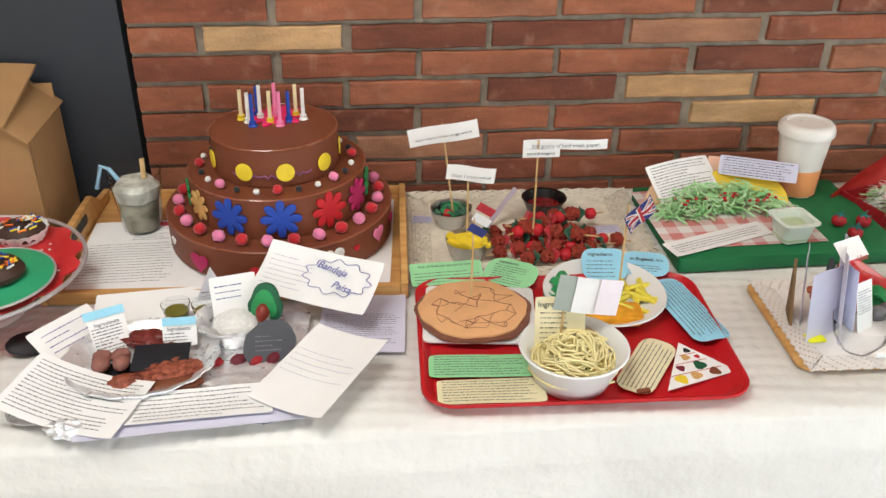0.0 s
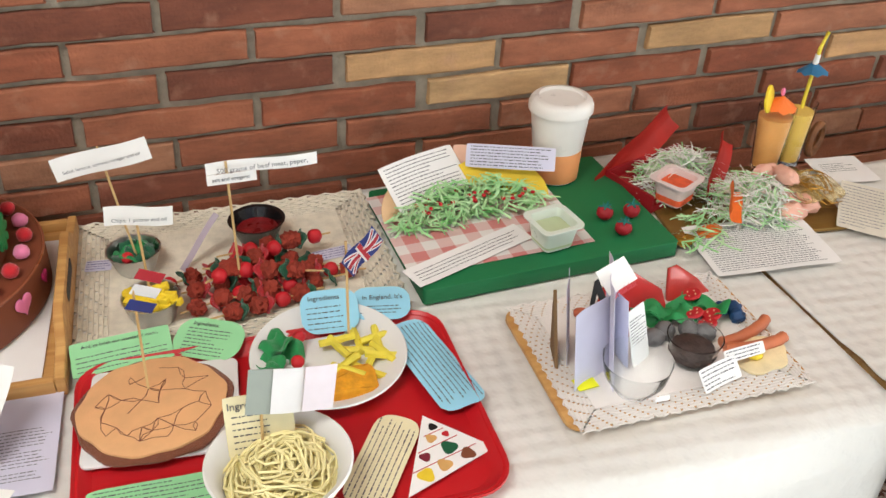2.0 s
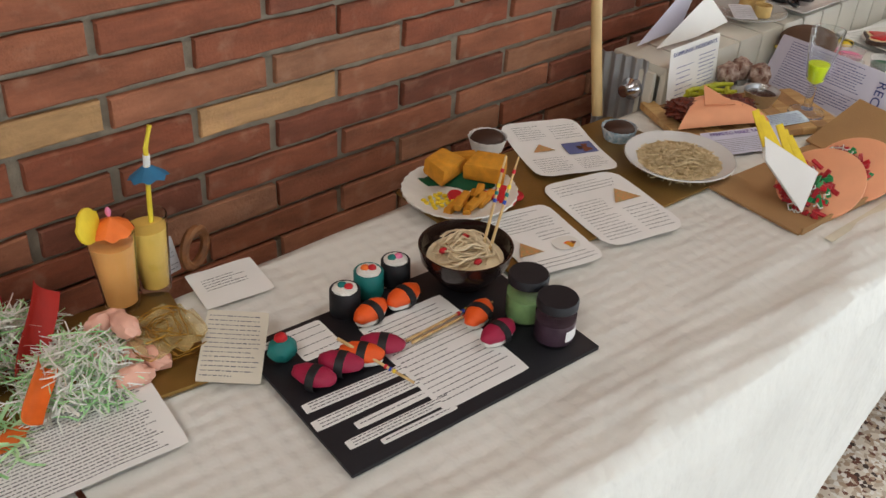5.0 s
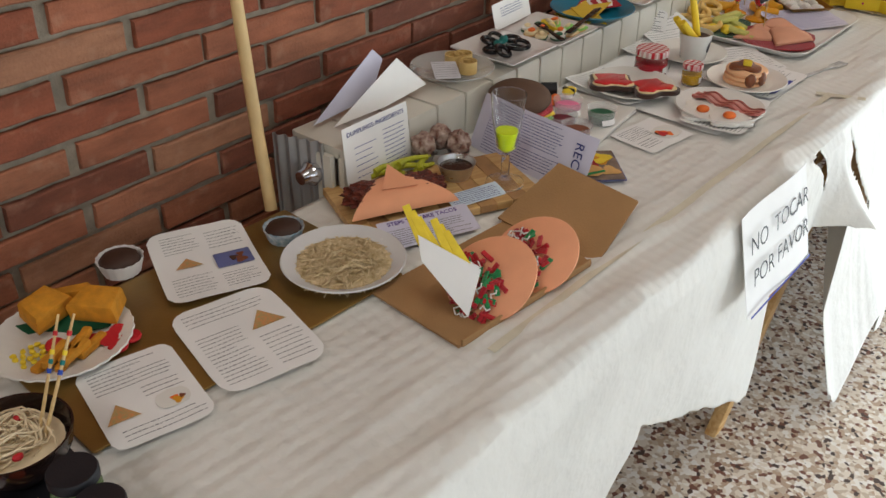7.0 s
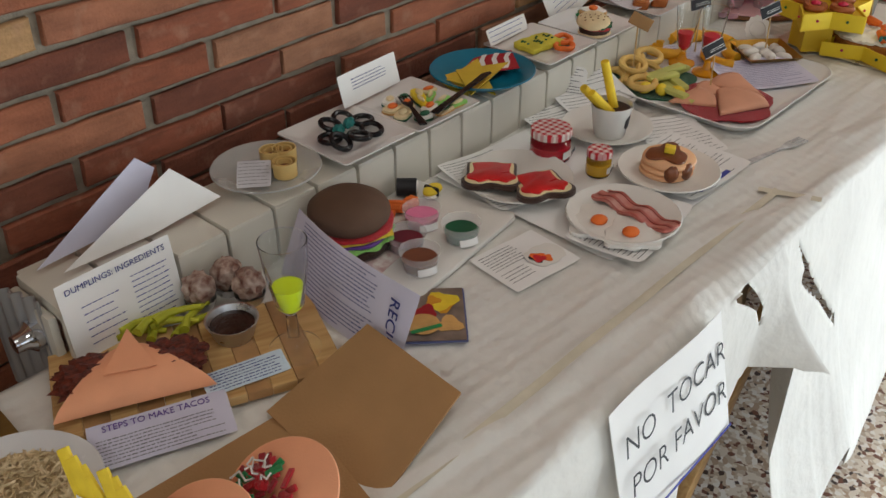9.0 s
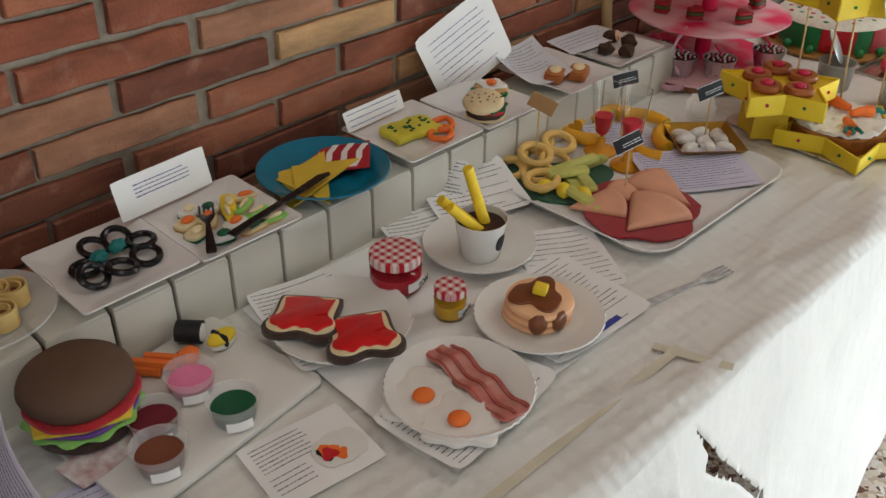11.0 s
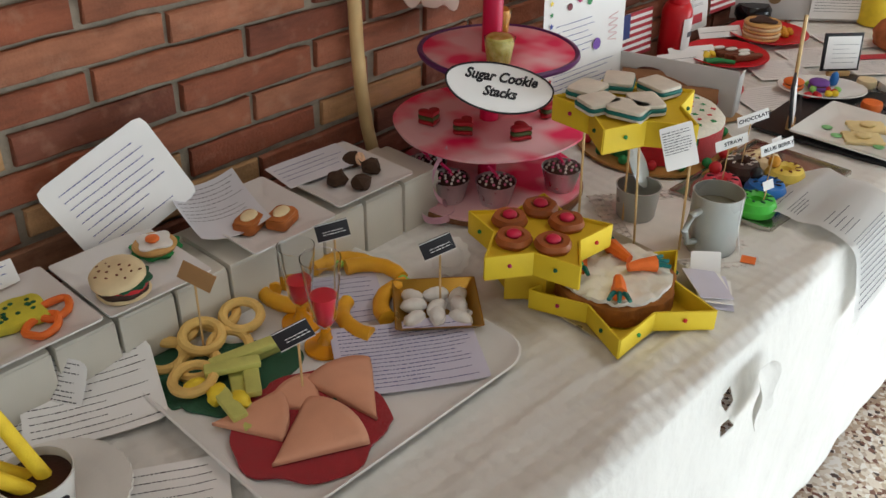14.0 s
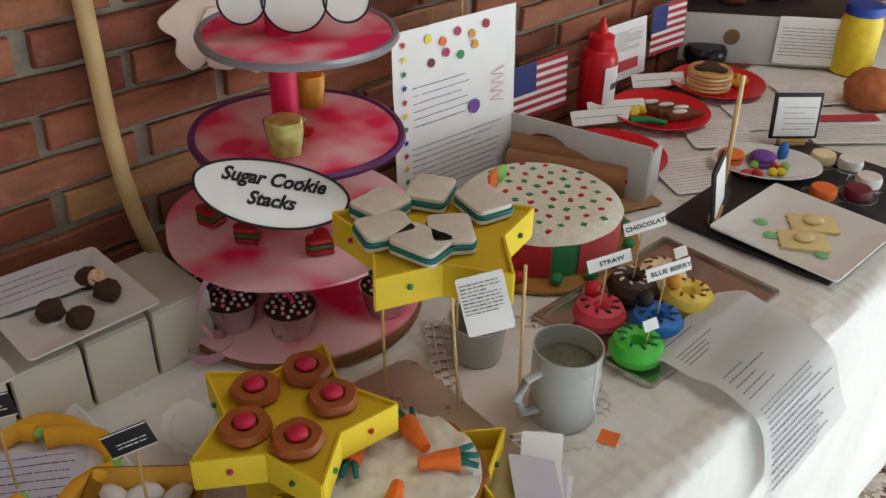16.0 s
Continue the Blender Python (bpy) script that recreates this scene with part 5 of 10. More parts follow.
e = paper("light blue cloud-shaped ingredients card behind the foam plate", 0.362, -0.352, S + 0.024, -6, 0.072, 0.06, [block(0.072, 0.06, 4, 0.3, -0.9, -0.8, 0.5)], rx=26, material=PAPER_BLUE, corner=0.02, titles=(("Ingredients", 0.009, -0.006, 0.018, INK),), name="recipe_card")
e = paper("light blue cloud-shaped card about England behind the foam plate", 0.428, -0.352, S + 0.022, -12, 0.075, 0.05, [block(0.075, 0.05, 2, -0.1, -0.7, -0.7, 0.7)], rx=18, material=PAPER_BLUE, corner=0.02, titles=(("in England. It's", 0.009, 0.002, 0.008, INK),), name="recipe_card")
e = thing("food_pyramid", "white triangular card of printed food pictures on the red tray", "card", pose(0.43, -0.61, S + 0.004, 0, 4, 4))
part("card", slab([(-0.056, -0.038), (0.058, 0.0), (0.0, 0.068)], 0, 0.0012), PAPER, e)
for x, y, m, s in ((-0.028, -0.016, "yellow", 0.009), (-0.004, -0.008, "tan", 0.008), (0.026, 0.0, "brown", 0.008), (-0.02, 0.008, "wine", 0.006), (0.01, 0.014, "dkgreen", 0.009), (-0.004, 0.032, "tan", 0.006), (0.004, 0.048, "black", 0.005), (0.014, 0.034, "red", 0.004)):
    part("picture", moved(slab(polar(lambda t: s * (1 + 0.15 * math.sin(3 * t + x * 900)), 18), 0.0012, 0.0018), pose(x, y, 0, 0, 0, 20)), clay(m), e, smooth=0)
part("rule", joined(*[moved(box(w, 0.0009, 0.0004, 0), pose(x, y, 0.0012, 0, 0, 14)) for x, y, w in ((-0.003, 0.0, 0.088), (0.0, 0.022, 0.052), (0.002, 0.04, 0.026))]), INK_RED, e, smooth=0)
e = thing("toy_bacon", "small orange-brown clip on the cream card", "clip", pose(0.345, -0.65, S + 0.007, 0, 0, 10))
part("clip", box(0.018, 0.007, 0.004, 0.001), clay("brown"), e)

# ---- green board with tacos ----
e = thing("green_board", "flat green card box lid used as a serving board", "board", pose(0.678, -0.2, T, 0, 0, 1.5))
part("board", slab(round_rect(0.385, 0.27, 0.006), 0, 0.024, 0.001), GREEN_BOARD, e)
G = T + 0.0246
e = thing("gingham_cloth", "white paper napkin with pale red gingham checks", "napkin", pose(0.615, -0.195, G, 0, 0, 2))
part("sheet", bent(0.275, 0.215, 0.0006, lambda a, b: 0.0012 + 0.0012 * noise.noise(Vector((a * 14, b * 14, 2)))), checked("gingham_red", (226, 222, 218), (206, 130, 126), 0.022), e)
GRASS = mat("mint_paper_shreds", (150, 222, 140), 0.7, 0.15, 40, 0.0, rgb2=(206, 236, 190))
WSHRED = mat("white_paper_shreds", (240, 242, 232), 0.6, 0.08, 40, 0.0)


def taco(label, x, y, z, yaw, roll, shell, folded=40):
    """A folded half-round shell round a nest of shreds."""
    e = thing("model_taco", label, "model food", pose(x, y, z, 0, 0, yaw), "paper tacos")
    half = [(0.085 * math.cos(radians(a)), 0.062 * math.sin(radians(a))) for a in range(0, 181, 10)]
    part("shell_back", moved(slab(half, -0.001, 0.001), pose(0, 0.012, 0.004, roll, 0, 0)), shell, e)
    part("filling", moved(shreds(330, 0.078, 0.04, 0.045, 0.05, 0.0028, rnd), pose(0, -0.006, 0)), GRASS, e, "pale green paper shreds")
    part("meat_crumbs", joined(*[moved(blob(0.0035, 0.0035, 0.003, 0.2, 2, 1, k), pose(rnd.uniform(-0.05, 0.06), rnd.uniform(-0.035, 0.0), rnd.uniform(0.02, 0.032))) for k in range(16)]), clay("red"), e)
    return e


taco("open taco with a tan shell over pale green shreds", 0.565, -0.165, G + 0.002, 14, 42, mat("taco_card", (226, 188, 146), 0.75, 0.08, 30, 0.2))
taco("open taco with a yellow shell over pale green shreds", 0.655, -0.16, G + 0.002, -14, 46, mat("yellow_card", (236, 200, 58), 0.7, 0.08, 30, 0.2))
paper("printed recipe laid slanting over a taco", 0.56, -0.128, G + 0.045, 20, 0.135, 0.075, [block(0.135, 0.075, 9)], rx=38, curl=-0.008)
paper("lilac-white printed strip resting on the yellow taco", 0.69, -0.13, G + 0.058, -23, 0.135, 0.036, [block(0.135, 0.036, 5)], rx=52, material=PAPER_LILAC)
paper("peach card flap behind the tacos", 0.67, -0.105, G + 0.04, -20, 0.12, 0.05, (), rx=60, material=mat("peach_card", (232, 186, 160), 0.7, 0.05, 30, 0.1))
paper("long printed strip on the gingham napkin", 0.572, -0.283, G + 0.004, 20, 0.2, 0.042, [block(0.2, 0.042, 3, 0.5, -0.7)], rx=3)


def lidded_cup():
    e = thing("takeaway_cup", "tall ribbed white plastic cup of orange drink with a lid", "cup", pose(0.778, -0.105, G + 0.0005, 0, 0, 0))
    frost = mat("frosted_plastic", (228, 224, 218), 0.3, 0.04, 20, 0.05)
    part("cup", lathe([(0, 0), (0.034, 0), (0.036, 0.003), (0.0385, 0.052), (0.0385, 0.052), (0.046, 0.122), (0.0435, 0.122), (0.0, 0.118)], 48, 0.004, 24), frost, e)
    part("drink", lathe([(0.0342, 0.0015), (0.0368, 0.003), (0.0392, 0.05), (0.0389, 0.0535)], 48), mat("orange_drink", (238, 160, 104), 0.35, 0.06, 30, 0.0), e, "orange drink seen through the cup")
    part("lid", lathe([(0.046, 0.116), (0.0495, 0.117), (0.0495, 0.126), (0.047, 0.132), (0.043, 0.136), (0.036, 0.137), (0.034, 0.133), (0, 0.133)], 48), frost, e)


lidded_cup()
e = thing("sauce_pot", "small square white plastic pot of pale green sauce", "pot", pose(0.694, -0.285, G + 0.003, 0, 0, 8))


def square_pot(e, s0, s1, h, material, fill, level):
    bm = bmesh.new()
    rows = []
    for s, z in ((s0, 0), (s1, h), (s1 + 0.006, h), (s1 + 0.006, h + 0.002), (s1 - 0.002, h + 0.002), (s0 - 0.003, 0.003)):
        rows.append([bm.verts.new((*p, z)) for p in round_rect(2 * s, 2 * s, s * 0.35, 4)])
    for a, b in zip(rows, rows[1:]):
        for i in range(len(a)):
            bm.faces.new((a[i], a[(i + 1) % len(a)], b[(i + 1) % len(a)], b[i]))
    bm.faces.new(rows[0])
    bm.faces.new(rows[-1])
    part("pot", bm, material, e)
    s = s0 + (s1 - s0) * level - 0.003
    part("sauce", slab(round_rect(2 * s, 2 * s, s * 0.35, 4), 0.004, h * level), fill, e)


square_pot(e, 0.022, 0.028, 0.036, mat("milky_plastic", (216, 226, 214), 0.3, 0.04, 20, 0.0), mat("pale_green_sauce", (186, 200, 160), 0.4, 0.06, 40, 0.1), 0.7)
for x, y in ((0.797, -0.245), (0.838, -0.25), (0.804, -0.29)):
    e = thing("model_tomato", "small red clay tomato with a green calyx", "model food", pose(x, y, G, 0, 0, x * 900), "clay tomatoes")
    part("fruit", blob(0.0125, 0.0125, 0.011, 0.06), clay("crimson"), e)
    part("calyx", moved(slab(star(0.011, 0.004, 5), 0, 0.002), pose(0, 0, 0.02)), clay("teal"), e)
    part("stalk", moved(tube([(0, 0, 0), (0.001, 0, 0.004), (0.003, 0, 0.008)], 0.0014, 6), pose(0, 0, 0.021)), clay("teal"), e)

# ---- breakfast tray with a paper doily ----
DOILY = mat("paper_doily", (226, 220, 214), 0.8, 0.04, 30, 0.2)
e = thing("wooden_board", "thin wooden tray under a paper doily", "tray", pose(0.735, -0.502, T, 0, 0, -1))
part("board", slab(round_rect(0.315, 0.222, 0.02), 0, 0.008, 0.002), BEECH, e)
lace_mat("paper_doily", "white paper doily with a pierced floral border", 0.737, -0.505, T + 0.0085, 0.30, 0.232, -1, 0.03, 7, 0.0027, DOILY, 5)
B = T + 0.0105
e = thing("clear_dome", "clear plastic bowl standing on the doily", "bowl", pose(0.672, -0.572, B))
part("bowl", lathe([(0, 0), (0.022, 0), (0.036, 0.022), (0.04, 0.042), (0.0405, 0.046), (0.0388, 0.042), (0.0345, 0.022), (0.02, 0.002), (0, 0.002)], 36), GLASS, e)
part("price_tag", moved(box(0.018, 0.001, 0.008, 0), pose(0.02, -0.032, 0.004)), PAPER, e, "small white tag")
e = thing("bean_bowl", "clear plastic cup of dark brown beans", "bowl", pose(0.765, -0.545, B))
part("bowl", lathe([(0, 0), (0.024, 0), (0.034, 0.036), (0.0325, 0.036), (0.0225, 0.002), (0, 0.002)], 32), GLASS, e)
part("beans", blob(0.0285, 0.0285, 0.0125, 0.1, 8, 4), mat("dark_beans", (62, 48, 44), 0.55, 0.35, 110, 0.9, fine=170), e)
for k, (x, y) in enumerate(((0.735, -0.505), (0.755, -0.497), (0.785, -0.503), (0.802, -0.515))):
    lump("model_mushroom", "grey-brown clay mushroom cap", "model food", x, y, B, 0.0145, 0.0125, 0.012, clay("grey"), 40 * k, group="clay mushrooms")
redglaze = mat("red_glaze", (176, 32, 34), 0.2, 0.15, 30, 0.1, coat=0.6)
e = thing("model_toast", "large glossy red triangular slab leaning up from the doily", "model food", pose(0.735, -0.437, B + 0.002, 50, 0, -8))
part("slab", slab([(-0.056, -0.02), (0.056, -0.02), (0.05, 0.022), (0.0, 0.058), (-0.016, 0.056)], -0.006, 0.006, 0.004), redglaze, e)
e = thing("model_toast", "smaller glossy salmon-red triangular slab", "model food", pose(0.822, -0.425, B + 0.002, 44, 0, 4))
part("slab", slab([(-0.03, -0.014), (0.046, -0.014), (0.03, 0.014), (0.006, 0.038), (-0.008, 0.036)], -0.004, 0.004, 0.003), mat("salmon_glaze", (184, 44, 40), 0.2, 0.15, 30, 0.1, coat=0.6), e)
for k in range(14):
    lump("model_bacon", "rust-orange clay bacon lump beside the red slab", "model food", 0.672 + 0.0115 * (k % 6) + 0.004 * math.sin(k * 5), -0.43 - 0.016 * (k // 6) - 0.01 * (k % 6), B, 0.0105, 0.008, 0.007, mat("rust_clay", (178, 92, 62), 0.6, 0.15, 60, 0.3), 37 * k, group="clay bacon lumps", sub=2)
e = thing("model_lettuce", "crumpled green lettuce leaves among the breakfast", "model food", pose(0.795, -0.468, B))
for k in range(8):
    part("leaf", moved(bent(0.042, 0.034, 0.0015, lambda p, q: 0.006 * math.sin(p * 170 + k) + 0.004 * math.sin(q * 190), 8, 8, 0.012), pose(-0.045 + 0.017 * (k % 6), 0.012 * math.sin(k * 2.2), 0.009 + 0.003 * (k % 3), 18 * math.cos(k), 18 * math.sin(k), 60 * k)), clay("green"), e)
for x, y, z in ((0.802, -0.487, 0.016), (0.826, -0.492, 0.012), (0.812, -0.505, 0.01), (0.82, -0.452, 0.016)):
    e = thing("model_tomato_slice", "red clay tomato slice with pale seeds", "model food", pose(x, y, B + z, 18, 8, x * 700), "clay tomato slices")
    part("slice", lathe([(0, 0), (0.011, 0), (0.0125, 0.0025), (0.011, 0.005), (0, 0.004)], 20), clay("red"), e)
    part("seeds", joined(*[moved(blob(0.0017, 0.0012, 0.0008, 0, 1, 1), pose(0.006 * math.cos(a), 0.006 * math.sin(a), 0.0042)) for a in (0, 1.5, 3, 4.5)]), clay("cream"), e)
for k, (x, y) in enumerate(((0.852, -0.475), (0.866, -0.48), (0.862, -0.495))):
    lump("model_berry", "dark blue clay berry cluster", "model food", x, y, B, 0.011, 0.010, 0.009, mat("dark_blue_clay", (24, 66, 110), 0.5, 0.15, 60, 0.3), 30 * k, 0.3, 5, group="dark blue clay berries")
e = thing("model_egg", "white fried egg with a yellow clay yolk", "model food", pose(0.848, -0.563, B))
part("white", slab(polar(lambda t: 0.036 * (1 + 0.12 * math.sin(2 * t + 1) + 0.07 * math.sin(5 * t)), 44), 0, 0.004, 0.0012), clay("cream"), e)
part("yolk", moved(blob(0.011, 0.011, 0.006, 0.04), pose(-0.01, -0.004, 0.003)), clay("yellow"), e)
for x, y, yaw, dz in ((0.855, -0.528, 16, 0.006), (0.85, -0.555, -2, 0.009)):
    e = thing("model_sausage", "orange-pink clay sausage beside the egg", "model food", pose(x, y, B + dz, 0, 0, yaw), "clay sausages")
    part("sausage", moved(tube([(-0.042, 0.004, 0), (-0.034, 0.002, 0), (-0.015, -0.001, 0), (0.01, -0.001, 0), (0.032, 0.002, 0), (0.042, 0.006, 0)], 0.0075, 10), pose(0, 0, 0)), mat("sausage_clay", (196, 112, 76), 0.45, 0.1, 60, 0.2), e)
paper("small printed strip by the bean cup", 0.772, -0.59, B + 0.012, 14, 0.06, 0.028, [block(0.06, 0.028, 4)], rx=50, curl=0.004)
paper("narrow printed strip on the fried egg", 0.818, -0.572, B + 0.02, 4, 0.058, 0.015, [block(0.058, 0.015, 2)], rx=50)
paper("white leaflet standing on the doily", 0.70, -0.522, B + 0.035, 26, 0.034, 0.075, [block(0.034, 0.075, 7, 0.7, -0.3)], rx=74)
# folded leaflet tent with a cardboard prop
e = thing("leaflet_stand", "tall folded white leaflet held by a cardboard prop", "leaflet", pose(0.645, -0.525, B, 0, 0, 0))
for x, y, rz, w, h, ry in ((-0.012, -0.012, 30, 0.07, 0.105, 0), (0.014, 0.0, 66, 0.09, 0.135, 6), (-0.026, 0.03, 70, 0.05, 0.115, -6), (0.03, 0.012, 100, 0.05, 0.1, 4)):
    part("leaf", moved(bent(w, h, 0.0006, lambda a, b: 0.003 * math.sin(a * 70)), pose(x, y, h / 2, 84, ry, rz)), PAPER_LILAC, e)
part("prop", moved(slab([(-0.022, 0), (0.02, 0), (0.004, 0.098)], -0.002, 0.002), pose(-0.038, 0.032, 0, 86, 0, 74)), CARD_DK, e, "brown cardboard prop")
words("breakfast", 0.011, INK_RED, e, pose(0.012, -0.02, 0.128, 62, 0, 24))
part("top_flap", moved(box(0.05, 0.03, 0.0008, 0), pose(0.012, 0.002, 0.131, 40, 0, 24)), PAPER, e)
e = thing("black_letter", "black card letter A standing on the tray", "letter", pose(0.672, -0.475, B + 0.025, 80, 0, 30))
words("A", 0.085, BLACK_CARD, e, pose(0, 0.025, 0), "letter", bold=0.0016)
e = thing("sticky_note", "small fluorescent yellow note", "note", pose(0.622, -0.549, B + 0.0012, 0, 0, 4))
part("note", box(0.026, 0.02, 0.0008, 0), mat("fluo_yellow", (240, 240, 30), 0.6, 0.03, 30, 0), e)

# ---- red box nests, cocktails and rose sweets on a gold board ----
e = thing("gold_board", "thin gold cardboard cake board with crimped edges", "cake board", pose(1.045, -0.225, T, 0, 0, -8))
part("board", slab(round_rect(0.29, 0.2, 0.02), 0, 0.006, 0.001), GOLD, e)
part("gold_tassel", moved(blob(0.016, 0.012, 0.008, 0.5, 4, 3), pose(-0.135, -0.105, 0)), GOLD_SHINY, e)
R = T + 0.0065
REDC = mat("red_orange_card", (168, 34, 26), 0.55, 0.12, 25, 0.2)
for x, y, rx, ry, rz, w, d, lab in ((0.925, -0.095, 62, -20, 26, 0.2, 0.045, "folded red card lid leaning against the wall"), (1.02, -0.185, 62, -30, 52, 0.12, 0.04, "torn red card strip rising between the nests"), (0.985, -0.285, 50, 0, 60, 0.085, 0.026, "orange-red card strip at the front of the nests")):
    e = thing("red_card_flap", lab, "card", pose(x, y, R + 0.035, rx, ry, rz), "red card flaps")
    part("flap", bent(w, d, 0.0012, lambda a, b: 0.01 * (2 * b / d) ** 2 + 0.003 * math.sin(a * 50)), REDC if y > -0.25 else clay("orange"), e)
e = thing("red_box", "low red card box holding a nest of shreds", "box", pose(0.955, -0.15, T + 0.004, 0, 0, 18))
part("box", joined(moved(box(0.17, 0.1, 0.012, 0.002), pose(0, 0, 0)), moved(box(0.004, 0.1, 0.03, 0.001), pose(-0.084, 0, 0)), moved(box(0.17, 0.004, 0.03, 0.001), pose(0, 0.05, 0))), mat("crimson_card", (150, 24, 32), 0.5, 0.12, 25, 0.1), e)
for x, y, rx, ry, rz, n, lab in ((0.975, -0.155, 0.085, 0.055, 0.055, 420, "nest of white and pale green paper shreds in the red box"), (1.045, -0.255, 0.075, 0.06, 0.05, 420, "nest of white and pale green paper shreds on the gold board")):
    e = thing("shredded_nest", lab, "paper shreds", pose(x, y, R + 0.004, 0, 0, 20), "shredded paper nests")
    part("pale_shreds", shreds(n, rx, ry, rz, 0.06, 0.0017, rnd), WSHRED, e)
    part("green_shreds", shreds(n // 2, rx, ry, rz * 0.9, 0.06, 0.0022, rnd), GRASS, e)
for x, y in ((0.955, -0.275), (0.93, -0.315)):
    e = thing("shredded_wisp", "few loose pale green paper shreds", "paper shreds", pose(x, y, R), "loose shreds")
    part("shreds", shreds(26, 0.04, 0.025, 0.012, 0.05, 0.003, rnd), GRASS, e)
e = thing("sauce_pot", "small square white plastic pot of orange-red sauce", "pot", pose(0.93, -0.217, R + 0.012, 0, 0, 28))
square_pot(e, 0.02, 0.027, 0.038, mat("pinkish_plastic", (224, 206, 202), 0.3, 0.04, 20, 0.0), mat("orange_sauce", (226, 96, 56), 0.6, 0.15, 90, 0.5), 0.8)
lump("model_crisp", "flat orange-red clay pieces at the front of the nests", "model food", 0.945, -0.30, R, 0.024, 0.014, 0.006, clay("orange"), 20)
ROSE = mat("rose_fondant", (232, 178, 158), 0.5, 0.08, 40, 0.15)
for k, (x, y, z) in enumerate(((1.095, -0.215, 0.02), (1.10, -0.26, 0.0), (1.118, -0.285, 0.0), (1.085, -0.305, 0.0), (1.075, -0.24, 0.0), (1.112, -0.245, 0.028))):
    e = thing("model_sweet", "folded pale pink clay sweet", "model food", pose(x, y, R + z, 20 * (k % 2), 0, 55 * k), "pale pink clay sweets")
    part("sweet", blob(0.024, 0.014, 0.014, 0.3, 2.2, 3, k), ROSE, e)
e = thing("gold_tinsel", "tangle of thin gold and clear cellophane", "tinsel", pose(1.145, -0.265, R))
part("strands", noodles(26, 0.05, 0.05, 0.0007, rnd), GOLD_SHINY, e)
part("film", crumpled(0.09, 0.085, 0.035, 8, 18), mat("amber_film", (214, 190, 130), 0.15, 0.1, 30, 0.2, alpha=0.35), e)


def cocktail(label, x, y, h, r, liquid, umbrella=None):
    e = thing("cocktail_glass", label, "glass", pose(x, y, R), "cocktail glasses")
    part("glass", lathe([(0, 0), (r * 0.72, 0), (r, h), (r - 0.0014, h), (r * 0.66, 0.008), (0, 0.008)], 32), GLASS, e)
    part("drink", lathe([(0, 0.0086), (r * 0.64, 0.0086), (r * 0.9, h * 0.86), (0, h * 0.86)], 28), liquid, e)
    return e


amber = mat("amber_drink", (226, 162, 92), 0.35, 0.08, 30, 0.0)
e = cocktail("tall glass of amber drink with an orange paper parasol", 1.142, -0.15, 0.112, 0.03, amber)
part("fruit_slice", moved(slab(polar(lambda t: 0.024 * (1 if math.sin(t) < 0.3 else 0.85), 28), 0, 0.004, 0.001), pose(-0.026, -0.002, 0.132, 80, 0, 40)), clay("yellow"), e, "yellow lemon slice")


def parasol(e, x, y, z, r, m, tilt=0):
    bm = bmesh.new()
    top = bm.verts.new((0, 0, r * 0.75))
    ring = [bm.verts.new((r * (1 if i % 2 else 0.88) * math.cos(i * math.pi / 8), r * (1 if i % 2 else 0.88) * math.sin(i * math.pi / 8), 0 if i % 2 else 0.003)) for i in range(16)]
    for i in range(16):
        bm.faces.new((top, ring[i], ring[(i + 1) % 16]))
    part("parasol", moved(bm, pose(x, y, z, tilt, 0, 0)), m, e, "pleated paper parasol", smooth=0)


parasol(e, 0.004, 0.0, 0.112, 0.027, clay("orange"), 8)
part("parasol_tip", moved(blob(0.0035, 0.0035, 0.007, 0), pose(0.004, 0.002, 0.13)), clay("pink"), e)
e = cocktail("tall glass of yellow drink with a blue paper parasol", 1.192, -0.142, 0.112, 0.027, mat("yellow_drink", (226, 186, 92), 0.3, 0.08, 30, 0))
parasol(e, 0.018, 0.012, 0.155, 0.026, mat("blue_parasol", (44, 110, 150), 0.6, 0.12, 40, 0.1), -6)
part("straw", tube([(0.002, 0, 0.02), (0.012, 0.008, 0.12), (0.02, 0.012, 0.195), (0.03, 0.014, 0.222)], 0.0032, 8), mat("yellow_straw", (226, 204, 60), 0.35, 0.06, 40, 0), e, "bendy yellow straw")
part("white_band", tube([(0.0175, 0.012, 0.168), (0.0185, 0.012, 0.175), (0.0195, 0.012, 0.186)], 0.0046, 8), PLASTIC_W, e)
e = thing("brown_ring", "brown wooden ring standing behind the papers", "ring", pose(1.262, -0.12, T + 0.03, 90, 0, 30))
part("ring", tube([(0.026 * math.cos(k / 4), 0.026 * math.sin(k / 4), 0) for k in range(26)], 0.007, 8), WALNUT, e)
paper("printed page bordered with a thin line on the table seam", 1.0, -0.348, T + 0.007, -5, 0.195, 0.122, [block(0.195, 0.122, 16, 0.86, -0.9)], rx=2, corner=0.003)
paper("handwritten card standing behind the glasses", 1.215, -0.118, T + 0.03, 10, 0.045, 0.05, [block(0.045, 0.05, 6)], rx=74, material=PAPER_SHADED, ink=INK_GREY)
paper("white card with a few printed lines", 1.275, -0.185, T + 0.002, -8, 0.095, 0.085, [block(0.095, 0.085, 4, 0.5, -0.2, -0.7, 0.6)])
paper("beige handwritten card propped at a slant", 1.202, -0.322, T + 0.018, -38, 0.075, 0.105, [block(0.075, 0.105, 10)], rx=14, ry=4, material=mat("paper_beige", (214, 206, 190), 0.7, 0.05, 14, 0.05), ink=INK_GREY)

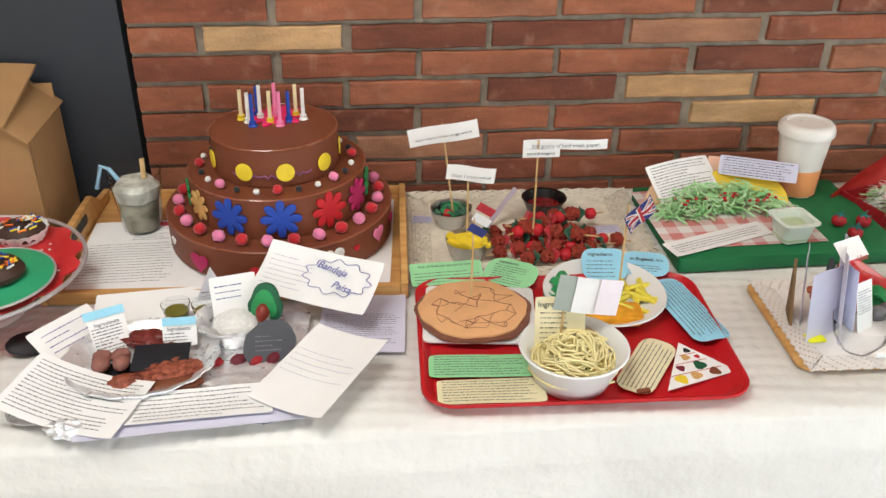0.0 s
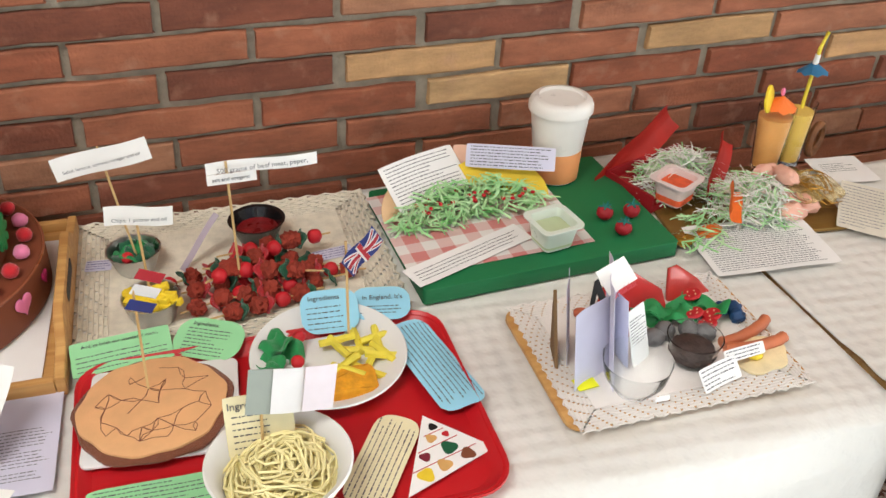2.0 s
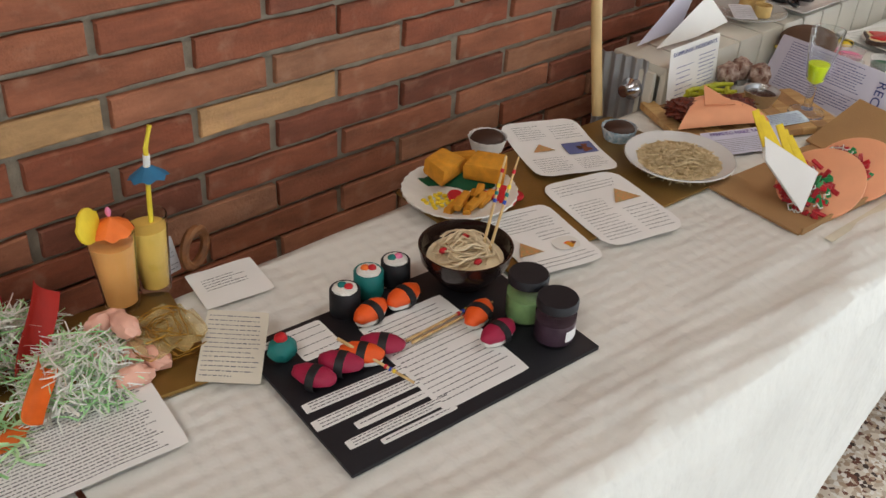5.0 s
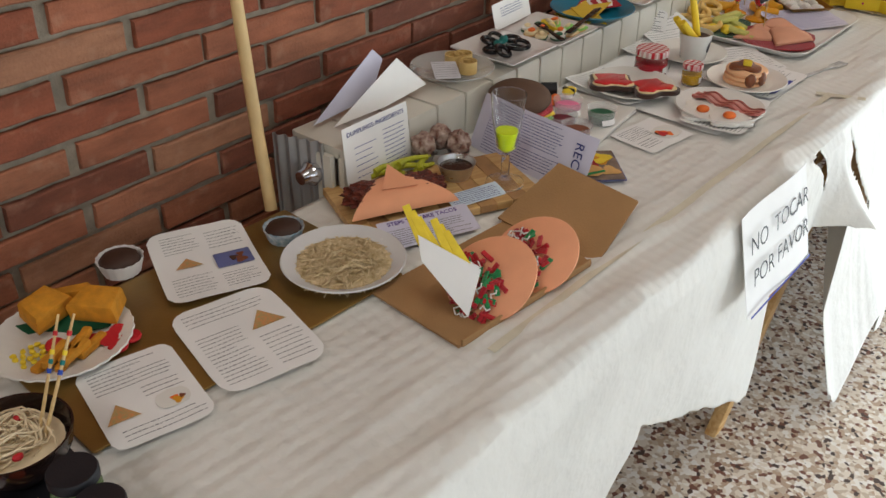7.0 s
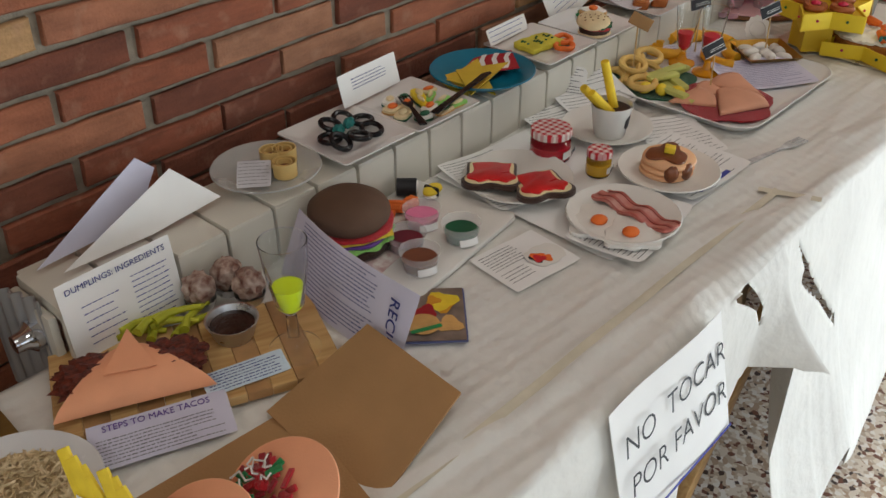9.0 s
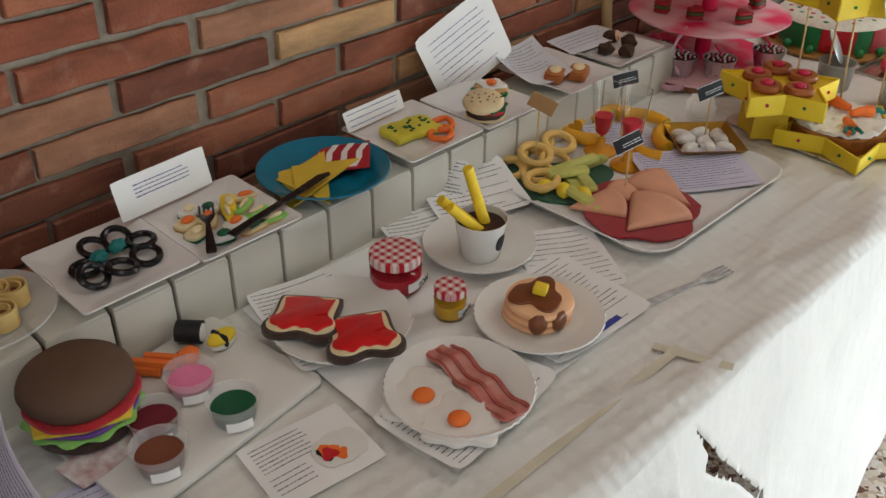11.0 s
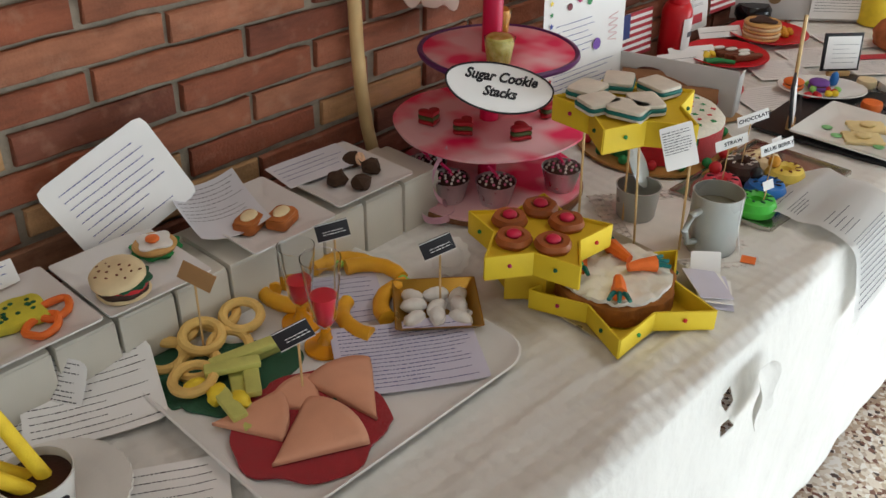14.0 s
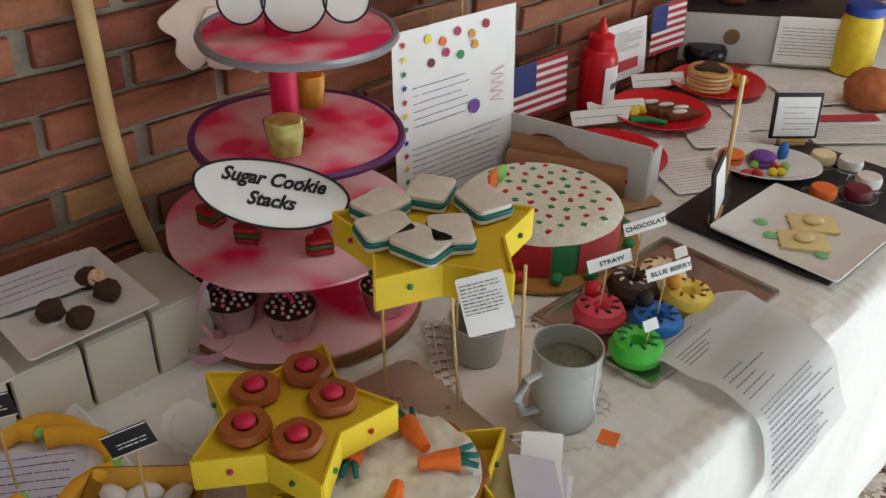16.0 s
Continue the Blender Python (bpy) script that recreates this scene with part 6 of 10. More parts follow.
# ---- black board of sushi ----
e = thing("black_board", "square black foam board for the sushi", "board", pose(1.388, -0.452, T, 0, 0, -4))
part("board", slab(round_rect(0.365, 0.252, 0.002), 0, 0.005, 0.0006), BLACK_CARD, e)
K = T + 0.0054
for x, y, w, d, n, rx in ((1.405, -0.47, 0.13, 0.18, 13, 0), (1.29, -0.358, 0.055, 0.062, 3, 0)):
    paper("white printed notes glued to the black board", x, y, K, -4, w, d, [block(w, d, n)], corner=0.004, name="board_note", wob=0.0003)
for x, y, w, d in ((1.262, -0.335, 0.07, 0.012), (1.285, -0.462, 0.145, 0.016), (1.283, -0.49, 0.155, 0.017), (1.295, -0.515, 0.105, 0.012), (1.29, -0.535, 0.145, 0.014), (1.30, -0.552, 0.1, 0.009)):
    paper("narrow white printed strip glued to the black board", x, y, K, -5 + rnd.uniform(-2, 2), w, d, [block(w, d, 1 if d < 0.013 else 2)], name="board_strip", wob=0.0003)


def sushi_roll(label, x, y, wrap, core):
    e = thing("sushi_roll", label, "model food", pose(x, y, K, 0, 0, x * 500), "clay sushi rolls")
    part("wrap", lathe([(0.0, 0.0), (0.0195, 0.0), (0.0205, 0.004), (0.02, 0.034), (0.0185, 0.036), (0.0165, 0.034), (0, 0.033)], 28), clay(wrap), e)
    part("rice", moved(blob(0.0165, 0.0165, 0.003, 0.1, 6, 3), pose(0, 0, 0.0325)), mat("rice_clay", (230, 228, 222), 0.8, 0.06, 120, 0.8, fine=400), e)
    for k, m in enumerate(core):
        part("filling", moved(blob(0.0058, 0.0058, 0.004, 0.1), pose(0.005 * math.cos(k * 2.4), 0.005 * math.sin(k * 2.4), 0.0345)), clay(m), e)


sushi_roll("black clay sushi roll with a red and green core", 1.357, -0.335, "black", ("red", "teal"))
sushi_roll("green clay sushi roll with a red core", 1.405, -0.322, "teal", ("red", "orange"))
sushi_roll("black clay sushi roll with a pink and green core", 1.449, -0.324, "black", ("pink", "teal"))


def nigiri(label, x, y, yaw, m, rice=True):
    e = thing("nigiri", label, "model food", pose(x, y, K, 0, 0, yaw), "clay nigiri")
    if rice:
        part("rice", blob(0.026, 0.0145, 0.009, 0.08, 4), MATS["rice_clay"], e)
    part("topping", moved(blob(0.028, 0.0155, 0.011, 0.1, 2), pose(0, 0, 0.005)), m, e)
    band = lathe([(0.0168, -0.0055), (0.0178, -0.005), (0.0178, 0.005), (0.0168, 0.0055)], 24)
    part("seaweed_band", moved(band, pose(0.001, 0, 0.0125, 0, 90, 0) @ Matrix.Diagonal((0.86, 1.0, 1.0, 1.0))), clay("black"), e)


fish = mat("orange_clay_bright", (240, 92, 30), 0.5, 0.1, 60, 0.25)
mag = mat("magenta_clay", (160, 26, 66), 0.55, 0.12, 60, 0.3)
nigiri("orange clay nigiri with a black band on white rice", 1.37, -0.372, 12, fish)
nigiri("orange clay nigiri with a black band on white rice", 1.424, -0.372, 8, fish)
nigiri("magenta clay nigiri with a black band", 1.245, -0.428, -62, mag, False)
nigiri("magenta clay nigiri with a black band", 1.283, -0.428, -54, mag, False)
nigiri("orange clay nigiri with a black band", 1.312, -0.43, -52, fish)
nigiri("magenta clay nigiri with a black band", 1.342, -0.432, -50, mag, False)
nigiri("orange clay nigiri with a black band beside chopsticks", 1.475, -0.46, 20, fish)
nigiri("magenta clay nigiri with a black band beside the jars", 1.468, -0.503, 4, mag)
e = thing("model_wasabi", "green clay lump with a red top", "model food", pose(1.243, -0.365, K, 0, 0, 0))
part("lump", blob(0.0185, 0.0165, 0.015, 0.15), clay("teal"), e)
part("red_top", moved(blob(0.008, 0.008, 0.005, 0.2), pose(0, 0.002, 0.026)), clay("red"), e)
for p, q, lab in (((1.295, -0.405, 0.03), (1.335, -0.50, 0.004), "painted wooden chopstick across the nigiri"), ((1.375, -0.437, 0.006), (1.51, -0.438, 0.008), "painted wooden chopstick lying on the notes"), ((1.378, -0.444, 0.006), (1.512, -0.448, 0.008), "painted wooden chopstick lying on the notes")):
    e = thing("chopstick", lab, "chopstick", pose(p[0], p[1], K + p[2]), "chopsticks")
    d = Vector(q) - Vector(p)
    part("shaft", tube([(0, 0, 0), tuple(d * 0.5), tuple(d)], 0.0022, 6, 0.0016), STICK, e)
    for s, m in ((0.62, "red"), (0.68, "blue"), (0.73, "yellow")):
        part("band", tube([tuple(d * s), tuple(d * (s + 0.015)), tuple(d * (s + 0.03))], 0.0027, 6), clay(m), e)


def jar(label, x, y, r, h, glassm, fill, lid, lidh=0.012, tagm=None, group="jars", z=None, lid_label="screw lid"):
    e = thing("jar", label, "jar", pose(x, y, K if z is None else z), group)
    part("glass", lathe([(0, 0), (r * 0.9, 0), (r, 0.004), (r, h * 0.78), (r * 0.86, h * 0.86), (r * 0.86, h)], 36), glassm, e)
    part("contents", lathe([(0, 0.003), (r * 0.86, 0.003), (r * 0.93, 0.006), (r * 0.93, h * 0.62), (0, h * 0.66)], 28), fill, e)
    part("lid", lathe([(r * 0.92, h - 0.001), (r * 1.0, h), (r * 1.0, h + lidh - 0.002), (r * 0.95, h + lidh), (0, h + lidh)], 36, 0.008, 36), lid, e, lid_label)
    if tagm:
        part("tag", moved(bent(r * 1.2, h * 0.3, 0.0005, lambda a, b: -a * a / (2 * r), 8, 2), pose(0.35 * r, -r * 0.945, h * 0.36, 90, 0, 20)), tagm, e, "small white label")
    return e


jar("glass jar of green cream with a black lid", 1.532, -0.488, 0.026, 0.056, GLASS, mat("green_cream", (120, 150, 96), 0.5, 0.2, 50, 0.3), BLACK_CARD, tagm=PAPER)
jar("glass jar of dark purple sauce with a black lid", 1.528, -0.542, 0.026, 0.052, GLASS, mat("purple_sauce", (66, 46, 58), 0.4, 0.2, 50, 0.2), BLACK_CARD, tagm=PAPER)
e = thing("rice_noodle_bowl", "dark brown lacquer bowl", "bowl", pose(1.522, -0.382, K))
lacq = mat("dark_lacquer", (34, 20, 18), 0.25, 0.2, 20, 0, coat=0.5)
part("bowl", lathe([(0, 0), (0.028, 0), (0.028, 0.006), (0.04, 0.012), (0.06, 0.04), (0.064, 0.06), (0.0615, 0.06), (0.057, 0.042), (0.036, 0.016), (0, 0.014)], 44), lacq, e)
e = thing("model_noodles", "pile of pale cream noodles and shrimp in the lacquer bowl", "model food", pose(1.522, -0.382, K + 0.03))
part("strands", noodles(80, 0.052, 0.036, 0.0013, rnd), mat("rice_noodle", (228, 210, 176), 0.5, 0.08, 60, 0.0), e)
part("bed", lathe([(0, -0.008), (0.042, 0), (0.052, 0.012), (0, 0.018)], 24), MATS["rice_noodle"], e)
for x, y in ((-0.012, -0.036), (-0.03, 0.012), (0.018, 0.02)):
    part("red_bit", moved(blob(0.006, 0.0045, 0.004, 0.2), pose(x, y, 0.022)), clay("red"), e)
for dx in (0.0, 0.012):
    e = thing("chopstick", "painted wooden chopstick standing in the noodle bowl", "chopstick", pose(1.548, -0.40 + dx, K + 0.045), "chopsticks in the bowl")
    d = Vector((0.08 - dx, 0.035, 0.105))
    part("shaft", tube([(0, 0, 0), tuple(d * 0.5), tuple(d)], 0.0024, 6, 0.0016), STICK, e)
    for s, m in ((0.5, "blue"), (0.58, "teal"), (0.66, "yellow"), (0.82, "red")):
        part("band", tube([tuple(d * s), tuple(d * (s + 0.02)), tuple(d * (s + 0.04))], 0.0028, 6), clay(m), e)

# ---- second gold board: platter, recipes, sprouts ----
e = thing("gold_board", "long thin gold cardboard under the platter and recipes", "cake board", pose(1.845, -0.285, T, 0, 0, -3))
part("board", slab(round_rect(0.5, 0.28, 0.006), 0, 0.004, 0.0008), GOLD, e)
D = T + 0.0045
plate("white crimped paper plate of model fried food", 1.672, -0.208, D, 0.092, PAPERPLATE, 0.014, 0.012, 30, name="platter")
P1 = D + 0.004
e = thing("model_leaf", "large dark green clay leaf on the platter", "model food", pose(1.70, -0.168, P1 + 0.006, 8, 0, -30))
part("leaf", bent(0.15, 0.075, 0.002, lambda a, b: 0.006 * math.sin(a * 40) + 0.004 * math.cos(b * 90), 16, 8, 0.03), clay("dkgreen"), e)
fried = mat("ochre_crust", (206, 140, 36), 0.75, 0.18, 60, 0.6, fine=220)
for x, y, w, d, h, yaw, tilt in ((1.678, -0.158, 0.062, 0.05, 0.032, 10, 8), (1.735, -0.205, 0.066, 0.046, 0.034, -62, 12), (1.72, -0.15, 0.024, 0.075, 0.022, 40, -12)):
    e = thing("model_nugget", "chunky ochre clay fried wedge on the green leaf", "model food", pose(x, y, P1 + 0.012, tilt, 0, yaw), "ochre fried wedges")
    bm = slab([(-w / 2, -d / 2), (w / 2, -d * 0.42), (w * 0.4, d / 2), (-w * 0.36, d * 0.42)], 0, h, 0.006)
    part("wedge", bm, fried, e)
for k in range(16):
    lump("corn_kernel", "small yellow clay corn kernel", "model food", 1.613 + 0.011 * (k % 4) + 0.003 * math.sin(k), -0.19 - 0.010 * (k // 4), P1, 0.0052, 0.0042, 0.0035, clay("yellow"), 50 * k, sub=1, group="clay corn kernels")
for k in range(7):
    e = part("model_chip", box(0.05, 0.012, 0.011, 0.003), fried)
    e.matrix_basis = pose(1.636 + 0.009 * k, -0.235 - 0.012 * (k % 4) * 0.6, P1 + 0.009 * (k % 2), 0, 0, 20 + 9 * (k % 3))
    tagged(e, "thick ochre clay chip on the platter", "model food", "ochre clay chips")
for k, (x, y) in enumerate(((1.695, -0.238), (1.713, -0.252), (1.712, -0.275), (1.73, -0.248), (1.735, -0.27), (1.66, -0.212))):
    e = part("model_tomato_slice", lathe([(0, 0), (0.012, 0), (0.0135, 0.003), (0.012, 0.006), (0, 0.005)], 20), clay("red"))
    e.matrix_basis = pose(x, y, P1 + 0.001, 12 * (k % 2), 0, 0)
    tagged(e, "round red clay tomato slice", "model food", "tomato slices on the platter")


def pleated_cup(label, x, y, z, r, pattern):
    e = thing("baking_cup", label, "cake", pose(x, y, z), "chocolate cakes in paper cases")
    part("paper_case", lathe([(0, 0), (r * 0.78, 0), (r, r * 0.72), (r * 0.98, r * 0.72), (r * 0.75, 0.0015), (0, 0.0015)], 64, 0.025, 16), pattern, e, "pleated paper case")
    part("cake", moved(blob(r * 0.88, r * 0.88, r * 0.42, 0.08, 4), pose(0, 0, r * 0.12)), clay("dkbrown"), e)


blue_case = mat("blue_print_case", (150, 190, 214), 0.6, 0.25, 120, 0.1, rgb2=(226, 230, 232))
pleated_cup("chocolate cake in a white paper case behind the platter", 1.822, -0.115, D, 0.034, PAPER)
pleated_cup("chocolate cake in a blue and white paper case", 2.04, -0.228, D, 0.032, blue_case)


def picture(e, x, y, z, w, d, base, bits, seed, oval=False):
    """A small printed colour picture of food on a sheet."""
    r = random.Random(seed)
    part("picture", moved(slab(round_rect(w, d, 0.002) if not oval else polar(lambda t: d / 2 * (1.4 if abs(math.cos(t)) > 0.7 else 1.15), 24), 0, 0.0004), pose(x, y, z)), base, e, smooth=0)
    for k, m in enumerate(bits):
        s = min(w, d) * r.uniform(0.12, 0.26)
        part("picture_detail", moved(slab(polar(lambda t: s * (1 + 0.25 * math.sin(3 * t + k)), 14), 0, 0.0004), pose(x + r.uniform(-0.3, 0.3) * w, y + r.uniform(-0.28, 0.28) * d, z + 0.0006 + 0.00025 * k)), m, e, smooth=0)


def tri_picture(e, x, y, z, w, d):
    part("picture", moved(slab([(-w / 2, -d / 2), (w / 2, -d / 2), (0, d / 2)], 0, 0.0004), pose(x, y, z)), mat("pizza_print", (196, 180, 120), 0.6, 0.3, 220, 0, rgb2=(210, 140, 90)), e, smooth=0)


SK = mat("blue_print_ground", (96, 104, 150), 0.6, 0.1, 40, 0)
e = paper("rounded white recipe with a food photo, its far corner curling up", 1.918, -0.192, D + 0.001, -24, 0.15, 0.20, [(-0.055, 0.0, 0.035, 0.085, 7), (0.012, 0.065, 0.03, 0.08, 6), (-0.06, 0.0, -0.088, -0.03, 7), (0.012, 0.066, -0.088, -0.042, 6)], bend=0.006, corner=0.025, ink=INK_GREY)
tri_picture(e, -0.028, 0.004, 0.0035, 0.04, 0.026)
picture(e, 0.038, -0.01, 0.0035, 0.055, 0.04, SK, (clay("brown"), clay("dkbrown"), clay("brown")), 1)
e = paper("rounded white recipe with a triangular pizza picture", 1.84, -0.378, D + 0.001, -14, 0.15, 0.195, [(-0.06, 0.06, 0.05, 0.085, 4), (-0.062, 0.0, -0.085, 0.03, 14), (0.012, 0.066, -0.085, -0.01, 8)], corner=0.03, ink=INK_GREY)
tri_picture(e, 0.035, 0.022, 0.003, 0.05, 0.038)
e = paper("rounded white recipe with pictures of pizza and roast food", 1.683, -0.372, D + 0.001, -14, 0.125, 0.165, [(-0.05, 0.05, 0.02, 0.072, 7), (-0.045, 0.055, -0.076, -0.05, 3), (0.0, 0.05, -0.012, 0.015, 3)], corner=0.018, ink=INK_GREY)
tri_picture(e, -0.036, -0.02, 0.003, 0.04, 0.032)
picture(e, 0.026, -0.03, 0.003, 0.05, 0.03, PAPERPLATE, (clay("orange"), clay("gold"), clay("brown")), 3, True)
plate("clear white plastic plate heaped with dry sprouts", 2.042, -0.358, D, 0.094, mat("milk_plastic_plate", (214, 214, 214), 0.22, 0.03, 20, 0), 0.018, name="sprout_plate")
e = thing("sprouts", "heap of straw-coloured dried bean sprouts", "model food", pose(2.042, -0.358, D + 0.004))
straw = mat("dry_sprouts", (206, 180, 130), 0.7, 0.2, 90, 0.2, rgb2=(232, 214, 176))
part("strands", shreds(900, 0.073, 0.073, 0.016, 0.03, 0.0021, rnd), straw, e)
part("bed", lathe([(0, 0), (0.066, 0), (0.07, 0.006), (0, 0.011)], 30), straw, e)

# ---- pole against the wall ----
for name, pts, r, lab in (("wooden_pole", [(2.09, -0.138, T), (2.115, -0.09, 0.9), (2.14, -0.045, 1.06), (2.158, -0.012, 1.2), (2.162, -0.011, 2.05)], 0.0105, "slim pale wooden pole leaning against the brick wall"), ("wooden_cane", [(3.985, -0.016, 0.62), (3.968, -0.018, 0.78), (3.948, -0.02, 0.86), (3.937, -0.022, 0.93), (3.932, -0.022, 1.0), (3.931, -0.02, 1.12), (3.93, -0.016, 1.26), (3.925, -0.014, 2.0)], 0.0115, "slightly bent pale wooden cane leaning against the brick wall")):
    e = part(name, tube(pts, r, 12), mat("pale_pole", (206, 176, 124), 0.5, 0.12, 14, 0.15))
    tagged(e, lab, "pole")

# ---- taco box ----
e = thing("cardboard_box", "opened flat brown cardboard lid with one raised panel", "cardboard", pose(2.165, -0.535, T, 0, 0, -5))
part("base_panel", slab([(-0.15, -0.085), (0.14, -0.085), (0.165, 0.09), (-0.15, 0.09)], 0, 0.004), CARD, e)
part("raised_panel", moved(slab([(-0.02, -0.09), (0.15, -0.055), (0.145, 0.105), (-0.02, 0.10)], 0, 0.004), pose(0.155, 0.0, 0.0, 6, -14, 0)), CARD, e)
part("front_lip", moved(box(0.28, 0.004, 0.012, 0.001), pose(-0.005, -0.086, 0)), CARD, e)
TORT = mat("tortilla_foam", (236, 166, 126), 0.75, 0.05, 20, 0.2, fine=500)


def disc_taco(label, x, y, z, r, rx, ry):
    """A round shell lying tilted, its filling heaped on one half."""
    e = thing("model_taco", label, "model food", pose(x, y, z, rx, ry, -52), "foam tacos")
    part("shell", slab(polar(lambda t: r * (1 + 0.02 * math.sin(3 * t)), 48), -0.002, 0.002, 0.001), TORT, e)
    for m, n in (("red", 34), ("crimson", 20), ("green", 18), ("white", 16)):
        for k in range(n):
            a, q = rnd.uniform(0, 2 * math.pi), math.sqrt(rnd.random())
            px, py = -0.34 * r + 0.6 * r * q * math.cos(a), -0.16 * r + 0.8 * r * q * math.sin(a)
            ln = rnd.uniform(0.012, 0.026)
            if m == "white":
                b = tube([(-ln / 2, 0, 0), (-ln / 5, ln * 0.25, 0.003), (ln / 5, -ln * 0.2, 0.003), (ln / 2, ln * 0.1, 0)], 0.0013, 5)
            else:
                b = box(ln, 0.0075, 0.0035, 0.0008, 1)
            lift = 0.004 + (0.016 + (0.006 if m == "white" else 0)) * (1 - q * q) * rnd.uniform(0.4, 1) + (0.006 if m == "white" else 0)
            part("filling_strip", moved(b, pose(px, py, lift, rnd.uniform(-30, 30), rnd.uniform(-30, 30), rnd.uniform(0, 180))), felt(m), e)


disc_taco("peach foam taco filled with red, green and white strips", 2.128, -0.568, T + 0.034, 0.068, 26, -22)
disc_taco("peach foam taco filled with bright strips, behind another", 2.222, -0.580, T + 0.033, 0.065, 26, -20)
e = thing("paper_pouch", "white folded paper pouch of yellow chips", "paper pouch", pose(2.064, -0.578, T + 0.006, 58, 0, -52))
pouch = [(0.0, 0.0), (0.016, 0.066), (-0.072, 0.112), (-0.066, 0.076)]
part("front_leaf", slab(pouch, 0.004, 0.0055), PAPER, e)
part("back_leaf", moved(slab(pouch, -0.012, -0.0105), pose(-0.002, 0.004, 0)), PAPER, e)
for k in range(6):
    part("chip", moved(box(0.011, 0.006, 0.06, 0.001), pose(-0.066 + 0.013 * k, 0.098 - 0.006 * k, -0.004 + 0.001 * (k % 2), -90, 0, 24 + 5 * (k % 3))), clay("yellow"), e)

# ---- striped board with a wrap ----
e = thing("striped_board", "small chopping board of light and dark wooden strips", "board", pose(2.30, -0.315, T, 0, 0, -25))
wood_strip = mat("tan_wood_strip", (168, 128, 84), 0.6, 0.2, 30, 0.2)
for k in range(11):
    part("strip", moved(box(0.0305, 0.17, 0.014, 0.001, 1), pose(-0.155 + 0.031 * k, 0, 0, 0, 0, 0)), PINE if k % 2 == 0 else wood_strip, e)
W = T + 0.0145
e = thing("model_wrap", "peach foam wrap folded round a dark red filling", "model food", pose(2.228, -0.292, W, 0, 0, -27))
cover = bent(1.0, 0.104, 0.0025, lambda a, b: 0.036 * math.sqrt(max(0.0, 1 - (b / 0.054) ** 2)) * (1 - 0.5 * a * a), 24, 18)
for v in cover.verts:
    v.co.x *= 2 * (0.016 + 0.076 * max(0.0, (0.052 - v.co.y) / 0.104) ** 1.5)
part("wrap", moved(cover, pose(0, 0, 0.003)), TORT, e)
for sx in (-1, 1):
    part("filling", moved(blob(0.042, 0.036, 0.0165, 0.4, 7, 4, sx), pose(sx * 0.046, 0.004, 0.001)), mat("wrap_filling", (72, 26, 18), 0.6, 0.45, 120, 1.0, fine=200, rgb2=(124, 54, 36)), e)
part("fold", moved(slab([(-0.03, -0.02), (0.03, -0.024), (0.004, 0.05)], 0, 0.002), pose(0.0, -0.002, 0.0395, 6, 0, 0)), TORT, e)
for k in range(8):
    e = part("model_pepper", tube([(-0.03, 0, 0.006), (-0.01, 0.006, 0.007), (0.012, 0.003, 0.006), (0.032, -0.004, 0.005)], 0.0065, 8, 0.0035), mat("pepper_green_yellow", (178, 180, 48), 0.5, 0.15, 50, 0.3))
    e.matrix_basis = pose(2.282 + 0.009 * k, -0.222 - 0.006 * k + 0.01 * (k % 2), W + 0.008 * (k % 3), 0, 0, 20 * (k % 4) - 30)
    tagged(e, "curved yellow-green clay pepper on the board", "model food", "yellow-green peppers")
e = thing("foil_cup", "crimped foil cup of dark sauce on the striped board", "foil cup", pose(2.363, -0.312, W))
part("cup", cup_mesh(0.024, 0.034, 0.028, 0.0015, 48, 0.014, 22), FOIL_CUP, e)
part("sauce", moved(lathe([(0, 0), (0.028, 0), (0.029, 0.003), (0, 0.005)], 24), pose(0, 0, 0.017)), mat("dark_sauce", (34, 20, 16), 0.15, 0.3, 60, 0.3, coat=0.5), e)
for k, (x, y) in enumerate(((2.373, -0.228), (2.418, -0.228), (2.425, -0.268))):
    e = thing("model_meringue", "white and brown swirled meringue in a foil cup", "model food", pose(x, y, W - 0.008 * 0), "swirled meringues")
    part("swirl", moved(blob(0.021, 0.021, 0.024, 0.3, 3, 3, k), pose(0, 0, 0.004)), mat("meringue", (206, 186, 172), 0.6, 0.1, 70, 0.5, rgb2=(104, 56, 40)), e)
    part("case", cup_mesh(0.016, 0.021, 0.014, 0.001, 30, 0.02, 15), FOIL_CUP, e)


def flute(label, x, y, z, h, drink, foot, bowl_from, r=0.022, fill=0.5):
    e = thing("wine_glass", label, "glass", pose(x, y, z), "stemmed glasses")
    zb = h * bowl_from
    part("bowl", lathe([(0.003, zb), (r * 0.7, zb + 0.02), (r, h * 0.75), (r * 1.15, h), (r * 1.1, h), (r * 0.94, h * 0.75), (r * 0.6, zb + 0.021), (0, zb + 0.004)], 32), GLASS, e)
    part("foot", lathe([(0, 0), (r * 1.3, 0), (r * 1.28, 0.004), (0.012, 0.01), (0.0075, 0.018), (0.007, zb), (0, zb + 0.003)], 32), foot, e)
    zt = zb + (h - zb) * fill
    part("drink", lathe([(0, zb + 0.005), (r * 0.5, zb + 0.016), (r * 0.6, zb + 0.024), (r * 0.62 + (r * 0.3) * fill, zt), (0, zt + 0.0005)], 28), drink, e)


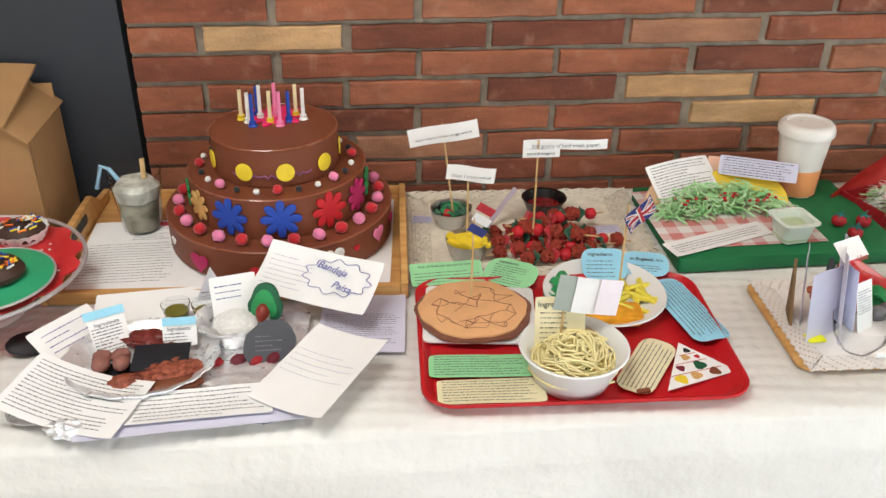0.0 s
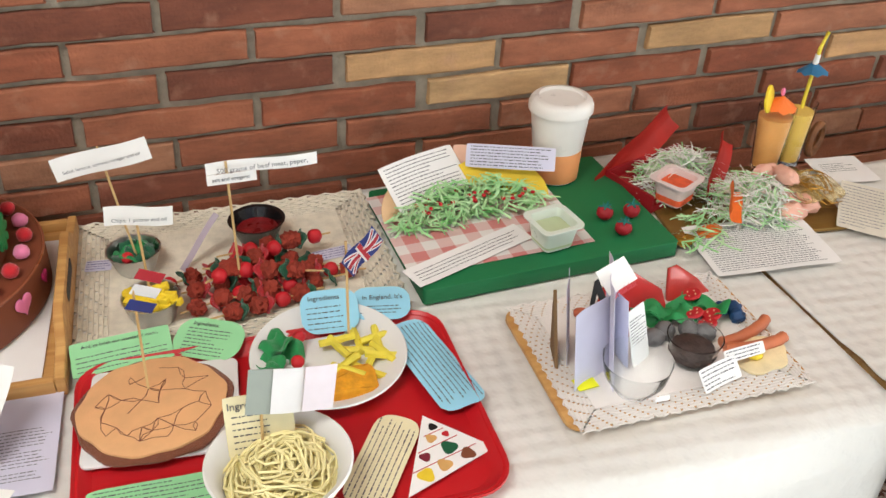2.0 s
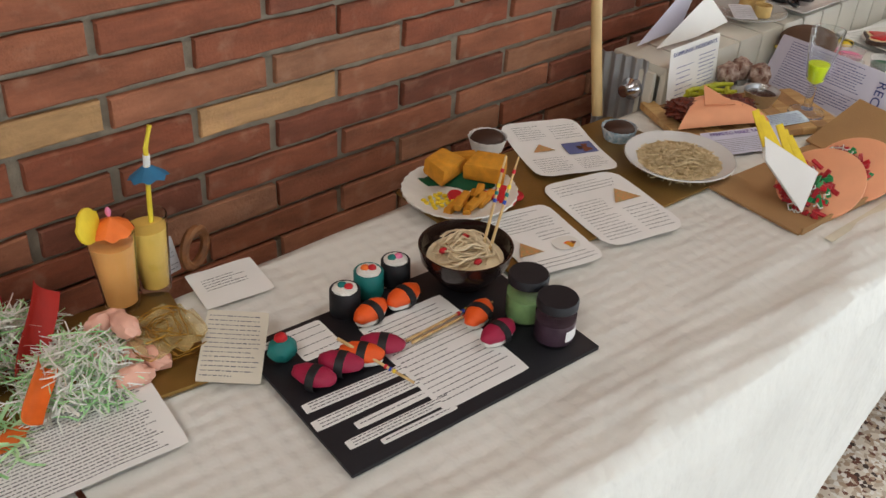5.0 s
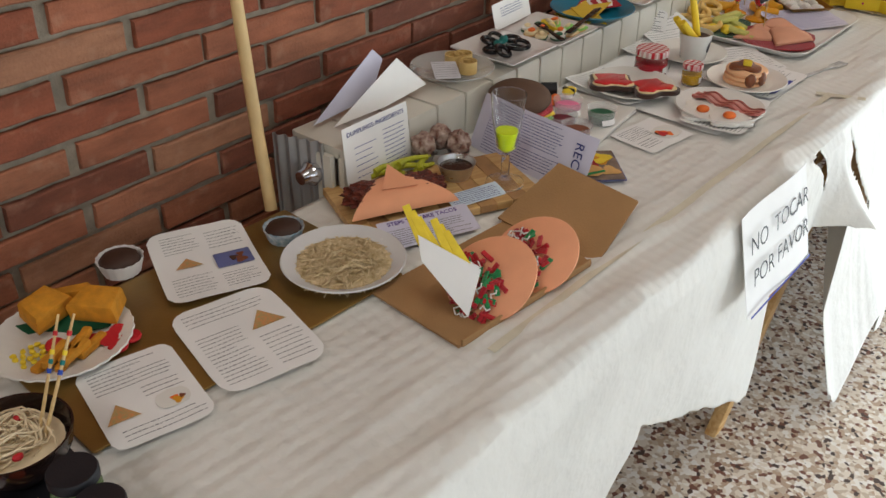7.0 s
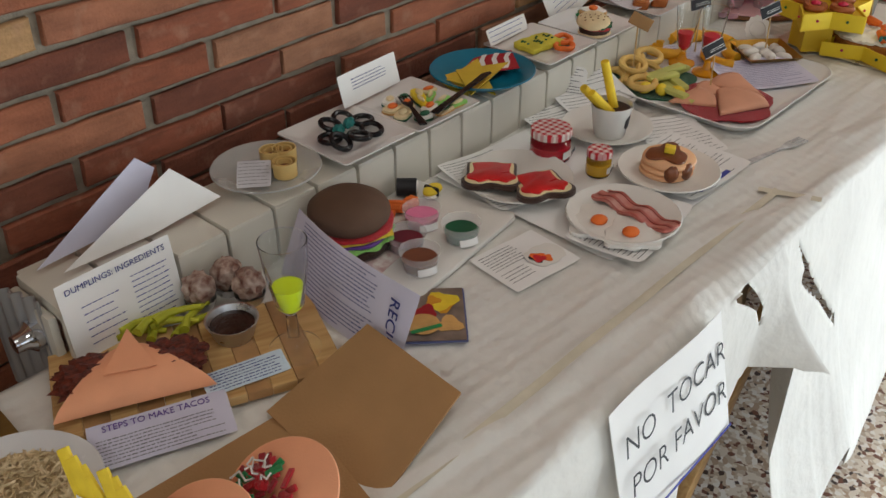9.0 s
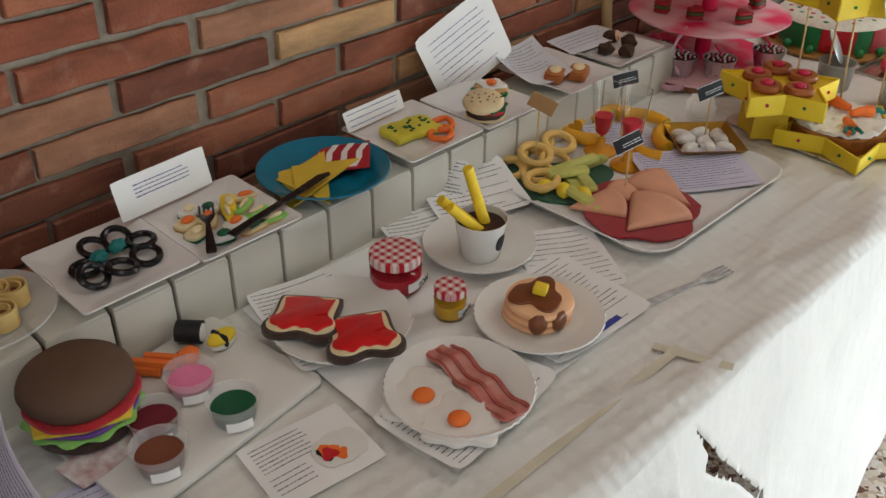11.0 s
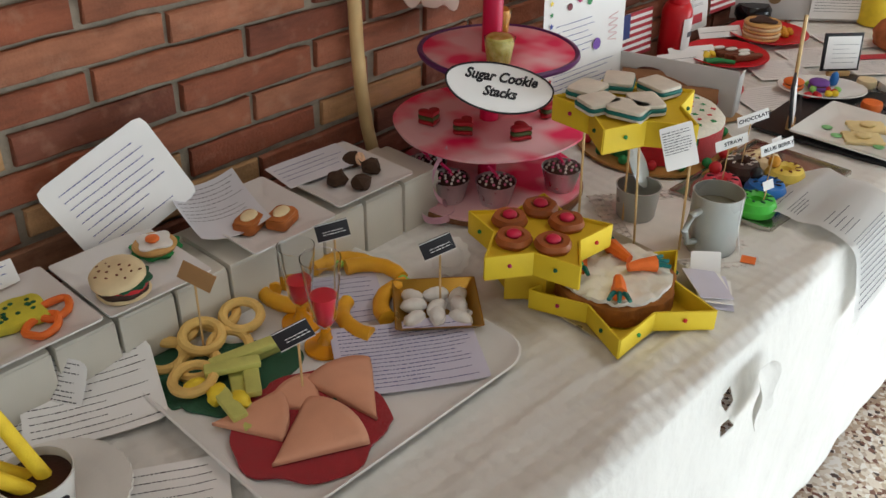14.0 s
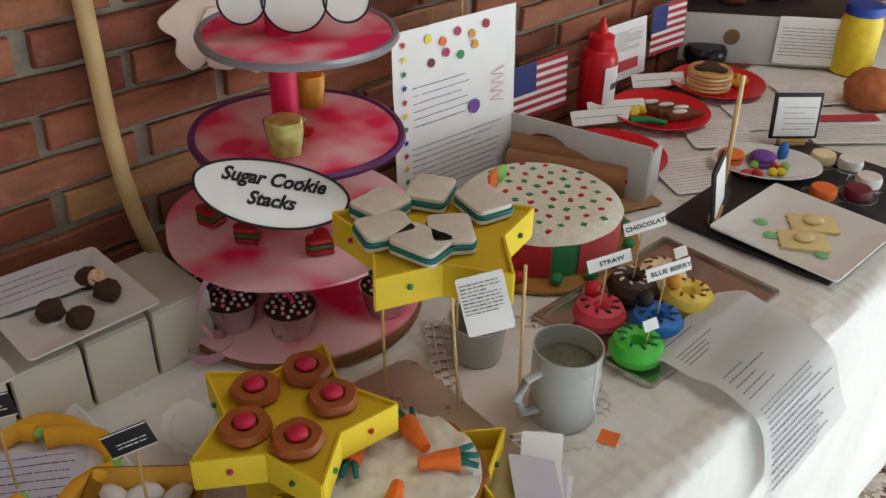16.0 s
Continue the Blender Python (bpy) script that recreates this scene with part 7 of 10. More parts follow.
flute("clear wine glass with bright yellow-green drink", 2.398, -0.392, W, 0.165, mat("lime_drink", (206, 226, 40), 0.3, 0.05, 30, 0), GLASS, 0.32, 0.026, 0.42)
paper("white sheet titled for dumplings leaning on the radiator", 2.28, -0.205, T + 0.07, 0, 0.16, 0.112, [(-0.055, 0.0, -0.045, 0.02, 6), (0.015, 0.07, -0.05, 0.028, 10)], rx=84, ink=INK_BLUE, titles=(("DUMPLINGS: INGREDIENTS", 0.0115, 0.0, 0.042, INK_NAVY),))
paper("white tapered strip titled with steps for tacos", 2.205, -0.385, T + 0.012, -24, 0.16, 0.06, [block(0.16, 0.06, 6, 0.3, -0.9)], rx=16, material=PAPER_LILAC, ink=INK_GREY, titles=(("STEPS TO MAKE TACOS", 0.0115, -0.002, 0.021, INK_PURPLE),))
paper("light blue printed slip on the striped board", 2.325, -0.385, W + 0.004, -18, 0.105, 0.036, [block(0.105, 0.036, 5)], rx=10, material=mat("paper_pale_blue", (206, 222, 234), 0.7, 0.04, 14, 0.05), ink=INK_NAVY)
e = paper("curved recipe sheet standing on edge beside the burger tray", 2.492, -0.365, T + 0.052, -98, 0.275, 0.105, [block(0.275, 0.105, 13, 0.9, -0.9, -0.75, 0.62)], rx=66, curl=-0.02, material=PAPER_LILAC, ink=INK_NAVY)
words("RECIPE", 0.026, INK_NAVY, e, pose(0.112, -0.004, -0.010, 0, 8, -90), "title")
e = paper("printed colour photo of a burger with chips", 2.578, -0.468, T + 0.002, -46, 0.085, 0.12, (), material=SK)
picture(e, 0.0, 0.0, 0.003, 0.08, 0.115, mat("photo_wood", (128, 112, 100), 0.5, 0.35, 30, 0), (clay("gold"), clay("yellow"), clay("gold"), clay("tan"), clay("crimson")), 5)
part("picture_burger", moved(slab(polar(lambda t: 0.022 * (1 - 0.15 * math.sin(t)), 24), 0, 0.0005), pose(-0.016, -0.022, 0.0056)), clay("tan"), e, smooth=0)
part("picture_lettuce", moved(slab(round_rect(0.044, 0.007, 0.003), 0, 0.0005), pose(-0.012, -0.036, 0.0063, 0, 0, 20)), clay("green"), e, smooth=0)
e = thing("folded_paper", "large folded white sheet leaning on the radiator", "paper", pose(2.35, -0.12, 0.853))
part("leaf", moved(slab([(-0.11, 0.0), (0.02, -0.004), (0.135, 0.004), (0.075, 0.07)], 0, 0.001), pose(0, -0.02, 0.003, 72, 0, 0)), PAPER, e)
part("leaf", moved(slab([(-0.125, 0.0), (0.03, 0.0), (0.075, 0.06), (0.05, 0.085)], 0, 0.001), pose(-0.005, 0.02, 0.003, 84, 0, 4)), PAPER_LILAC, e)

# ---- notice on the hanging paper ----
e = thing("notice", "white handwritten notice taped to the hanging table paper", "sign", pose(2.705, -0.776, 0.668, 76, 0, 0))
part("sheet", bent(0.272, 0.19, 0.0008, lambda a, b: 0.004 * math.sin(a * 20)), PAPER, e)
MARKER = mat("marker_pen", (40, 42, 50), 0.6, 0.1, 60, 0)
for line, b in (("NO  TOCAR", 0.036), ("POR FAVOR", -0.026)):
    words(line, 0.046, MARKER, e, pose(0.004, b, 0.0055), shear=0.12, bold=-0.0006)
part("blue_edge", moved(box(0.27, 0.004, 0.0006, 0), pose(0, -0.091, 0.005)), INK_BLUE, e)
# brown leather-like card showing in the torn paper
e = thing("torn_cardboard", "crumpled brown cardboard showing in the torn paper", "cardboard", pose(1.345, -0.735, 0.585, 90, 0, 0))
part("card", bent(0.13, 0.14, 0.002, lambda a, b: 0.008 * noise.noise(Vector((a * 30, b * 30, 1)))), CARD, e)
for x, z in ((3.19, 0.62), (2.97, 0.67), (3.93, 0.64)):
    e = thing("torn_cardboard", "piece of brown cardboard behind a rip in the hanging paper", "cardboard", pose(x, -0.728, z, 90, 0, 10), "brown card behind rips")
    part("card", bent(0.13, 0.12, 0.002, lambda a, b: 0.01 * noise.noise(Vector((a * 30, b * 30, x)))), CARD_DK, e)

# ---- plates on the radiator ----
RZ = 0.8505
RADPLATE = mat("white_rect_plate", (222, 220, 218), 0.2, 0.03, 14, 0, coat=0.3)


def rect_plate(label, x, y, w=0.155, d=0.165):
    e = thing("rectangular_plate", label, "plate", pose(x, y, RZ), "plates on the radiator")
    bm = bmesh.new()
    rows = []
    for ww, dd, z in ((w * 0.66, d * 0.66, 0), (w * 0.72, d * 0.72, 0.001), (w, d, 0.012), (w, d, 0.0145), (w * 0.97, d * 0.97, 0.0142), (w * 0.7, d * 0.7, 0.0048), (w * 0.6, d * 0.6, 0.0042)):
        rows.append([bm.verts.new((*p, z)) for p in round_rect(ww, dd, 0.006, 3)])
    for a, b in zip(rows, rows[1:]):
        for i in range(len(a)):
            bm.faces.new((a[i], a[(i + 1) % len(a)], b[(i + 1) % len(a)], b[i]))
    bm.faces.new(rows[0])
    bm.faces.new(rows[-1])
    part("dish", bm, RADPLATE, e)
    return e


Q = RZ + 0.006
e = thing("clear_plate", "round clear plastic plate on the radiator", "plate", pose(2.582, -0.122, RZ))
part("dish", plate_mesh(0.084, 0.013), mat("clear_plate_plastic", (226, 228, 226), 0.12, 0.02, 20, 0, alpha=0.35), e)
ply = mat("pale_wood_roll", (210, 178, 112), 0.5, 0.1, 40, 0.2)
for x, y in ((2.605, -0.108), (2.594, -0.152), (2.622, -0.118)):
    e = thing("model_roll", "pale spiral roll of thin card", "model food", pose(x, y, RZ + 0.004, 0, 0, x * 700), "pale spiral rolls")
    bm = lathe([(0.018, 0), (0.0185, 0.024), (0.0165, 0.024), (0.016, 0.0)], 24)
    part("outer_coil", bm, ply, e)
    part("inner_coil", lathe([(0.012, 0), (0.0125, 0.022), (0.0105, 0.022), (0.01, 0)], 20), ply, e)
    part("core", lathe([(0, 0), (0.0098, 0), (0.0098, 0.014), (0, 0.014)], 16), clay("brown"), e)
paper("handwritten slip on the clear plate", 2.553, -0.13, RZ + 0.014, -40, 0.05, 0.062, [block(0.05, 0.062, 5)], rx=10, material=PAPER_SHADED, ink=INK_GREY)

rect_plate("white rectangular plate of black onion rings", 2.739, -0.131)
gloss_black = mat("black_gloss_ring", (16, 16, 20), 0.25, 0.2, 40, 0.1)
for k, (x, y) in enumerate(((2.709, -0.125), (2.735, -0.098), (2.77, -0.09), (2.739, -0.162), (2.777, -0.15), (2.705, -0.155), (2.79, -0.115))):
    e = part("black_ring", tube([(0.0165 * math.cos(a / 4), 0.0165 * math.sin(a / 4), 0.0) for a in range(26)], 0.0045, 8), gloss_black)
    e.matrix_basis = pose(x, y, Q + 0.006 + 0.006 * (k % 2), 14 * (k % 3), 10 * (k % 2), 0)
    tagged(e, "glossy black clay ring on the plate", "model food", "black clay rings")
for x, y in ((2.728, -0.125), (2.757, -0.118)):
    lump("green_garnish", "dark green clay garnish among the black rings", "model food", x, y, Q + 0.008, 0.013, 0.009, 0.008, clay("teal"), 30, 0.4, 4, group="green garnishes")
rect_plate("white rectangular plate of small model snacks", 2.895, -0.136)
for k, (x, y, m, w, d, h, yaw) in enumerate(((2.855, -0.12, "cream", 0.034, 0.026, 0.008, 10), (2.85, -0.15, "cream", 0.034, 0.024, 0.008, 20), (2.893, -0.11, "white", 0.03, 0.024, 0.01, 0), (2.92, -0.12, "yellow", 0.02, 0.045, 0.012, -30), (2.90, -0.165, "white", 0.036, 0.022, 0.008, 15), (2.937, -0.16, "lime", 0.045, 0.012, 0.006, 8), (2.912, -0.19, "cream", 0.04, 0.016, 0.007, 6), (2.872, -0.098, "white", 0.03, 0.024, 0.009, 30), (2.95, -0.115, "cream", 0.036, 0.014, 0.008, -20), (2.935, -0.135, "lime", 0.044, 0.013, 0.007, 30), (2.87, -0.18, "white", 0.032, 0.024, 0.008, -12), (2.942, -0.19, "lime", 0.046, 0.012, 0.007, -6), (2.878, -0.135, "cream", 0.03, 0.022, 0.012, 50), (2.905, -0.142, "yellow", 0.046, 0.012, 0.011, 70))):
    e = thing("model_snack", "small clay snack slice with a bright filling", "model food", pose(x, y, Q, 0, 0, yaw), "small clay snacks")
    part("slice", slab(round_rect(w, d, min(w, d) * 0.4), 0, h, 0.002), clay(m), e)
    part("rind", moved(slab(round_rect(w * 1.05, d * 1.1, min(w, d) * 0.44), 0, h * 0.4, 0.001), pose(0, 0, 0)), clay("dkgreen" if k % 3 == 1 else "tan"), e)
    part("filling", moved(blob(w * 0.3, d * 0.3, 0.004, 0.1, 2, 2), pose(0.002, 0, h - 0.002)), clay(("orange", "cream", "dkgreen", "cream")[k % 4]), e)


def cutlery(name, label, x, y, z, yaw, length, tilt, material, tines):
    e = thing(name, label, "cutlery", pose(x, y, z, tilt, 0, yaw))
    if tines:
        part("handle", slab([(-length * 0.5, -0.006), (-length * 0.45, -0.007), (length * 0.1, -0.003), (length * 0.2, -0.008), (length * 0.28, -0.011), (length * 0.28, 0.011), (length * 0.2, 0.008), (length * 0.1, 0.003), (-length * 0.45, 0.007), (-length * 0.5, 0.006)], 0, 0.0025, 0.0006), material, e)
        for k in range(4):
            part("tine", moved(box(length * 0.22, 0.0028, 0.0022, 0.0004, 1), pose(length * 0.38, -0.009 + 0.006 * k, 0)), material, e)
    else:
        part("handle", slab([(-length * 0.5, -0.007), (0, -0.005), (0, 0.005), (-length * 0.5, 0.007)], 0, 0.003, 0.0006), material, e)
        part("blade", slab([(0, -0.005), (length * 0.48, -0.006), (length * 0.5, 0.0), (length * 0.42, 0.008), (0, 0.006)], 0, 0.002, 0.0004), material, e)
    return e


cutlery("plastic_fork", "black plastic fork lying across the snack plate", 2.86, -0.165, Q + 0.014, 60, 0.12, 0, gloss_black, True)
cutlery("plastic_knife", "black plastic knife lying across two plates", 2.965, -0.185, Q + 0.018, 12, 0.2, 0, gloss_black, False)
paper("white handwritten card folded up behind the snack plate", 2.862, -0.06, RZ + 0.045, 4, 0.145, 0.055, [block(0.145, 0.055, 3, 0.6, -0.2, -0.6, 0.6)], rx=76, ink=INK_NAVY)
e = plate("round teal blue plastic plate with paper napkins", 3.074, -0.138, RZ, 0.098, mat("teal_plastic", (16, 112, 140), 0.3, 0.1, 14, 0.05), 0.02, name="teal_plate")
YC = mat("yellow_paper_napkin", (216, 184, 62), 0.8, 0.06, 30, 0.2)
for x, y, yaw, dz in ((3.04, -0.12, 18, 0.004), (3.056, -0.132, 44, 0.009), (3.06, -0.146, 0, 0.014)):
    e = thing("yellow_napkin", "folded yellow card triangle on the teal plate", "napkin", pose(x, y, RZ + dz, 0, -6, yaw), "yellow card triangles")
    part("triangle", slab([(-0.07, -0.035), (0.065, -0.012), (-0.012, 0.05)], 0, 0.002), YC, e)
e = thing("striped_napkin", "red and white striped card triangle on the teal plate", "napkin", pose(3.108, -0.118, RZ + 0.012, 0, -8, -50))
part("sheet", slab([(-0.055, -0.045), (0.062, -0.038), (0.05, 0.05), (-0.012, 0.062)], 0, 0.002), mat("red_paper", (170, 30, 44), 0.7, 0.08, 30, 0.1), e)
for k in range(4):
    x = -0.032 + 0.023 * k
    part("stripe", slab([(x - 0.006, -0.04 + 0.002 * k), (x + 0.005, -0.039 + 0.002 * k), (x + 0.009, -0.005), (x + 0.006, 0.018), (x + 0.013, 0.05 - 0.003 * k), (x + 0.003, 0.051 - 0.003 * k), (x - 0.003, 0.016), (x, -0.006)] if k else [(x - 0.006, -0.04), (x + 0.005, -0.039), (x + 0.011, 0.0), (x + 0.008, 0.022), (x + 0.002, 0.0)], 0.0022, 0.0028), PAPER, e, smooth=0)
rect_plate("white rectangular plate with a yellow slab and orange rings", 3.262, -0.131, 0.16)
e = thing("model_omelette", "yellow clay slab with green flecks", "model food", pose(3.262, -0.125, Q, 0, 0, -8))
part("slab", slab(polar(lambda t: 0.045 / max(abs(math.cos(t)), abs(1.5 * math.sin(t)), 0.75) * (1 + 0.05 * math.sin(7 * t)), 40), 0, 0.011, 0.003), mat("yellow_green_clay", (206, 196, 62), 0.6, 0.1, 50, 0.3), e)
for k in range(18):
    part("fleck", moved(blob(0.0035, 0.0028, 0.0018, 0.1, 2, 1), pose(rnd.uniform(-0.036, 0.036), rnd.uniform(-0.022, 0.022), 0.010)), clay("dkgreen"), e)
for x, y in ((3.285, -0.172), (3.31, -0.15)):
    e = part("model_pepper_ring", tube([((0.022 + 0.003 * math.cos(3 * a / 4)) * math.cos(a / 4), 0.017 * math.sin(a / 4), 0) for a in range(26)], 0.005, 8), clay("orange"))
    e.matrix_basis = pose(x, y, Q + 0.006, 0, 0, 30)
    tagged(e, "orange clay pepper ring", "model food", "orange pepper rings")
paper("white handwritten strip standing behind the omelette plate", 3.245, -0.06, RZ + 0.028, 3, 0.13, 0.032, [block(0.13, 0.032, 2)], rx=66, ink=INK_BLUE)
rect_plate("white rectangular plate of a seeded burger", 3.42, -0.138, 0.145, 0.16)
e = thing("model_burger", "small clay burger with a seeded cream bun", "model food", pose(3.392, -0.17, Q))
part("bottom_bun", lathe([(0, 0), (0.031, 0), (0.034, 0.003), (0.031, 0.006), (0, 0.006)], 30), clay("cream"), e)
part("patty", moved(lathe([(0, 0), (0.031, 0), (0.032, 0.004), (0.03, 0.008), (0, 0.008)], 30, 0.03, 7), pose(0, 0, 0.006)), clay("dkbrown"), e)
part("tomato", moved(lathe([(0, 0), (0.03, 0), (0.03, 0.005), (0, 0.005)], 24, 0.04, 4), pose(0.002, -0.002, 0.013)), clay("red"), e)
part("lettuce", moved(lathe([(0, 0), (0.033, 0), (0.034, 0.004), (0, 0.006)], 36, 0.08, 9), pose(0.002, 0, 0.017)), clay("dkgreen"), e)
part("top_bun", moved(blob(0.036, 0.034, 0.011, 0.06, 2, 3, 1, 0.4), pose(-0.003, 0.002, 0.023, 8, -8, 0)), mat("seeded_bun", (222, 202, 160), 0.7, 0.08, 40, 0.2), e)
for k in range(20):
    a, q = k * 2.4, 0.03 * math.sqrt((k + 0.5) / 20)
    part("seed", moved(blob(0.0026, 0.0018, 0.001, 0, 1, 1), pose(q * math.cos(a) - 0.003, q * math.sin(a) + 0.002, 0.0385 - 5.5 * q * q, 0, 0, k * 40)), clay("brown"), e)
e = thing("model_open_sandwich", "clay open sandwich with a fried egg on green", "model food", pose(3.475, -0.11, Q))
part("leaf", lathe([(0, 0), (0.03, 0), (0.034, 0.005), (0, 0.007)], 36, 0.09, 8), clay("green"), e)
part("bread", moved(lathe([(0, 0), (0.028, 0), (0.03, 0.004), (0.027, 0.008), (0, 0.008)], 28), pose(-0.002, -0.002, 0.006)), clay("tan"), e)
part("egg_white", moved(slab(polar(lambda t: 0.024 * (1 + 0.16 * math.sin(4 * t)), 30), 0, 0.003, 0.001), pose(-0.002, -0.003, 0.014)), clay("white"), e)
part("yolk", moved(blob(0.0095, 0.0095, 0.005, 0), pose(-0.005, -0.004, 0.016)), clay("orange"), e)
paper("large rounded handwritten card leaning on the wall", 3.468, -0.052, 0.925, -8, 0.17, 0.14, [block(0.17, 0.14, 7, 0.75, -0.8, -0.75, 0.75)], rx=82, ry=-24, corner=0.012, ink=INK_BLUE)
rect_plate("white rectangular plate of two small toasts", 3.625, -0.14, 0.145, 0.175)
for x, y in ((3.598, -0.155), (3.637, -0.178)):
    e = thing("model_toast", "small clay toast with a white round on top", "model food", pose(x, y, Q, 0, 0, 24), "small toasts with white rounds")
    part("bread", slab(round_rect(0.048, 0.034, 0.008), 0, 0.015, 0.003), mat("toast_clay", (172, 98, 42), 0.6, 0.2, 40, 0.3), e)
    part("glaze", moved(slab(round_rect(0.044, 0.032, 0.01), 0, 0.003, 0.001), pose(0, 0, 0.015)), mat("toast_glaze", (186, 112, 56), 0.4, 0.15, 40, 0.2), e)
    part("topping", moved(blob(0.016, 0.011, 0.004, 0.06), pose(0, 0, 0.016)), clay("cream"), e)
paper("handwritten sheet curling up behind the toasts", 3.578, -0.108, RZ + 0.02, -10, 0.105, 0.12, [block(0.105, 0.12, 7, 0.9, -0.3)], rx=14, curl=0.014, bend=0.006, material=PAPER_SHADED, ink=INK_GREY)
rect_plate("white rectangular plate of dark truffles", 3.793, -0.13, 0.155, 0.165)
for k, (x, y) in enumerate(((3.772, -0.142), (3.79, -0.178), (3.833, -0.112), (3.836, -0.152))):
    e = thing("model_truffle", "dark brown clay truffle, one with a pale cut face", "model food", pose(x, y, Q, 0, 0, 40 * k), "dark truffles")
    part("truffle", blob(0.0165, 0.0155, 0.0135, 0.38, 1.8, 2, k, 0.6), mat("cocoa_clay", (66, 46, 32), 0.9, 0.15, 60, 0.6), e, smooth=25)
    if k in (2,):
        part("cut_face", moved(lathe([(0, 0), (0.011, 0), (0.0105, 0.002), (0, 0.003)], 16), pose(-0.011, -0.006, 0.013, 0, -70, 20)), mat("nut_cream", (222, 176, 140), 0.6, 0.3, 120, 0.3), e)
paper("handwritten sheet lying at the back of the truffle plate", 3.775, -0.085, RZ + 0.016, -3, 0.14, 0.07, [block(0.14, 0.07, 3, 0.7, -0.6)], rx=6, material=PAPER_SHADED, ink=INK_NAVY)

# ---- burger tray ----
e = thing("serving_tray", "long white tray with crimped paper ends", "tray", pose(2.708, -0.312, T, 0, 0, 7))
part("tray", slab(round_rect(0.265, 0.205, 0.012), 0, 0.009, 0.002), PAPERPLATE, e)
V = T + 0.0095


def big_burger():
    e = thing("model_burger", "large felt burger in layers with a dark brown bun", "model food", pose(2.617, -0.265, V))
    part("bottom_bun", lathe([(0, 0), (0.05, 0), (0.058, 0.006), (0.057, 0.016), (0.05, 0.02), (0, 0.02)], 40), felt("dkbrown"), e)
    part("lettuce", moved(lathe([(0, 0), (0.056, 0), (0.064, 0.003), (0.06, 0.006), (0, 0.007)], 60, 0.06, 11), pose(0, 0, 0.02)), felt("lime"), e)
    part("onion", moved(slab(polar(lambda t: 0.06 + 0.002 * math.sin(6 * t), 40), 0, 0.006, 0.002), pose(0, 0, 0.027)), felt("purple"), e)
    part("cheese", moved(slab(star(0.07, 0.058, 4, 20), 0, 0.005, 0.001), pose(0, 0, 0.033)), felt("yellow"), e)
    part("tomato", moved(slab(polar(lambda t: 0.063 + 0.001 * math.sin(9 * t), 40), 0, 0.006, 0.002), pose(0.002, 0, 0.038)), felt("red"), e)
    part("top_bun", moved(blob(0.062, 0.062, 0.03, 0.05, 1.6, 4, 3, 0.5), pose(0, 0.002, 0.044)), mat("brown_foam", (94, 70, 54), 0.8, 0.08, 30, 0.3), e)


big_burger()
for x, y, m, lab in ((2.662, -0.335, "wine", "clear pot of dark pink sauce"), (2.640, -0.383, "brown", "clear pot of brown sauce"), (2.728, -0.305, "pink", "clear pot of pale pink sauce"), (2.737, -0.378, "dkgreen", "clear pot of dark green sauce")):
    e = thing("sauce_pot", lab + " with a white label", "pot", pose(x, y, V), "clear sauce pots")
    part("pot", cup_mesh(0.024, 0.03, 0.03, 0.0012, 30), mat("clear_pot", (232, 232, 232), 0.1, 0.02, 20, 0, alpha=0.22), e)
    part("sauce", lathe([(0, 0.0015), (0.0225, 0.0015), (0.026, 0.018), (0, 0.018)], 24), clay(m), e)
    part("label", moved(bent(0.03, 0.011, 0.0004, lambda a, b: -a * a / 0.055, 8, 2), pose(-0.010, -0.0265, 0.009, 76, 0, -22)), PAPER, e)
for k in range(4):
    e = part("model_carrot", tube([(-0.026, 0, 0.007), (0, 0, 0.0075), (0.026, 0, 0.007)], 0.0065, 8), clay("orange"))
    e.matrix_basis = pose(2.70 + 0.01 * k, -0.238 - 0.003 * k, V + 0.006 * (k % 2), 0, 0, -52)
    tagged(e, "orange clay carrot stick with a pale end", "model food", "carrot sticks")
e = thing("sushi_roll", "black clay roll with a white core on its side", "model food", pose(2.778, -0.225, V + 0.015, 90, 0, 40))
part("wrap", lathe([(0, -0.016), (0.0145, -0.016), (0.015, 0.016), (0.0125, 0.0165), (0.012, 0.015), (0, 0.015)], 24), clay("black"), e)
part("rice", moved(blob(0.0118, 0.0118, 0.003, 0.1), pose(0, 0, 0.0135)), MATS["rice_clay"], e)
lump("nigiri", "orange clay nigiri lump by the rolls", "model food", 2.752, -0.258, V, 0.018, 0.013, 0.012, clay("orange"), 20)
e = thing("nigiri", "white and yellow clay nigiri with a black band", "model food", pose(2.80, -0.262, V, 0, 0, 8))
part("rice", blob(0.02, 0.013, 0.008, 0.08, 4), MATS["rice_clay"], e)
part("topping", moved(blob(0.021, 0.0135, 0.007, 0.05), pose(0, 0, 0.008)), clay("yellow"), e)
part("band", moved(box(0.007, 0.028, 0.0165, 0.004), pose(-0.003, 0, 0.006)), clay("black"), e)
paper("red and white napkin under the burger", 2.60, -0.325, V + 0.0005, 10, 0.08, 0.05, (), material=mat("pink_napkin", (220, 170, 172), 0.8, 0.3, 60, 0.1, rgb2=(232, 226, 222)), name="napkin")
e = paper("white printed sheet with a picture of a sushi plate", 2.765, -0.478, T + 0.001, -8, 0.13, 0.105, [block(0.13, 0.105, 5, 0.85, 0.0, -0.85, 0.2), block(0.13, 0.105, 3, -0.1, -0.7, -0.85, -0.1)], corner=0.002)
picture(e, 0.03, -0.012, 0.003, 0.055, 0.045, PAPERPLATE, (clay("orange"), clay("black"), clay("orange"), clay("red")), 9, True)
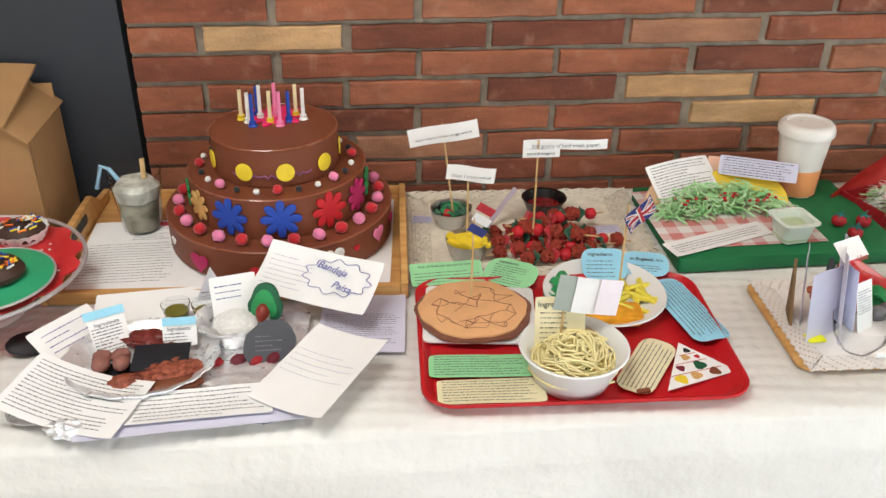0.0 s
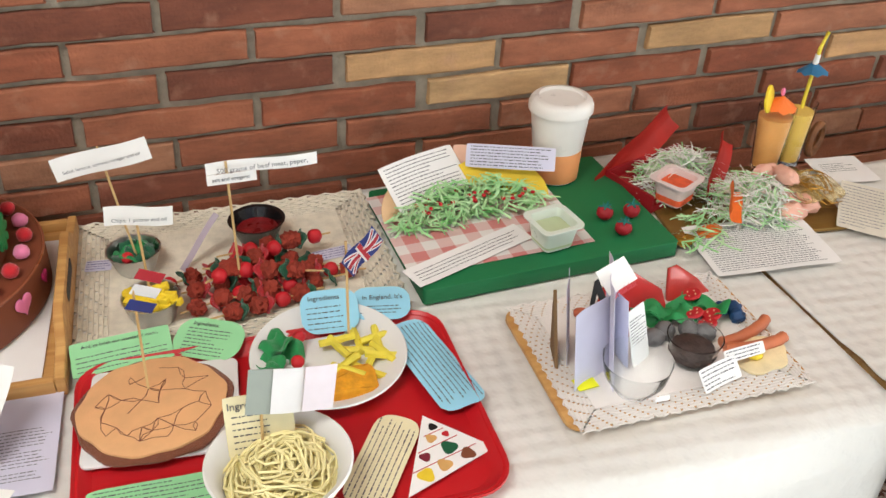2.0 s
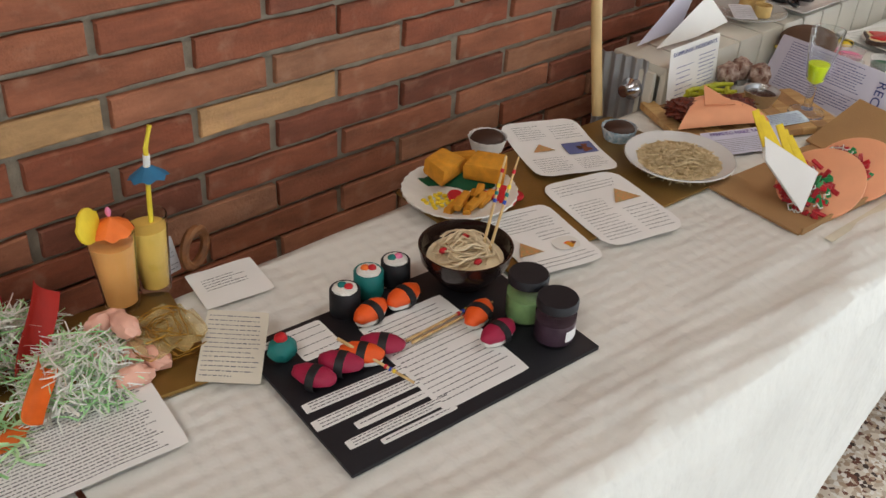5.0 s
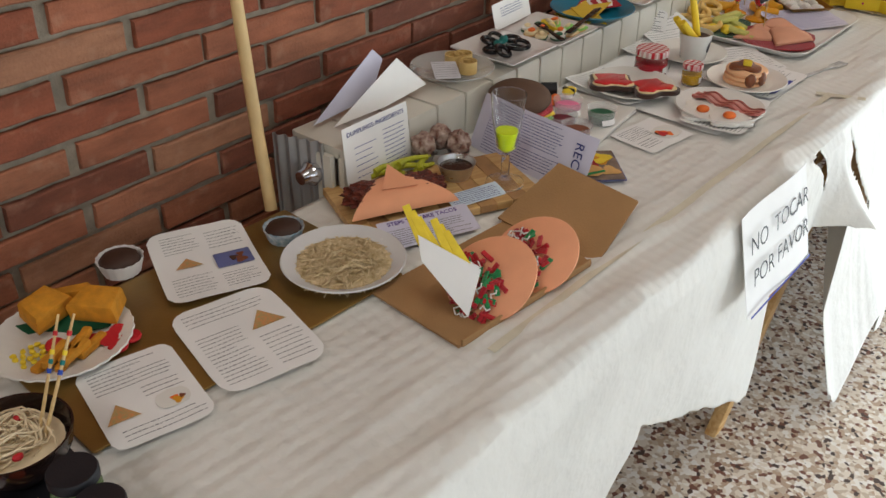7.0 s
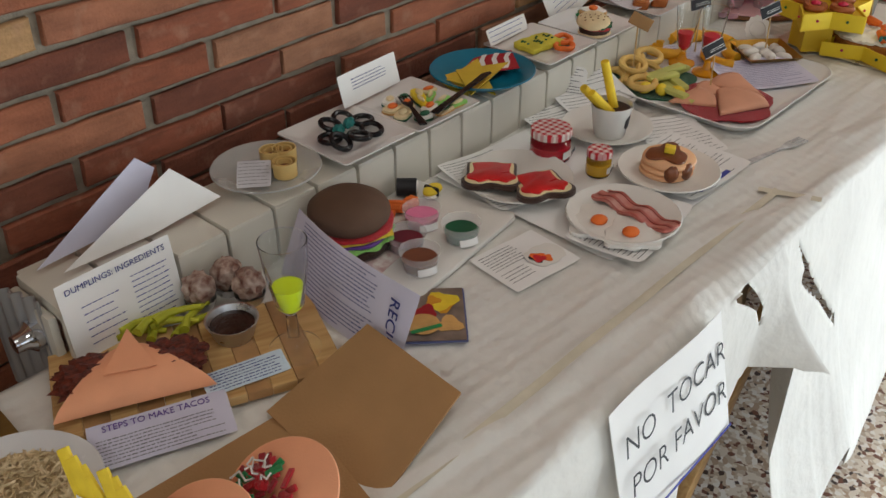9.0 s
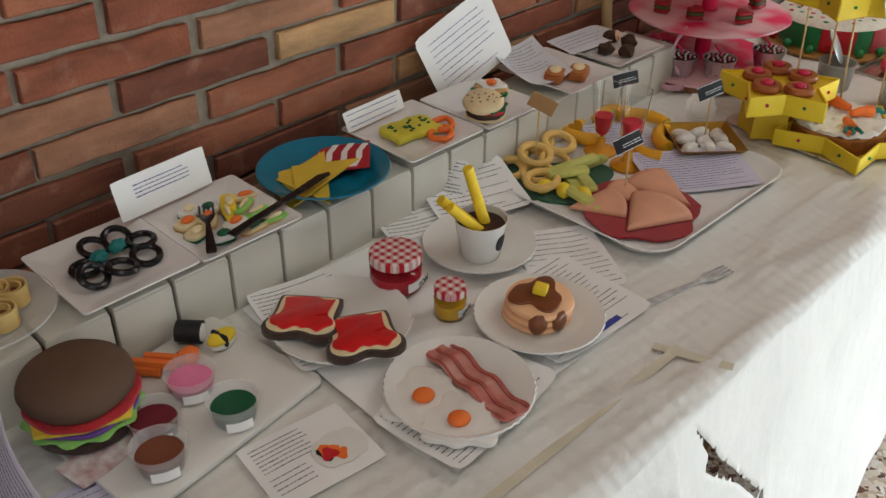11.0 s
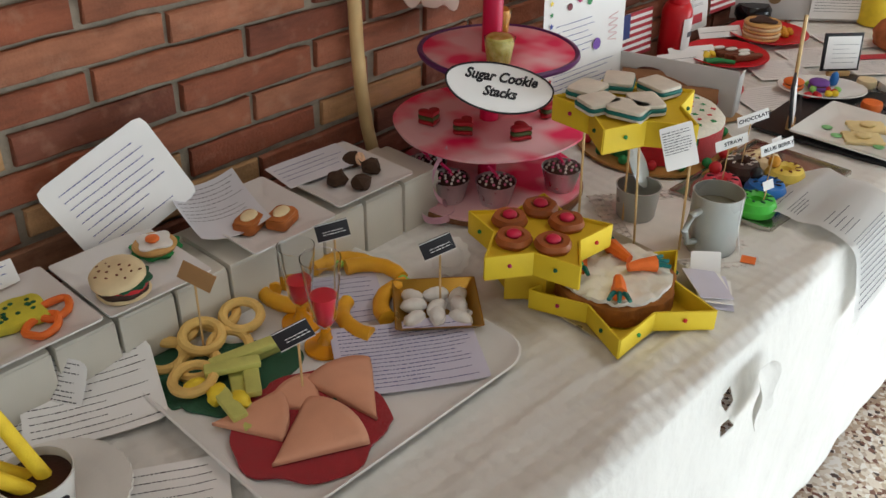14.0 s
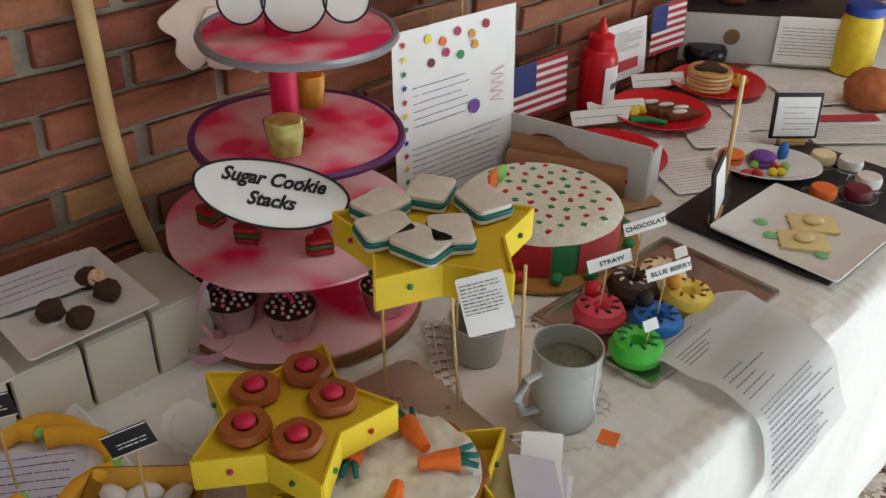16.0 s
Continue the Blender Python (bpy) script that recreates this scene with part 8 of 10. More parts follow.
paper("printed sheet lying half under the recipe sheet", 2.545, -0.395, T + 0.001, -12, 0.09, 0.12, [block(0.09, 0.12, 8)], material=PAPER_LILAC, ink=INK_GREY)

# ---- breakfast tray: toast, eggs, pancakes, churros ----
INK_DARK = mat("ink_dark", (58, 58, 66), 0.7, 0.1, 60, 0)


def newsprint(label, x, y, yaw, w, d, curl=0.004, rx=0.0, ry=0.0, z=0.001, rows=14):
    return paper(label, x, y, T + z, yaw, w, d, [block(w, d, rows, 0.92, -0.92)], rx=rx, ry=ry, curl=curl, bend=0.003, ink=INK_DARK, corner=0.012)


e = thing("paper_tray_mat", "large white sheet mat under the breakfast plates", "paper", pose(3.04, -0.40, T + 0.0004, 0, 0, -3))
part("sheet", bent(0.37, 0.375, 0.0008, lambda a, b: 0.002 + 0.0015 * noise.noise(Vector((a * 12, b * 12, 4))), 16, 16, 0.01), PAPER, e)
N = T + 0.0045
newsprint("printed recipe with a red heading under the toast plate", 2.92, -0.30, -14, 0.13, 0.19, 0.005, z=0.0045, rows=15)
newsprint("printed recipe under the egg plate, curling at the front", 2.945, -0.545, 6, 0.20, 0.13, 0.006, z=0.0045, rows=11)
e = newsprint("printed recipe with blue and red headings under the pancake plate", 3.165, -0.51, -4, 0.19, 0.17, 0.004, z=0.0045, rows=13)
part("heading", moved(box(0.12, 0.009, 0.0006, 0), pose(-0.02, -0.072, 0.005, 0, 0, 2)), INK_BLUE, e, "blue and red printed heading")
e = newsprint("printed recipe leaning behind the churros cup", 3.20, -0.185, -20, 0.13, 0.15, 0.006, 8, 0, 0.01, 11)
words("CHURROS", 0.011, INK_GREEN, e, pose(-0.034, 0.066, 0.008), "title", bold=0.0004)
e = newsprint("printed chocolate recipe behind the churros cup", 3.30, -0.225, -22, 0.16, 0.13, 0.006, 12, 0, 0.016, 8)
words("CHOCOLATE", 0.013, BLACK_CARD, e, pose(-0.03, 0.057, 0.008), "title", bold=0.0005)
newsprint("narrow printed sheet standing against the radiator", 3.262, -0.178, -66, 0.11, 0.075, -0.012, 58, 0, 0.035, 9)
newsprint("printed sheet with long ruled lines beside the cup saucer", 3.265, -0.445, -32, 0.13, 0.16, 0.003, z=0.002, rows=9)
PF = dict(wave=0.012, waves=44)
plate("white fluted paper plate of red jam toasts", 2.932, -0.335, N + 0.004, 0.093, PAPERPLATE, 0.013, **PF)
plate("white fluted paper plate of fried eggs and bacon", 2.945, -0.532, N + 0.004, 0.09, PAPERPLATE, 0.013, **PF)
plate("white fluted paper plate of pancakes", 3.118, -0.512, N + 0.006, 0.086, PAPERPLATE, 0.013, **PF)
plate("white fluted paper plate as a saucer", 3.19, -0.342, N + 0.006, 0.084, PAPERPLATE, 0.013, **PF)
F = N + 0.009


def bread_outline(s):
    pts = [(s * x, s * y) for x, y in ((-0.8, -1.0), (0.8, -1.0), (0.92, -0.9), (0.86, 0.1), (1.05, 0.35), (1.06, 0.7), (0.85, 0.95), (0.5, 1.02), (0.2, 0.88), (0, 0.82), (-0.2, 0.88), (-0.5, 1.02), (-0.85, 0.95), (-1.06, 0.7), (-1.05, 0.35), (-0.86, 0.1), (-0.92, -0.9))]
    for _ in range(2):
        pts = [((1 - f) * a[0] + f * b[0], (1 - f) * a[1] + f * b[1]) for a, b in zip(pts, pts[1:] + pts[:1]) for f in (0.25, 0.75)]
    return pts


for x, y, yaw in ((2.896, -0.307, 128), (2.922, -0.388, 150)):
    e = thing("model_toast", "felt bread slice spread with glossy red jam", "model food", pose(x, y, F + 0.006, 4, 0, yaw), "red jam toasts")
    part("crust", slab(bread_outline(0.047), 0, 0.010, 0.0015), felt("dkbrown"), e)
    part("crumb", moved(slab(bread_outline(0.0415), 0, 0.003, 0.0006), pose(0, 0, 0.009)), clay("cream"), e)
    part("jam", moved(slab([(px * (1 + 0.07 * math.sin(0.5 * k)), py * (1 + 0.07 * math.cos(0.7 * k))) for k, (px, py) in enumerate(bread_outline(0.036))], 0, 0.003, 0.0006), pose(0, 0, 0.0115)), mat("red_jam", (206, 24, 30), 0.3, 0.15, 40, 0.3, coat=0.3), e)
for x, y, s, dz in ((2.906, -0.515, 0.047, 0.0), (2.905, -0.572, 0.042, 0.0025)):
    e = thing("model_egg", "clay fried egg with an orange yolk", "model food", pose(x, y, F - 0.002 + dz, 0, 0, x * 300), "clay fried eggs")
    part("white", slab(polar(lambda t: s * (1 + 0.14 * math.sin(3 * t + 1) + 0.08 * math.sin(7 * t)), 50), 0, 0.007, 0.0006), mat("egg_white_clay", (230, 228, 222), 0.35, 0.04, 40, 0.3, fine=90), e)
    part("yolk", moved(blob(0.0135, 0.012, 0.007, 0.03), pose(0.003, 0.002, 0.004)), clay("orange"), e)
e = thing("model_bacon", "wavy pink and dark red clay bacon rasher", "model food", pose(2.965, -0.54, F + 0.003, 0, 0, -100))
part("rasher", bent(0.155, 0.042, 0.004, lambda a, b: 0.006 + 0.004 * math.sin(a * 110) + 0.001 * math.sin(b * 300), 40, 6, 0.008), mat("bacon_pink", (222, 164, 152), 0.5, 0.2, 40, 0.3, rgb2=(186, 104, 94)), e)
for yy, ww in ((0.017, 0.005), (-0.002, 0.005), (-0.0185, 0.003)):
    part("meat_stripe", moved(bent(0.15, ww, 0.001, lambda a, b: 0.0068 + 0.004 * math.sin(a * 110), 40, 2), pose(0, yy, 0)), mat("bacon_red", (166, 80, 70), 0.5, 0.2, 60, 0.3), e)
e = thing("model_pancakes", "stack of pale pancakes with brown syrup and a butter pat", "model food", pose(3.122, -0.505, F - 0.001))
for k in range(3):
    part("pancake", moved(lathe([(0, 0), (0.041, 0), (0.045, 0.004), (0.044, 0.008), (0.04, 0.0105), (0, 0.011)], 36, 0.01, 5), pose(0.001 * k, -0.001 * k, 0.0105 * k)), mat("pancake_foam", (236, 186, 142), 0.6, 0.06, 30, 0.15), e)
part("syrup", moved(slab(polar(lambda t: 0.033 * (1 + 0.22 * math.sin(3 * t + 0.6) + 0.1 * math.sin(5 * t)), 50), 0, 0.004, 0.0015), pose(0, 0.001, 0.0315)), mat("syrup_brown", (120, 66, 34), 0.35, 0.15, 40, 0.1, coat=0.3), e)
for a in (-100, -140, 30):
    part("syrup_drip", moved(blob(0.012, 0.006, 0.015, 0.15), pose(0.043 * math.cos(radians(a)), 0.043 * math.sin(radians(a)), 0.002, 0, 0, a + 90)), MATS["syrup_brown"], e)
part("butter", moved(box(0.018, 0.018, 0.011, 0.002), pose(0.004, 0.0, 0.035, 4, 5, 24)), clay("yellow"), e)


def churro_mug():
    e = thing("mug", "white cup with a black round emblem holding chocolate", "cup", pose(3.178, -0.355, F - 0.001))
    part("cup", lathe([(0, 0), (0.026, 0), (0.029, 0.003), (0.036, 0.05), (0.038, 0.062), (0.0365, 0.062), (0.0345, 0.05), (0.027, 0.005), (0, 0.005)], 40), CERAMIC, e)
    part("chocolate", moved(lathe([(0, 0), (0.0345, 0), (0.0345, 0.002), (0, 0.003)], 28), pose(0, 0, 0.05)), mat("chocolate_drink", (52, 30, 22), 0.35, 0.2, 60, 0.3), e)
    part("emblem", moved(bent(0.022, 0.026, 0.0005, lambda a, b: -a * a / 0.07, 8, 4, 0.010), pose(0.006, -0.0335, 0.032, 98, 0, 10)), BLACK_CARD, e, "black round emblem")
    for p, q in (((0.012, -0.002, 0.035), (-0.016, 0.014, 0.142)), ((0.008, 0.008, 0.035), (-0.052, 0.03, 0.1)), ((0.0, -0.012, 0.035), (-0.05, 0.014, 0.094))):
        c = thing("churro", "yellow foam churro stick standing in the chocolate cup", "model food", e.matrix_basis @ Matrix.Translation(p), "yellow churros")
        d = Vector(q) - Vector(p)
        part("stick", tube([(0, 0, 0), tuple(d * 0.4), tuple(d * 0.8), tuple(d)], 0.0085, 10, 0.0075), mat("churro_foam", (240, 204, 50), 0.7, 0.08, 40, 0.4), c)


churro_mug()
redcheck = checked("red_check_lid", (226, 214, 210), (184, 22, 40), 0.006)
jam = mat("jam_red", (176, 22, 40), 0.25, 0.1, 30, 0, coat=0.3)
e = jar("glass jar of red tomato jam with a red checked lid", 3.046, -0.318, 0.036, 0.046, GLASS, jam, redcheck, 0.013, PAPER, "checked-lid jars", N, "red and white checked lid")
words("TOM", 0.0135, INK, e, pose(0.016, -0.0372, 0.018, 90, 0, 20), bold=0.0003)
e = jar("small glass jar of yellow oil with a red checked lid", 3.052, -0.415, 0.0215, 0.036, GLASS, mat("oil_yellow", (206, 160, 40), 0.2, 0.1, 30, 0), redcheck, 0.011, PAPER, "checked-lid jars", N, "red and white checked lid")
words("OLIVE OIL", 0.0058, INK, e, pose(0.008, -0.0222, 0.014, 90, 0, 20), bold=0.0002)
SILV = mat("fork_print", (176, 176, 178), 0.35, 0.2, 60, 0.1, rgb2=(206, 206, 206))
cutlery("paper_fork", "fork cut from printed paper lying on the table cover", 3.335, -0.606, T + 0.001, -13, 0.165, 0, SILV, True)

# ---- crepe tray ----
e = thing("oval_tray", "large white rounded plastic tray", "tray", pose(3.548, -0.355, T, 0, 0, -1))
tray = bmesh.new()
rings = []
for w, d, r, z in ((0.36, 0.35, 0.04, 0.0), (0.385, 0.375, 0.05, 0.003), (0.405, 0.395, 0.055, 0.014), (0.411, 0.40, 0.057, 0.016), (0.405, 0.395, 0.055, 0.017), (0.378, 0.368, 0.048, 0.006), (0.355, 0.345, 0.04, 0.0035)):
    rings.append([tray.verts.new((*p, z)) for p in round_rect(w, d, r, 6)])
for a, b in zip(rings, rings[1:]):
    for i in range(len(a)):
        tray.faces.new((a[i], a[(i + 1) % len(a)], b[(i + 1) % len(a)], b[i]))
tray.faces.new(rings[0])
tray.faces.new(rings[-1][::-1])
part("tray", tray, PLASTIC_W, e)
C = T + 0.0045
e = thing("green_felt", "green felt leaf mat under the rings", "mat", pose(3.44, -0.29, C, 0, 0, -40))
part("mat", slab(polar(lambda t: 0.095 * (1 + 0.12 * math.sin(3 * t) + 0.05 * math.sin(8 * t)) * (0.75 if abs(math.sin(t)) > 0.8 else 1), 60), 0, 0.003), felt("dkgreen"), e)
e = thing("red_felt", "large red felt tomato-shaped mat under the crepes", "mat", pose(3.452, -0.445, C + 0.0035, 0, 0, 20))
part("mat", slab(polar(lambda t: 0.092 * (1 + 0.05 * math.sin(5 * t) + 0.03 * math.sin(9 * t)) * (1.0 if math.cos(t) < 0.5 else 1.06), 60), 0, 0.003), felt("crimson"), e)
part("leaf", moved(slab(star(0.03, 0.011, 5, 12), 0, 0.002), pose(0.072, -0.018, 0.003)), felt("dkgreen"), e, "green felt calyx")
ringm = mat("squid_ring_foam", (226, 188, 110), 0.7, 0.1, 40, 0.35)
for k, (x, y, rx) in enumerate(((3.405, -0.215, 10), (3.44, -0.19, 0), (3.452, -0.235, 14), (3.475, -0.262, 24), (3.50, -0.20, 6), (3.515, -0.235, 12), (3.425, -0.262, 0), (3.40, -0.29, 0))):
    e = part("squid_ring", tube([(0.025 * math.cos(a / 4), 0.025 * math.sin(a / 4), 0) for a in range(26)], 0.0068, 8), ringm)
    e.matrix_basis = pose(x, y, C + 0.0105 + 0.008 * (k % 3), rx, -6, 0)
    tagged(e, "pale yellow foam fried ring", "model food", "fried rings")
for k in range(3):
    lump("lemon_wedge", "bright yellow clay lemon wedge", "model food", 3.395 + 0.012 * k, -0.30 - 0.03 * k, C + 0.004, 0.017, 0.012, 0.012, clay("yellow"), 40 * k, group="lemon wedges")
cuke = mat("cucumber_foam", (198, 198, 110), 0.7, 0.1, 40, 0.25)
for k, (x, y, yaw, ln) in enumerate(((3.43, -0.345, 62, 0.085), (3.455, -0.335, 58, 0.075), (3.475, -0.30, -12, 0.1), (3.505, -0.30, -8, 0.1), (3.405, -0.36, 80, 0.06), (3.445, -0.31, -28, 0.07), (3.41, -0.385, 70, 0.05))):
    e = part("cucumber_strip", box(ln, 0.02, 0.010, 0.004), cuke)
    e.matrix_basis = pose(x, y, C + 0.004 + 0.007 * (k % 3), 0, 0, yaw)
    tagged(e, "pale green foam cucumber strip", "model food", "cucumber strips")
skinm = mat("crepe_felt", (216, 158, 128), 0.8, 0.05, 24, 0.25, fine=500)


def crepe(x, y, z, yaw, s, spread, lift):
    """A felt round folded into a wedge, its two layers swelling apart toward the rounded edge."""
    e = thing("model_crepe", "folded skin-pink felt crepe wedge on the red mat", "model food", pose(x, y, z, 0, 0, yaw), "folded crepes")
    for name, sgn in (("top_layer", 1), ("fold_layer", 0)):
        n, m = 10, 18
        co, fa = [], []
        for i in range(n + 1):
            q = s * i / n
            for j in range(m + 1):
                u = 2 * j / m - 1
                a = radians(spread) * u
                hump = math.sqrt(max(0.0, 1 - u * u))
                co.append((q * math.cos(a), q * math.sin(a), sgn * lift * hump * (0.25 + 0.75 * i / n) + 0.0012))
        for i in range(n):
            for j in range(m):
                v = i * (m + 1) + j
                fa.append((v, v + 1, v + m + 2, v + m + 1))
        me = bpy.data.meshes.new(name)
        me.from_pydata(co, [], fa)
        me.materials.append(skinm)
        me.polygons.foreach_set("use_smooth", [True] * len(me.polygons))
        ob = new(name, me)
        ob.parent = e
        so = ob.modifiers.new("thickness", "SOLIDIFY")
        so.thickness, so.offset = 0.0022, 1


for x, y, yaw, s, spread, lift, dz in ((3.482, -0.44, 97, 0.066, 36, 0.009, 0), (3.513, -0.50, 74, 0.114, 24, 0.011, 0.001), (3.374, -0.366, -34, 0.09, 30, 0.010, 0.001), (3.38, -0.472, 2, 0.112, 30, 0.014, 0.003)):
    crepe(x, y, C + 0.0068 + dz, yaw, s, spread, lift)


def chalk_tag(label, x, y, z, h, yaw, tilt, text=True, face=None):
    e = thing("chalk_tag", label, "label", pose(x, y, z, 0, 0, yaw), "small stick labels")
    stick(e, (0, 0, 0), (0.0, 0.004, h), 0.0016)
    part("board", moved(box(0.046, 0.002, 0.026, 0.0004), pose(0, 0.0, h - 0.004, -8, tilt, 0)), face or BLACK_CARD, e)
    if text:
        part("edge", joined(*[moved(box(w, 0.0006, hh, 0), pose(ax, -0.0016, h - 0.004, -8, tilt, 0) @ pose(0, 0, az)) for ax, az, w, hh in ((0, 0.0, 0.046, 0.0009), (0, 0.0252, 0.046, 0.0009))]), PAPER, e, smooth=0)
        part("chalk_writing", moved(bars([(-0.016, 0.016, -0.004, 0.004, 2)], lambda a, b: 0.0004, rnd), pose(0, -0.002, h + 0.009, 82, tilt, 0)), PAPER, e, smooth=0)


chalk_tag("black chalk label on a stick beside the crepes", 3.487, -0.395, C + 0.01, 0.075, -34, -24)
chalk_tag("black chalk label on a stick in the gold dish", 3.735, -0.395, C + 0.012, 0.085, -34, -20)
chalk_tag("black chalk label on a stick behind the bananas", 3.655, -0.27, C + 0.004, 0.1, -34, -10)
chalk_tag("plain brown card label on a stick in the rings", 3.452, -0.235, C + 0.006, 0.105, -60, 24, False, CARD)
AMB = mat("amber_plastic", (222, 150, 28), 0.2, 0.06, 30, 0, coat=0.4)
pinkd = mat("pink_drink", (196, 42, 56), 0.25, 0.08, 30, 0)
flute("clear flute on an amber foot with pink-red drink", 3.582, -0.278, C, 0.125, pinkd, AMB, 0.2, 0.022, 0.46)
flute("clear flute on an amber foot with pink-red drink, in front", 3.57, -0.343, C, 0.14, pinkd, AMB, 0.2, 0.023, 0.5)
ban = mat("banana_clay", (232, 170, 40), 0.5, 0.1, 30, 0.2)
for k, (x, y, yaw) in enumerate(((3.63, -0.175, 20), (3.66, -0.195, -10), (3.71, -0.215, -36), (3.735, -0.265, -64), (3.69, -0.335, 30), (3.62, -0.335, 70), (3.585, -0.225, 100))):
    e = thing("model_banana", "yellow-orange clay banana with a lime tip", "model food", pose(x, y, C + 0.012, 0, 0, yaw), "clay bananas")
    part("fruit", tube([(-0.044, -0.012, 0), (-0.03, 0.0, 0), (-0.01, 0.007, 0.001), (0.012, 0.007, 0.001), (0.032, -0.001, 0), (0.045, -0.014, 0)], 0.0125, 10, 0.0105), ban, e)
    part("tip", moved(blob(0.007, 0.006, 0.006, 0.1, 2, 2), pose(0.047, -0.016, -0.005)), clay("lime"), e)
e = thing("gold_dish", "square gold card dish with sloping sides", "dish", pose(3.722, -0.40, C + 0.001, 0, 0, -42))
bm = bmesh.new()
rows = []
for s, z in ((0.04, 0), (0.058, 0.022), (0.06, 0.022), (0.042, 0.003)):
    rows.append([bm.verts.new((*p, z)) for p in round_rect(2 * s, 2 * s, 0.003, 2)])
for a, b in zip(rows, rows[1:]):
    for i in range(len(a)):
        bm.faces.new((a[i], a[(i + 1) % len(a)], b[(i + 1) % len(a)], b[i]))
bm.faces.new(rows[0])
bm.faces.new(rows[-1])
part("dish", bm, GOLD_SHINY, e)
for k in range(9):
    lump("white_sweet", "white clay croquette in the gold dish", "model food", 3.722 + 0.0225 * (k % 3 - 1) + 0.018 * (k // 3 - 1), -0.40 - 0.022 * (k % 3 - 1) + 0.019 * (k // 3 - 1), C + 0.006 + 0.004 * (k % 2), 0.019, 0.0115, 0.0105, clay("white"), 47 * k, group="white croquettes")
paper("white sheet with blue handwriting curling over the tray edge", 3.625, -0.44, C + 0.008, -34, 0.19, 0.13, [block(0.19, 0.13, 12)], rx=4, material=PAPER_LILAC, ink=INK_NAVY, curl=0.004)
paper("white sheet with handwriting under the bananas", 3.655, -0.275, C + 0.0005, -34, 0.12, 0.12, [block(0.12, 0.12, 7)], material=PAPER_LILAC, ink=INK_NAVY)
e = thing("small_doily", "small white paper doily hanging by the yellow star", "doily", pose(3.82, -0.335, T + 0.03, 62, 0, -40))
part("doily", slab(polar(lambda t: 0.03 * (1 + 0.05 * math.cos(12 * t)), 72), 0, 0.0008), DOILY, e, smooth=0)
part("embossed_ring", tube([(0.019 * math.cos(a / 5), 0.019 * math.sin(a / 5), 0.001) for a in range(33)], 0.0018, 5), DOILY, e)

# ---- yellow stars ----
YEL = mat("yellow_star_foam", (226, 196, 40), 0.65, 0.06, 14, 0.15)
YELD = mat("yellow_star_deep", (214, 178, 34), 0.65, 0.06, 14, 0.15)
e = thing("clear_board", "foil-edged silver cake board under the yellow stars", "cake board", pose(3.965, -0.51, T, 0, 0, -6))
part("board", slab(round_rect(0.24, 0.27, 0.02), 0, 0.003), mat("silver_gold_board", (196, 188, 166), 0.3, 0.15, 20, 0.3, metal=0.7), e)


def star_box(label, x, y, z, r1, r2, h, turn, pins, lid=True):
    e = thing("star_box", label, "box", pose(x, y, z), "yellow star boxes")
    out = star(r1, r2, 5, turn)
    part("base", slab(out, 0, 0.003), YELD, e)
    for i in range(10):
        (x0, y0), (x1, y1) = out[i], out[(i + 1) % 10]
        ln, a = math.hypot(x1 - x0, y1 - y0), math.degrees(math.atan2(y1 - y0, x1 - x0))
        w = part("side", moved(box(ln, 0.003, h, 0.0006), pose((x0 + x1) / 2, (y0 + y1) / 2, 0.002, 0, 0, a)), YEL, e)
        m = (clay("green"), clay("red"), clay("magenta"), clay("dkgreen"))[i % 4]
        part("pin", moved(blob(0.0035, 0.0035, 0.0035, 0, 1, 1), pose((x0 + x1) / 2 + 0.003 * math.sin(radians(a)), (y0 + y1) / 2 - 0.003 * math.cos(radians(a)), h * 0.5)), m, w)
    if lid:
        part("lid", moved(slab(star(r1 * 0.985, r2 * 0.985, 5, turn), 0, 0.003), pose(0, 0, h - 0.006)), YELD, e)
    return e


star_box("open yellow star box holding an iced carrot cake", 3.928, -0.568, T + 0.0035, 0.134, 0.076, 0.03, 68, True, False)
e = thing("carrot_cake", "brown clay cake slab with rough white icing and orange carrots", "model food", pose(3.937, -0.548, T + 0.0075))
crumb = mat("carrot_sponge", (150, 92, 34), 0.85, 0.2, 60, 0.8, fine=160)
part("sponge", slab(polar(lambda t: 0.088 * (1 + 0.03 * math.sin(7 * t) + 0.015 * math.sin(13 * t)), 48), 0, 0.03, 0.004), crumb, e)
icing = bent(0.158, 0.158, 0.006, lambda a, b: 0.006 + 0.007 * noise.noise(Vector((a * 60, b * 60, 1))) + 0.003 * noise.noise(Vector((a * 160, b * 160, 2))), 34, 34, 0.072)
part("icing", moved(icing, pose(0, 0, 0.03)), mat("white_icing", (228, 226, 216), 0.6, 0.04, 60, 0.5, fine=120), e)
for x, y, yaw in ((0.036, 0.02, 74), (0.03, -0.03, -34), (-0.028, 0.042, -150), (-0.045, -0.035, 215)):
    c = part("carrot", moved(tube([(-0.026, 0, 0), (-0.005, 0.001, 0.001), (0.016, 0, 0)], 0.0065, 8, 0.0125), pose(x, y, 0.045, 0, 0, yaw)), clay("orange"), e, "orange clay carrot with green leaves")
    for d in (-24, 0, 24):
        part("leaf", moved(tube([(0.014, 0, 0.001), (0.024, 0, 0.003), (0.036, 0, 0.001)], 0.0042, 6, 0.003), pose(x, y, 0.046, 0, 0, yaw) @ pose(0, 0, 0, 0, 0, d)), clay("teal"), c)
star_box("yellow star box lid carrying five clay biscuits", 3.868, -0.458, T + 0.068, 0.108, 0.062, 0.036, 105, True)
e = thing("star_support", "yellow card block under the raised star", "block", pose(3.868, -0.445, T + 0.0035))
part("block", slab(star(0.05, 0.034, 5, 105), 0, 0.064), YELD, e)
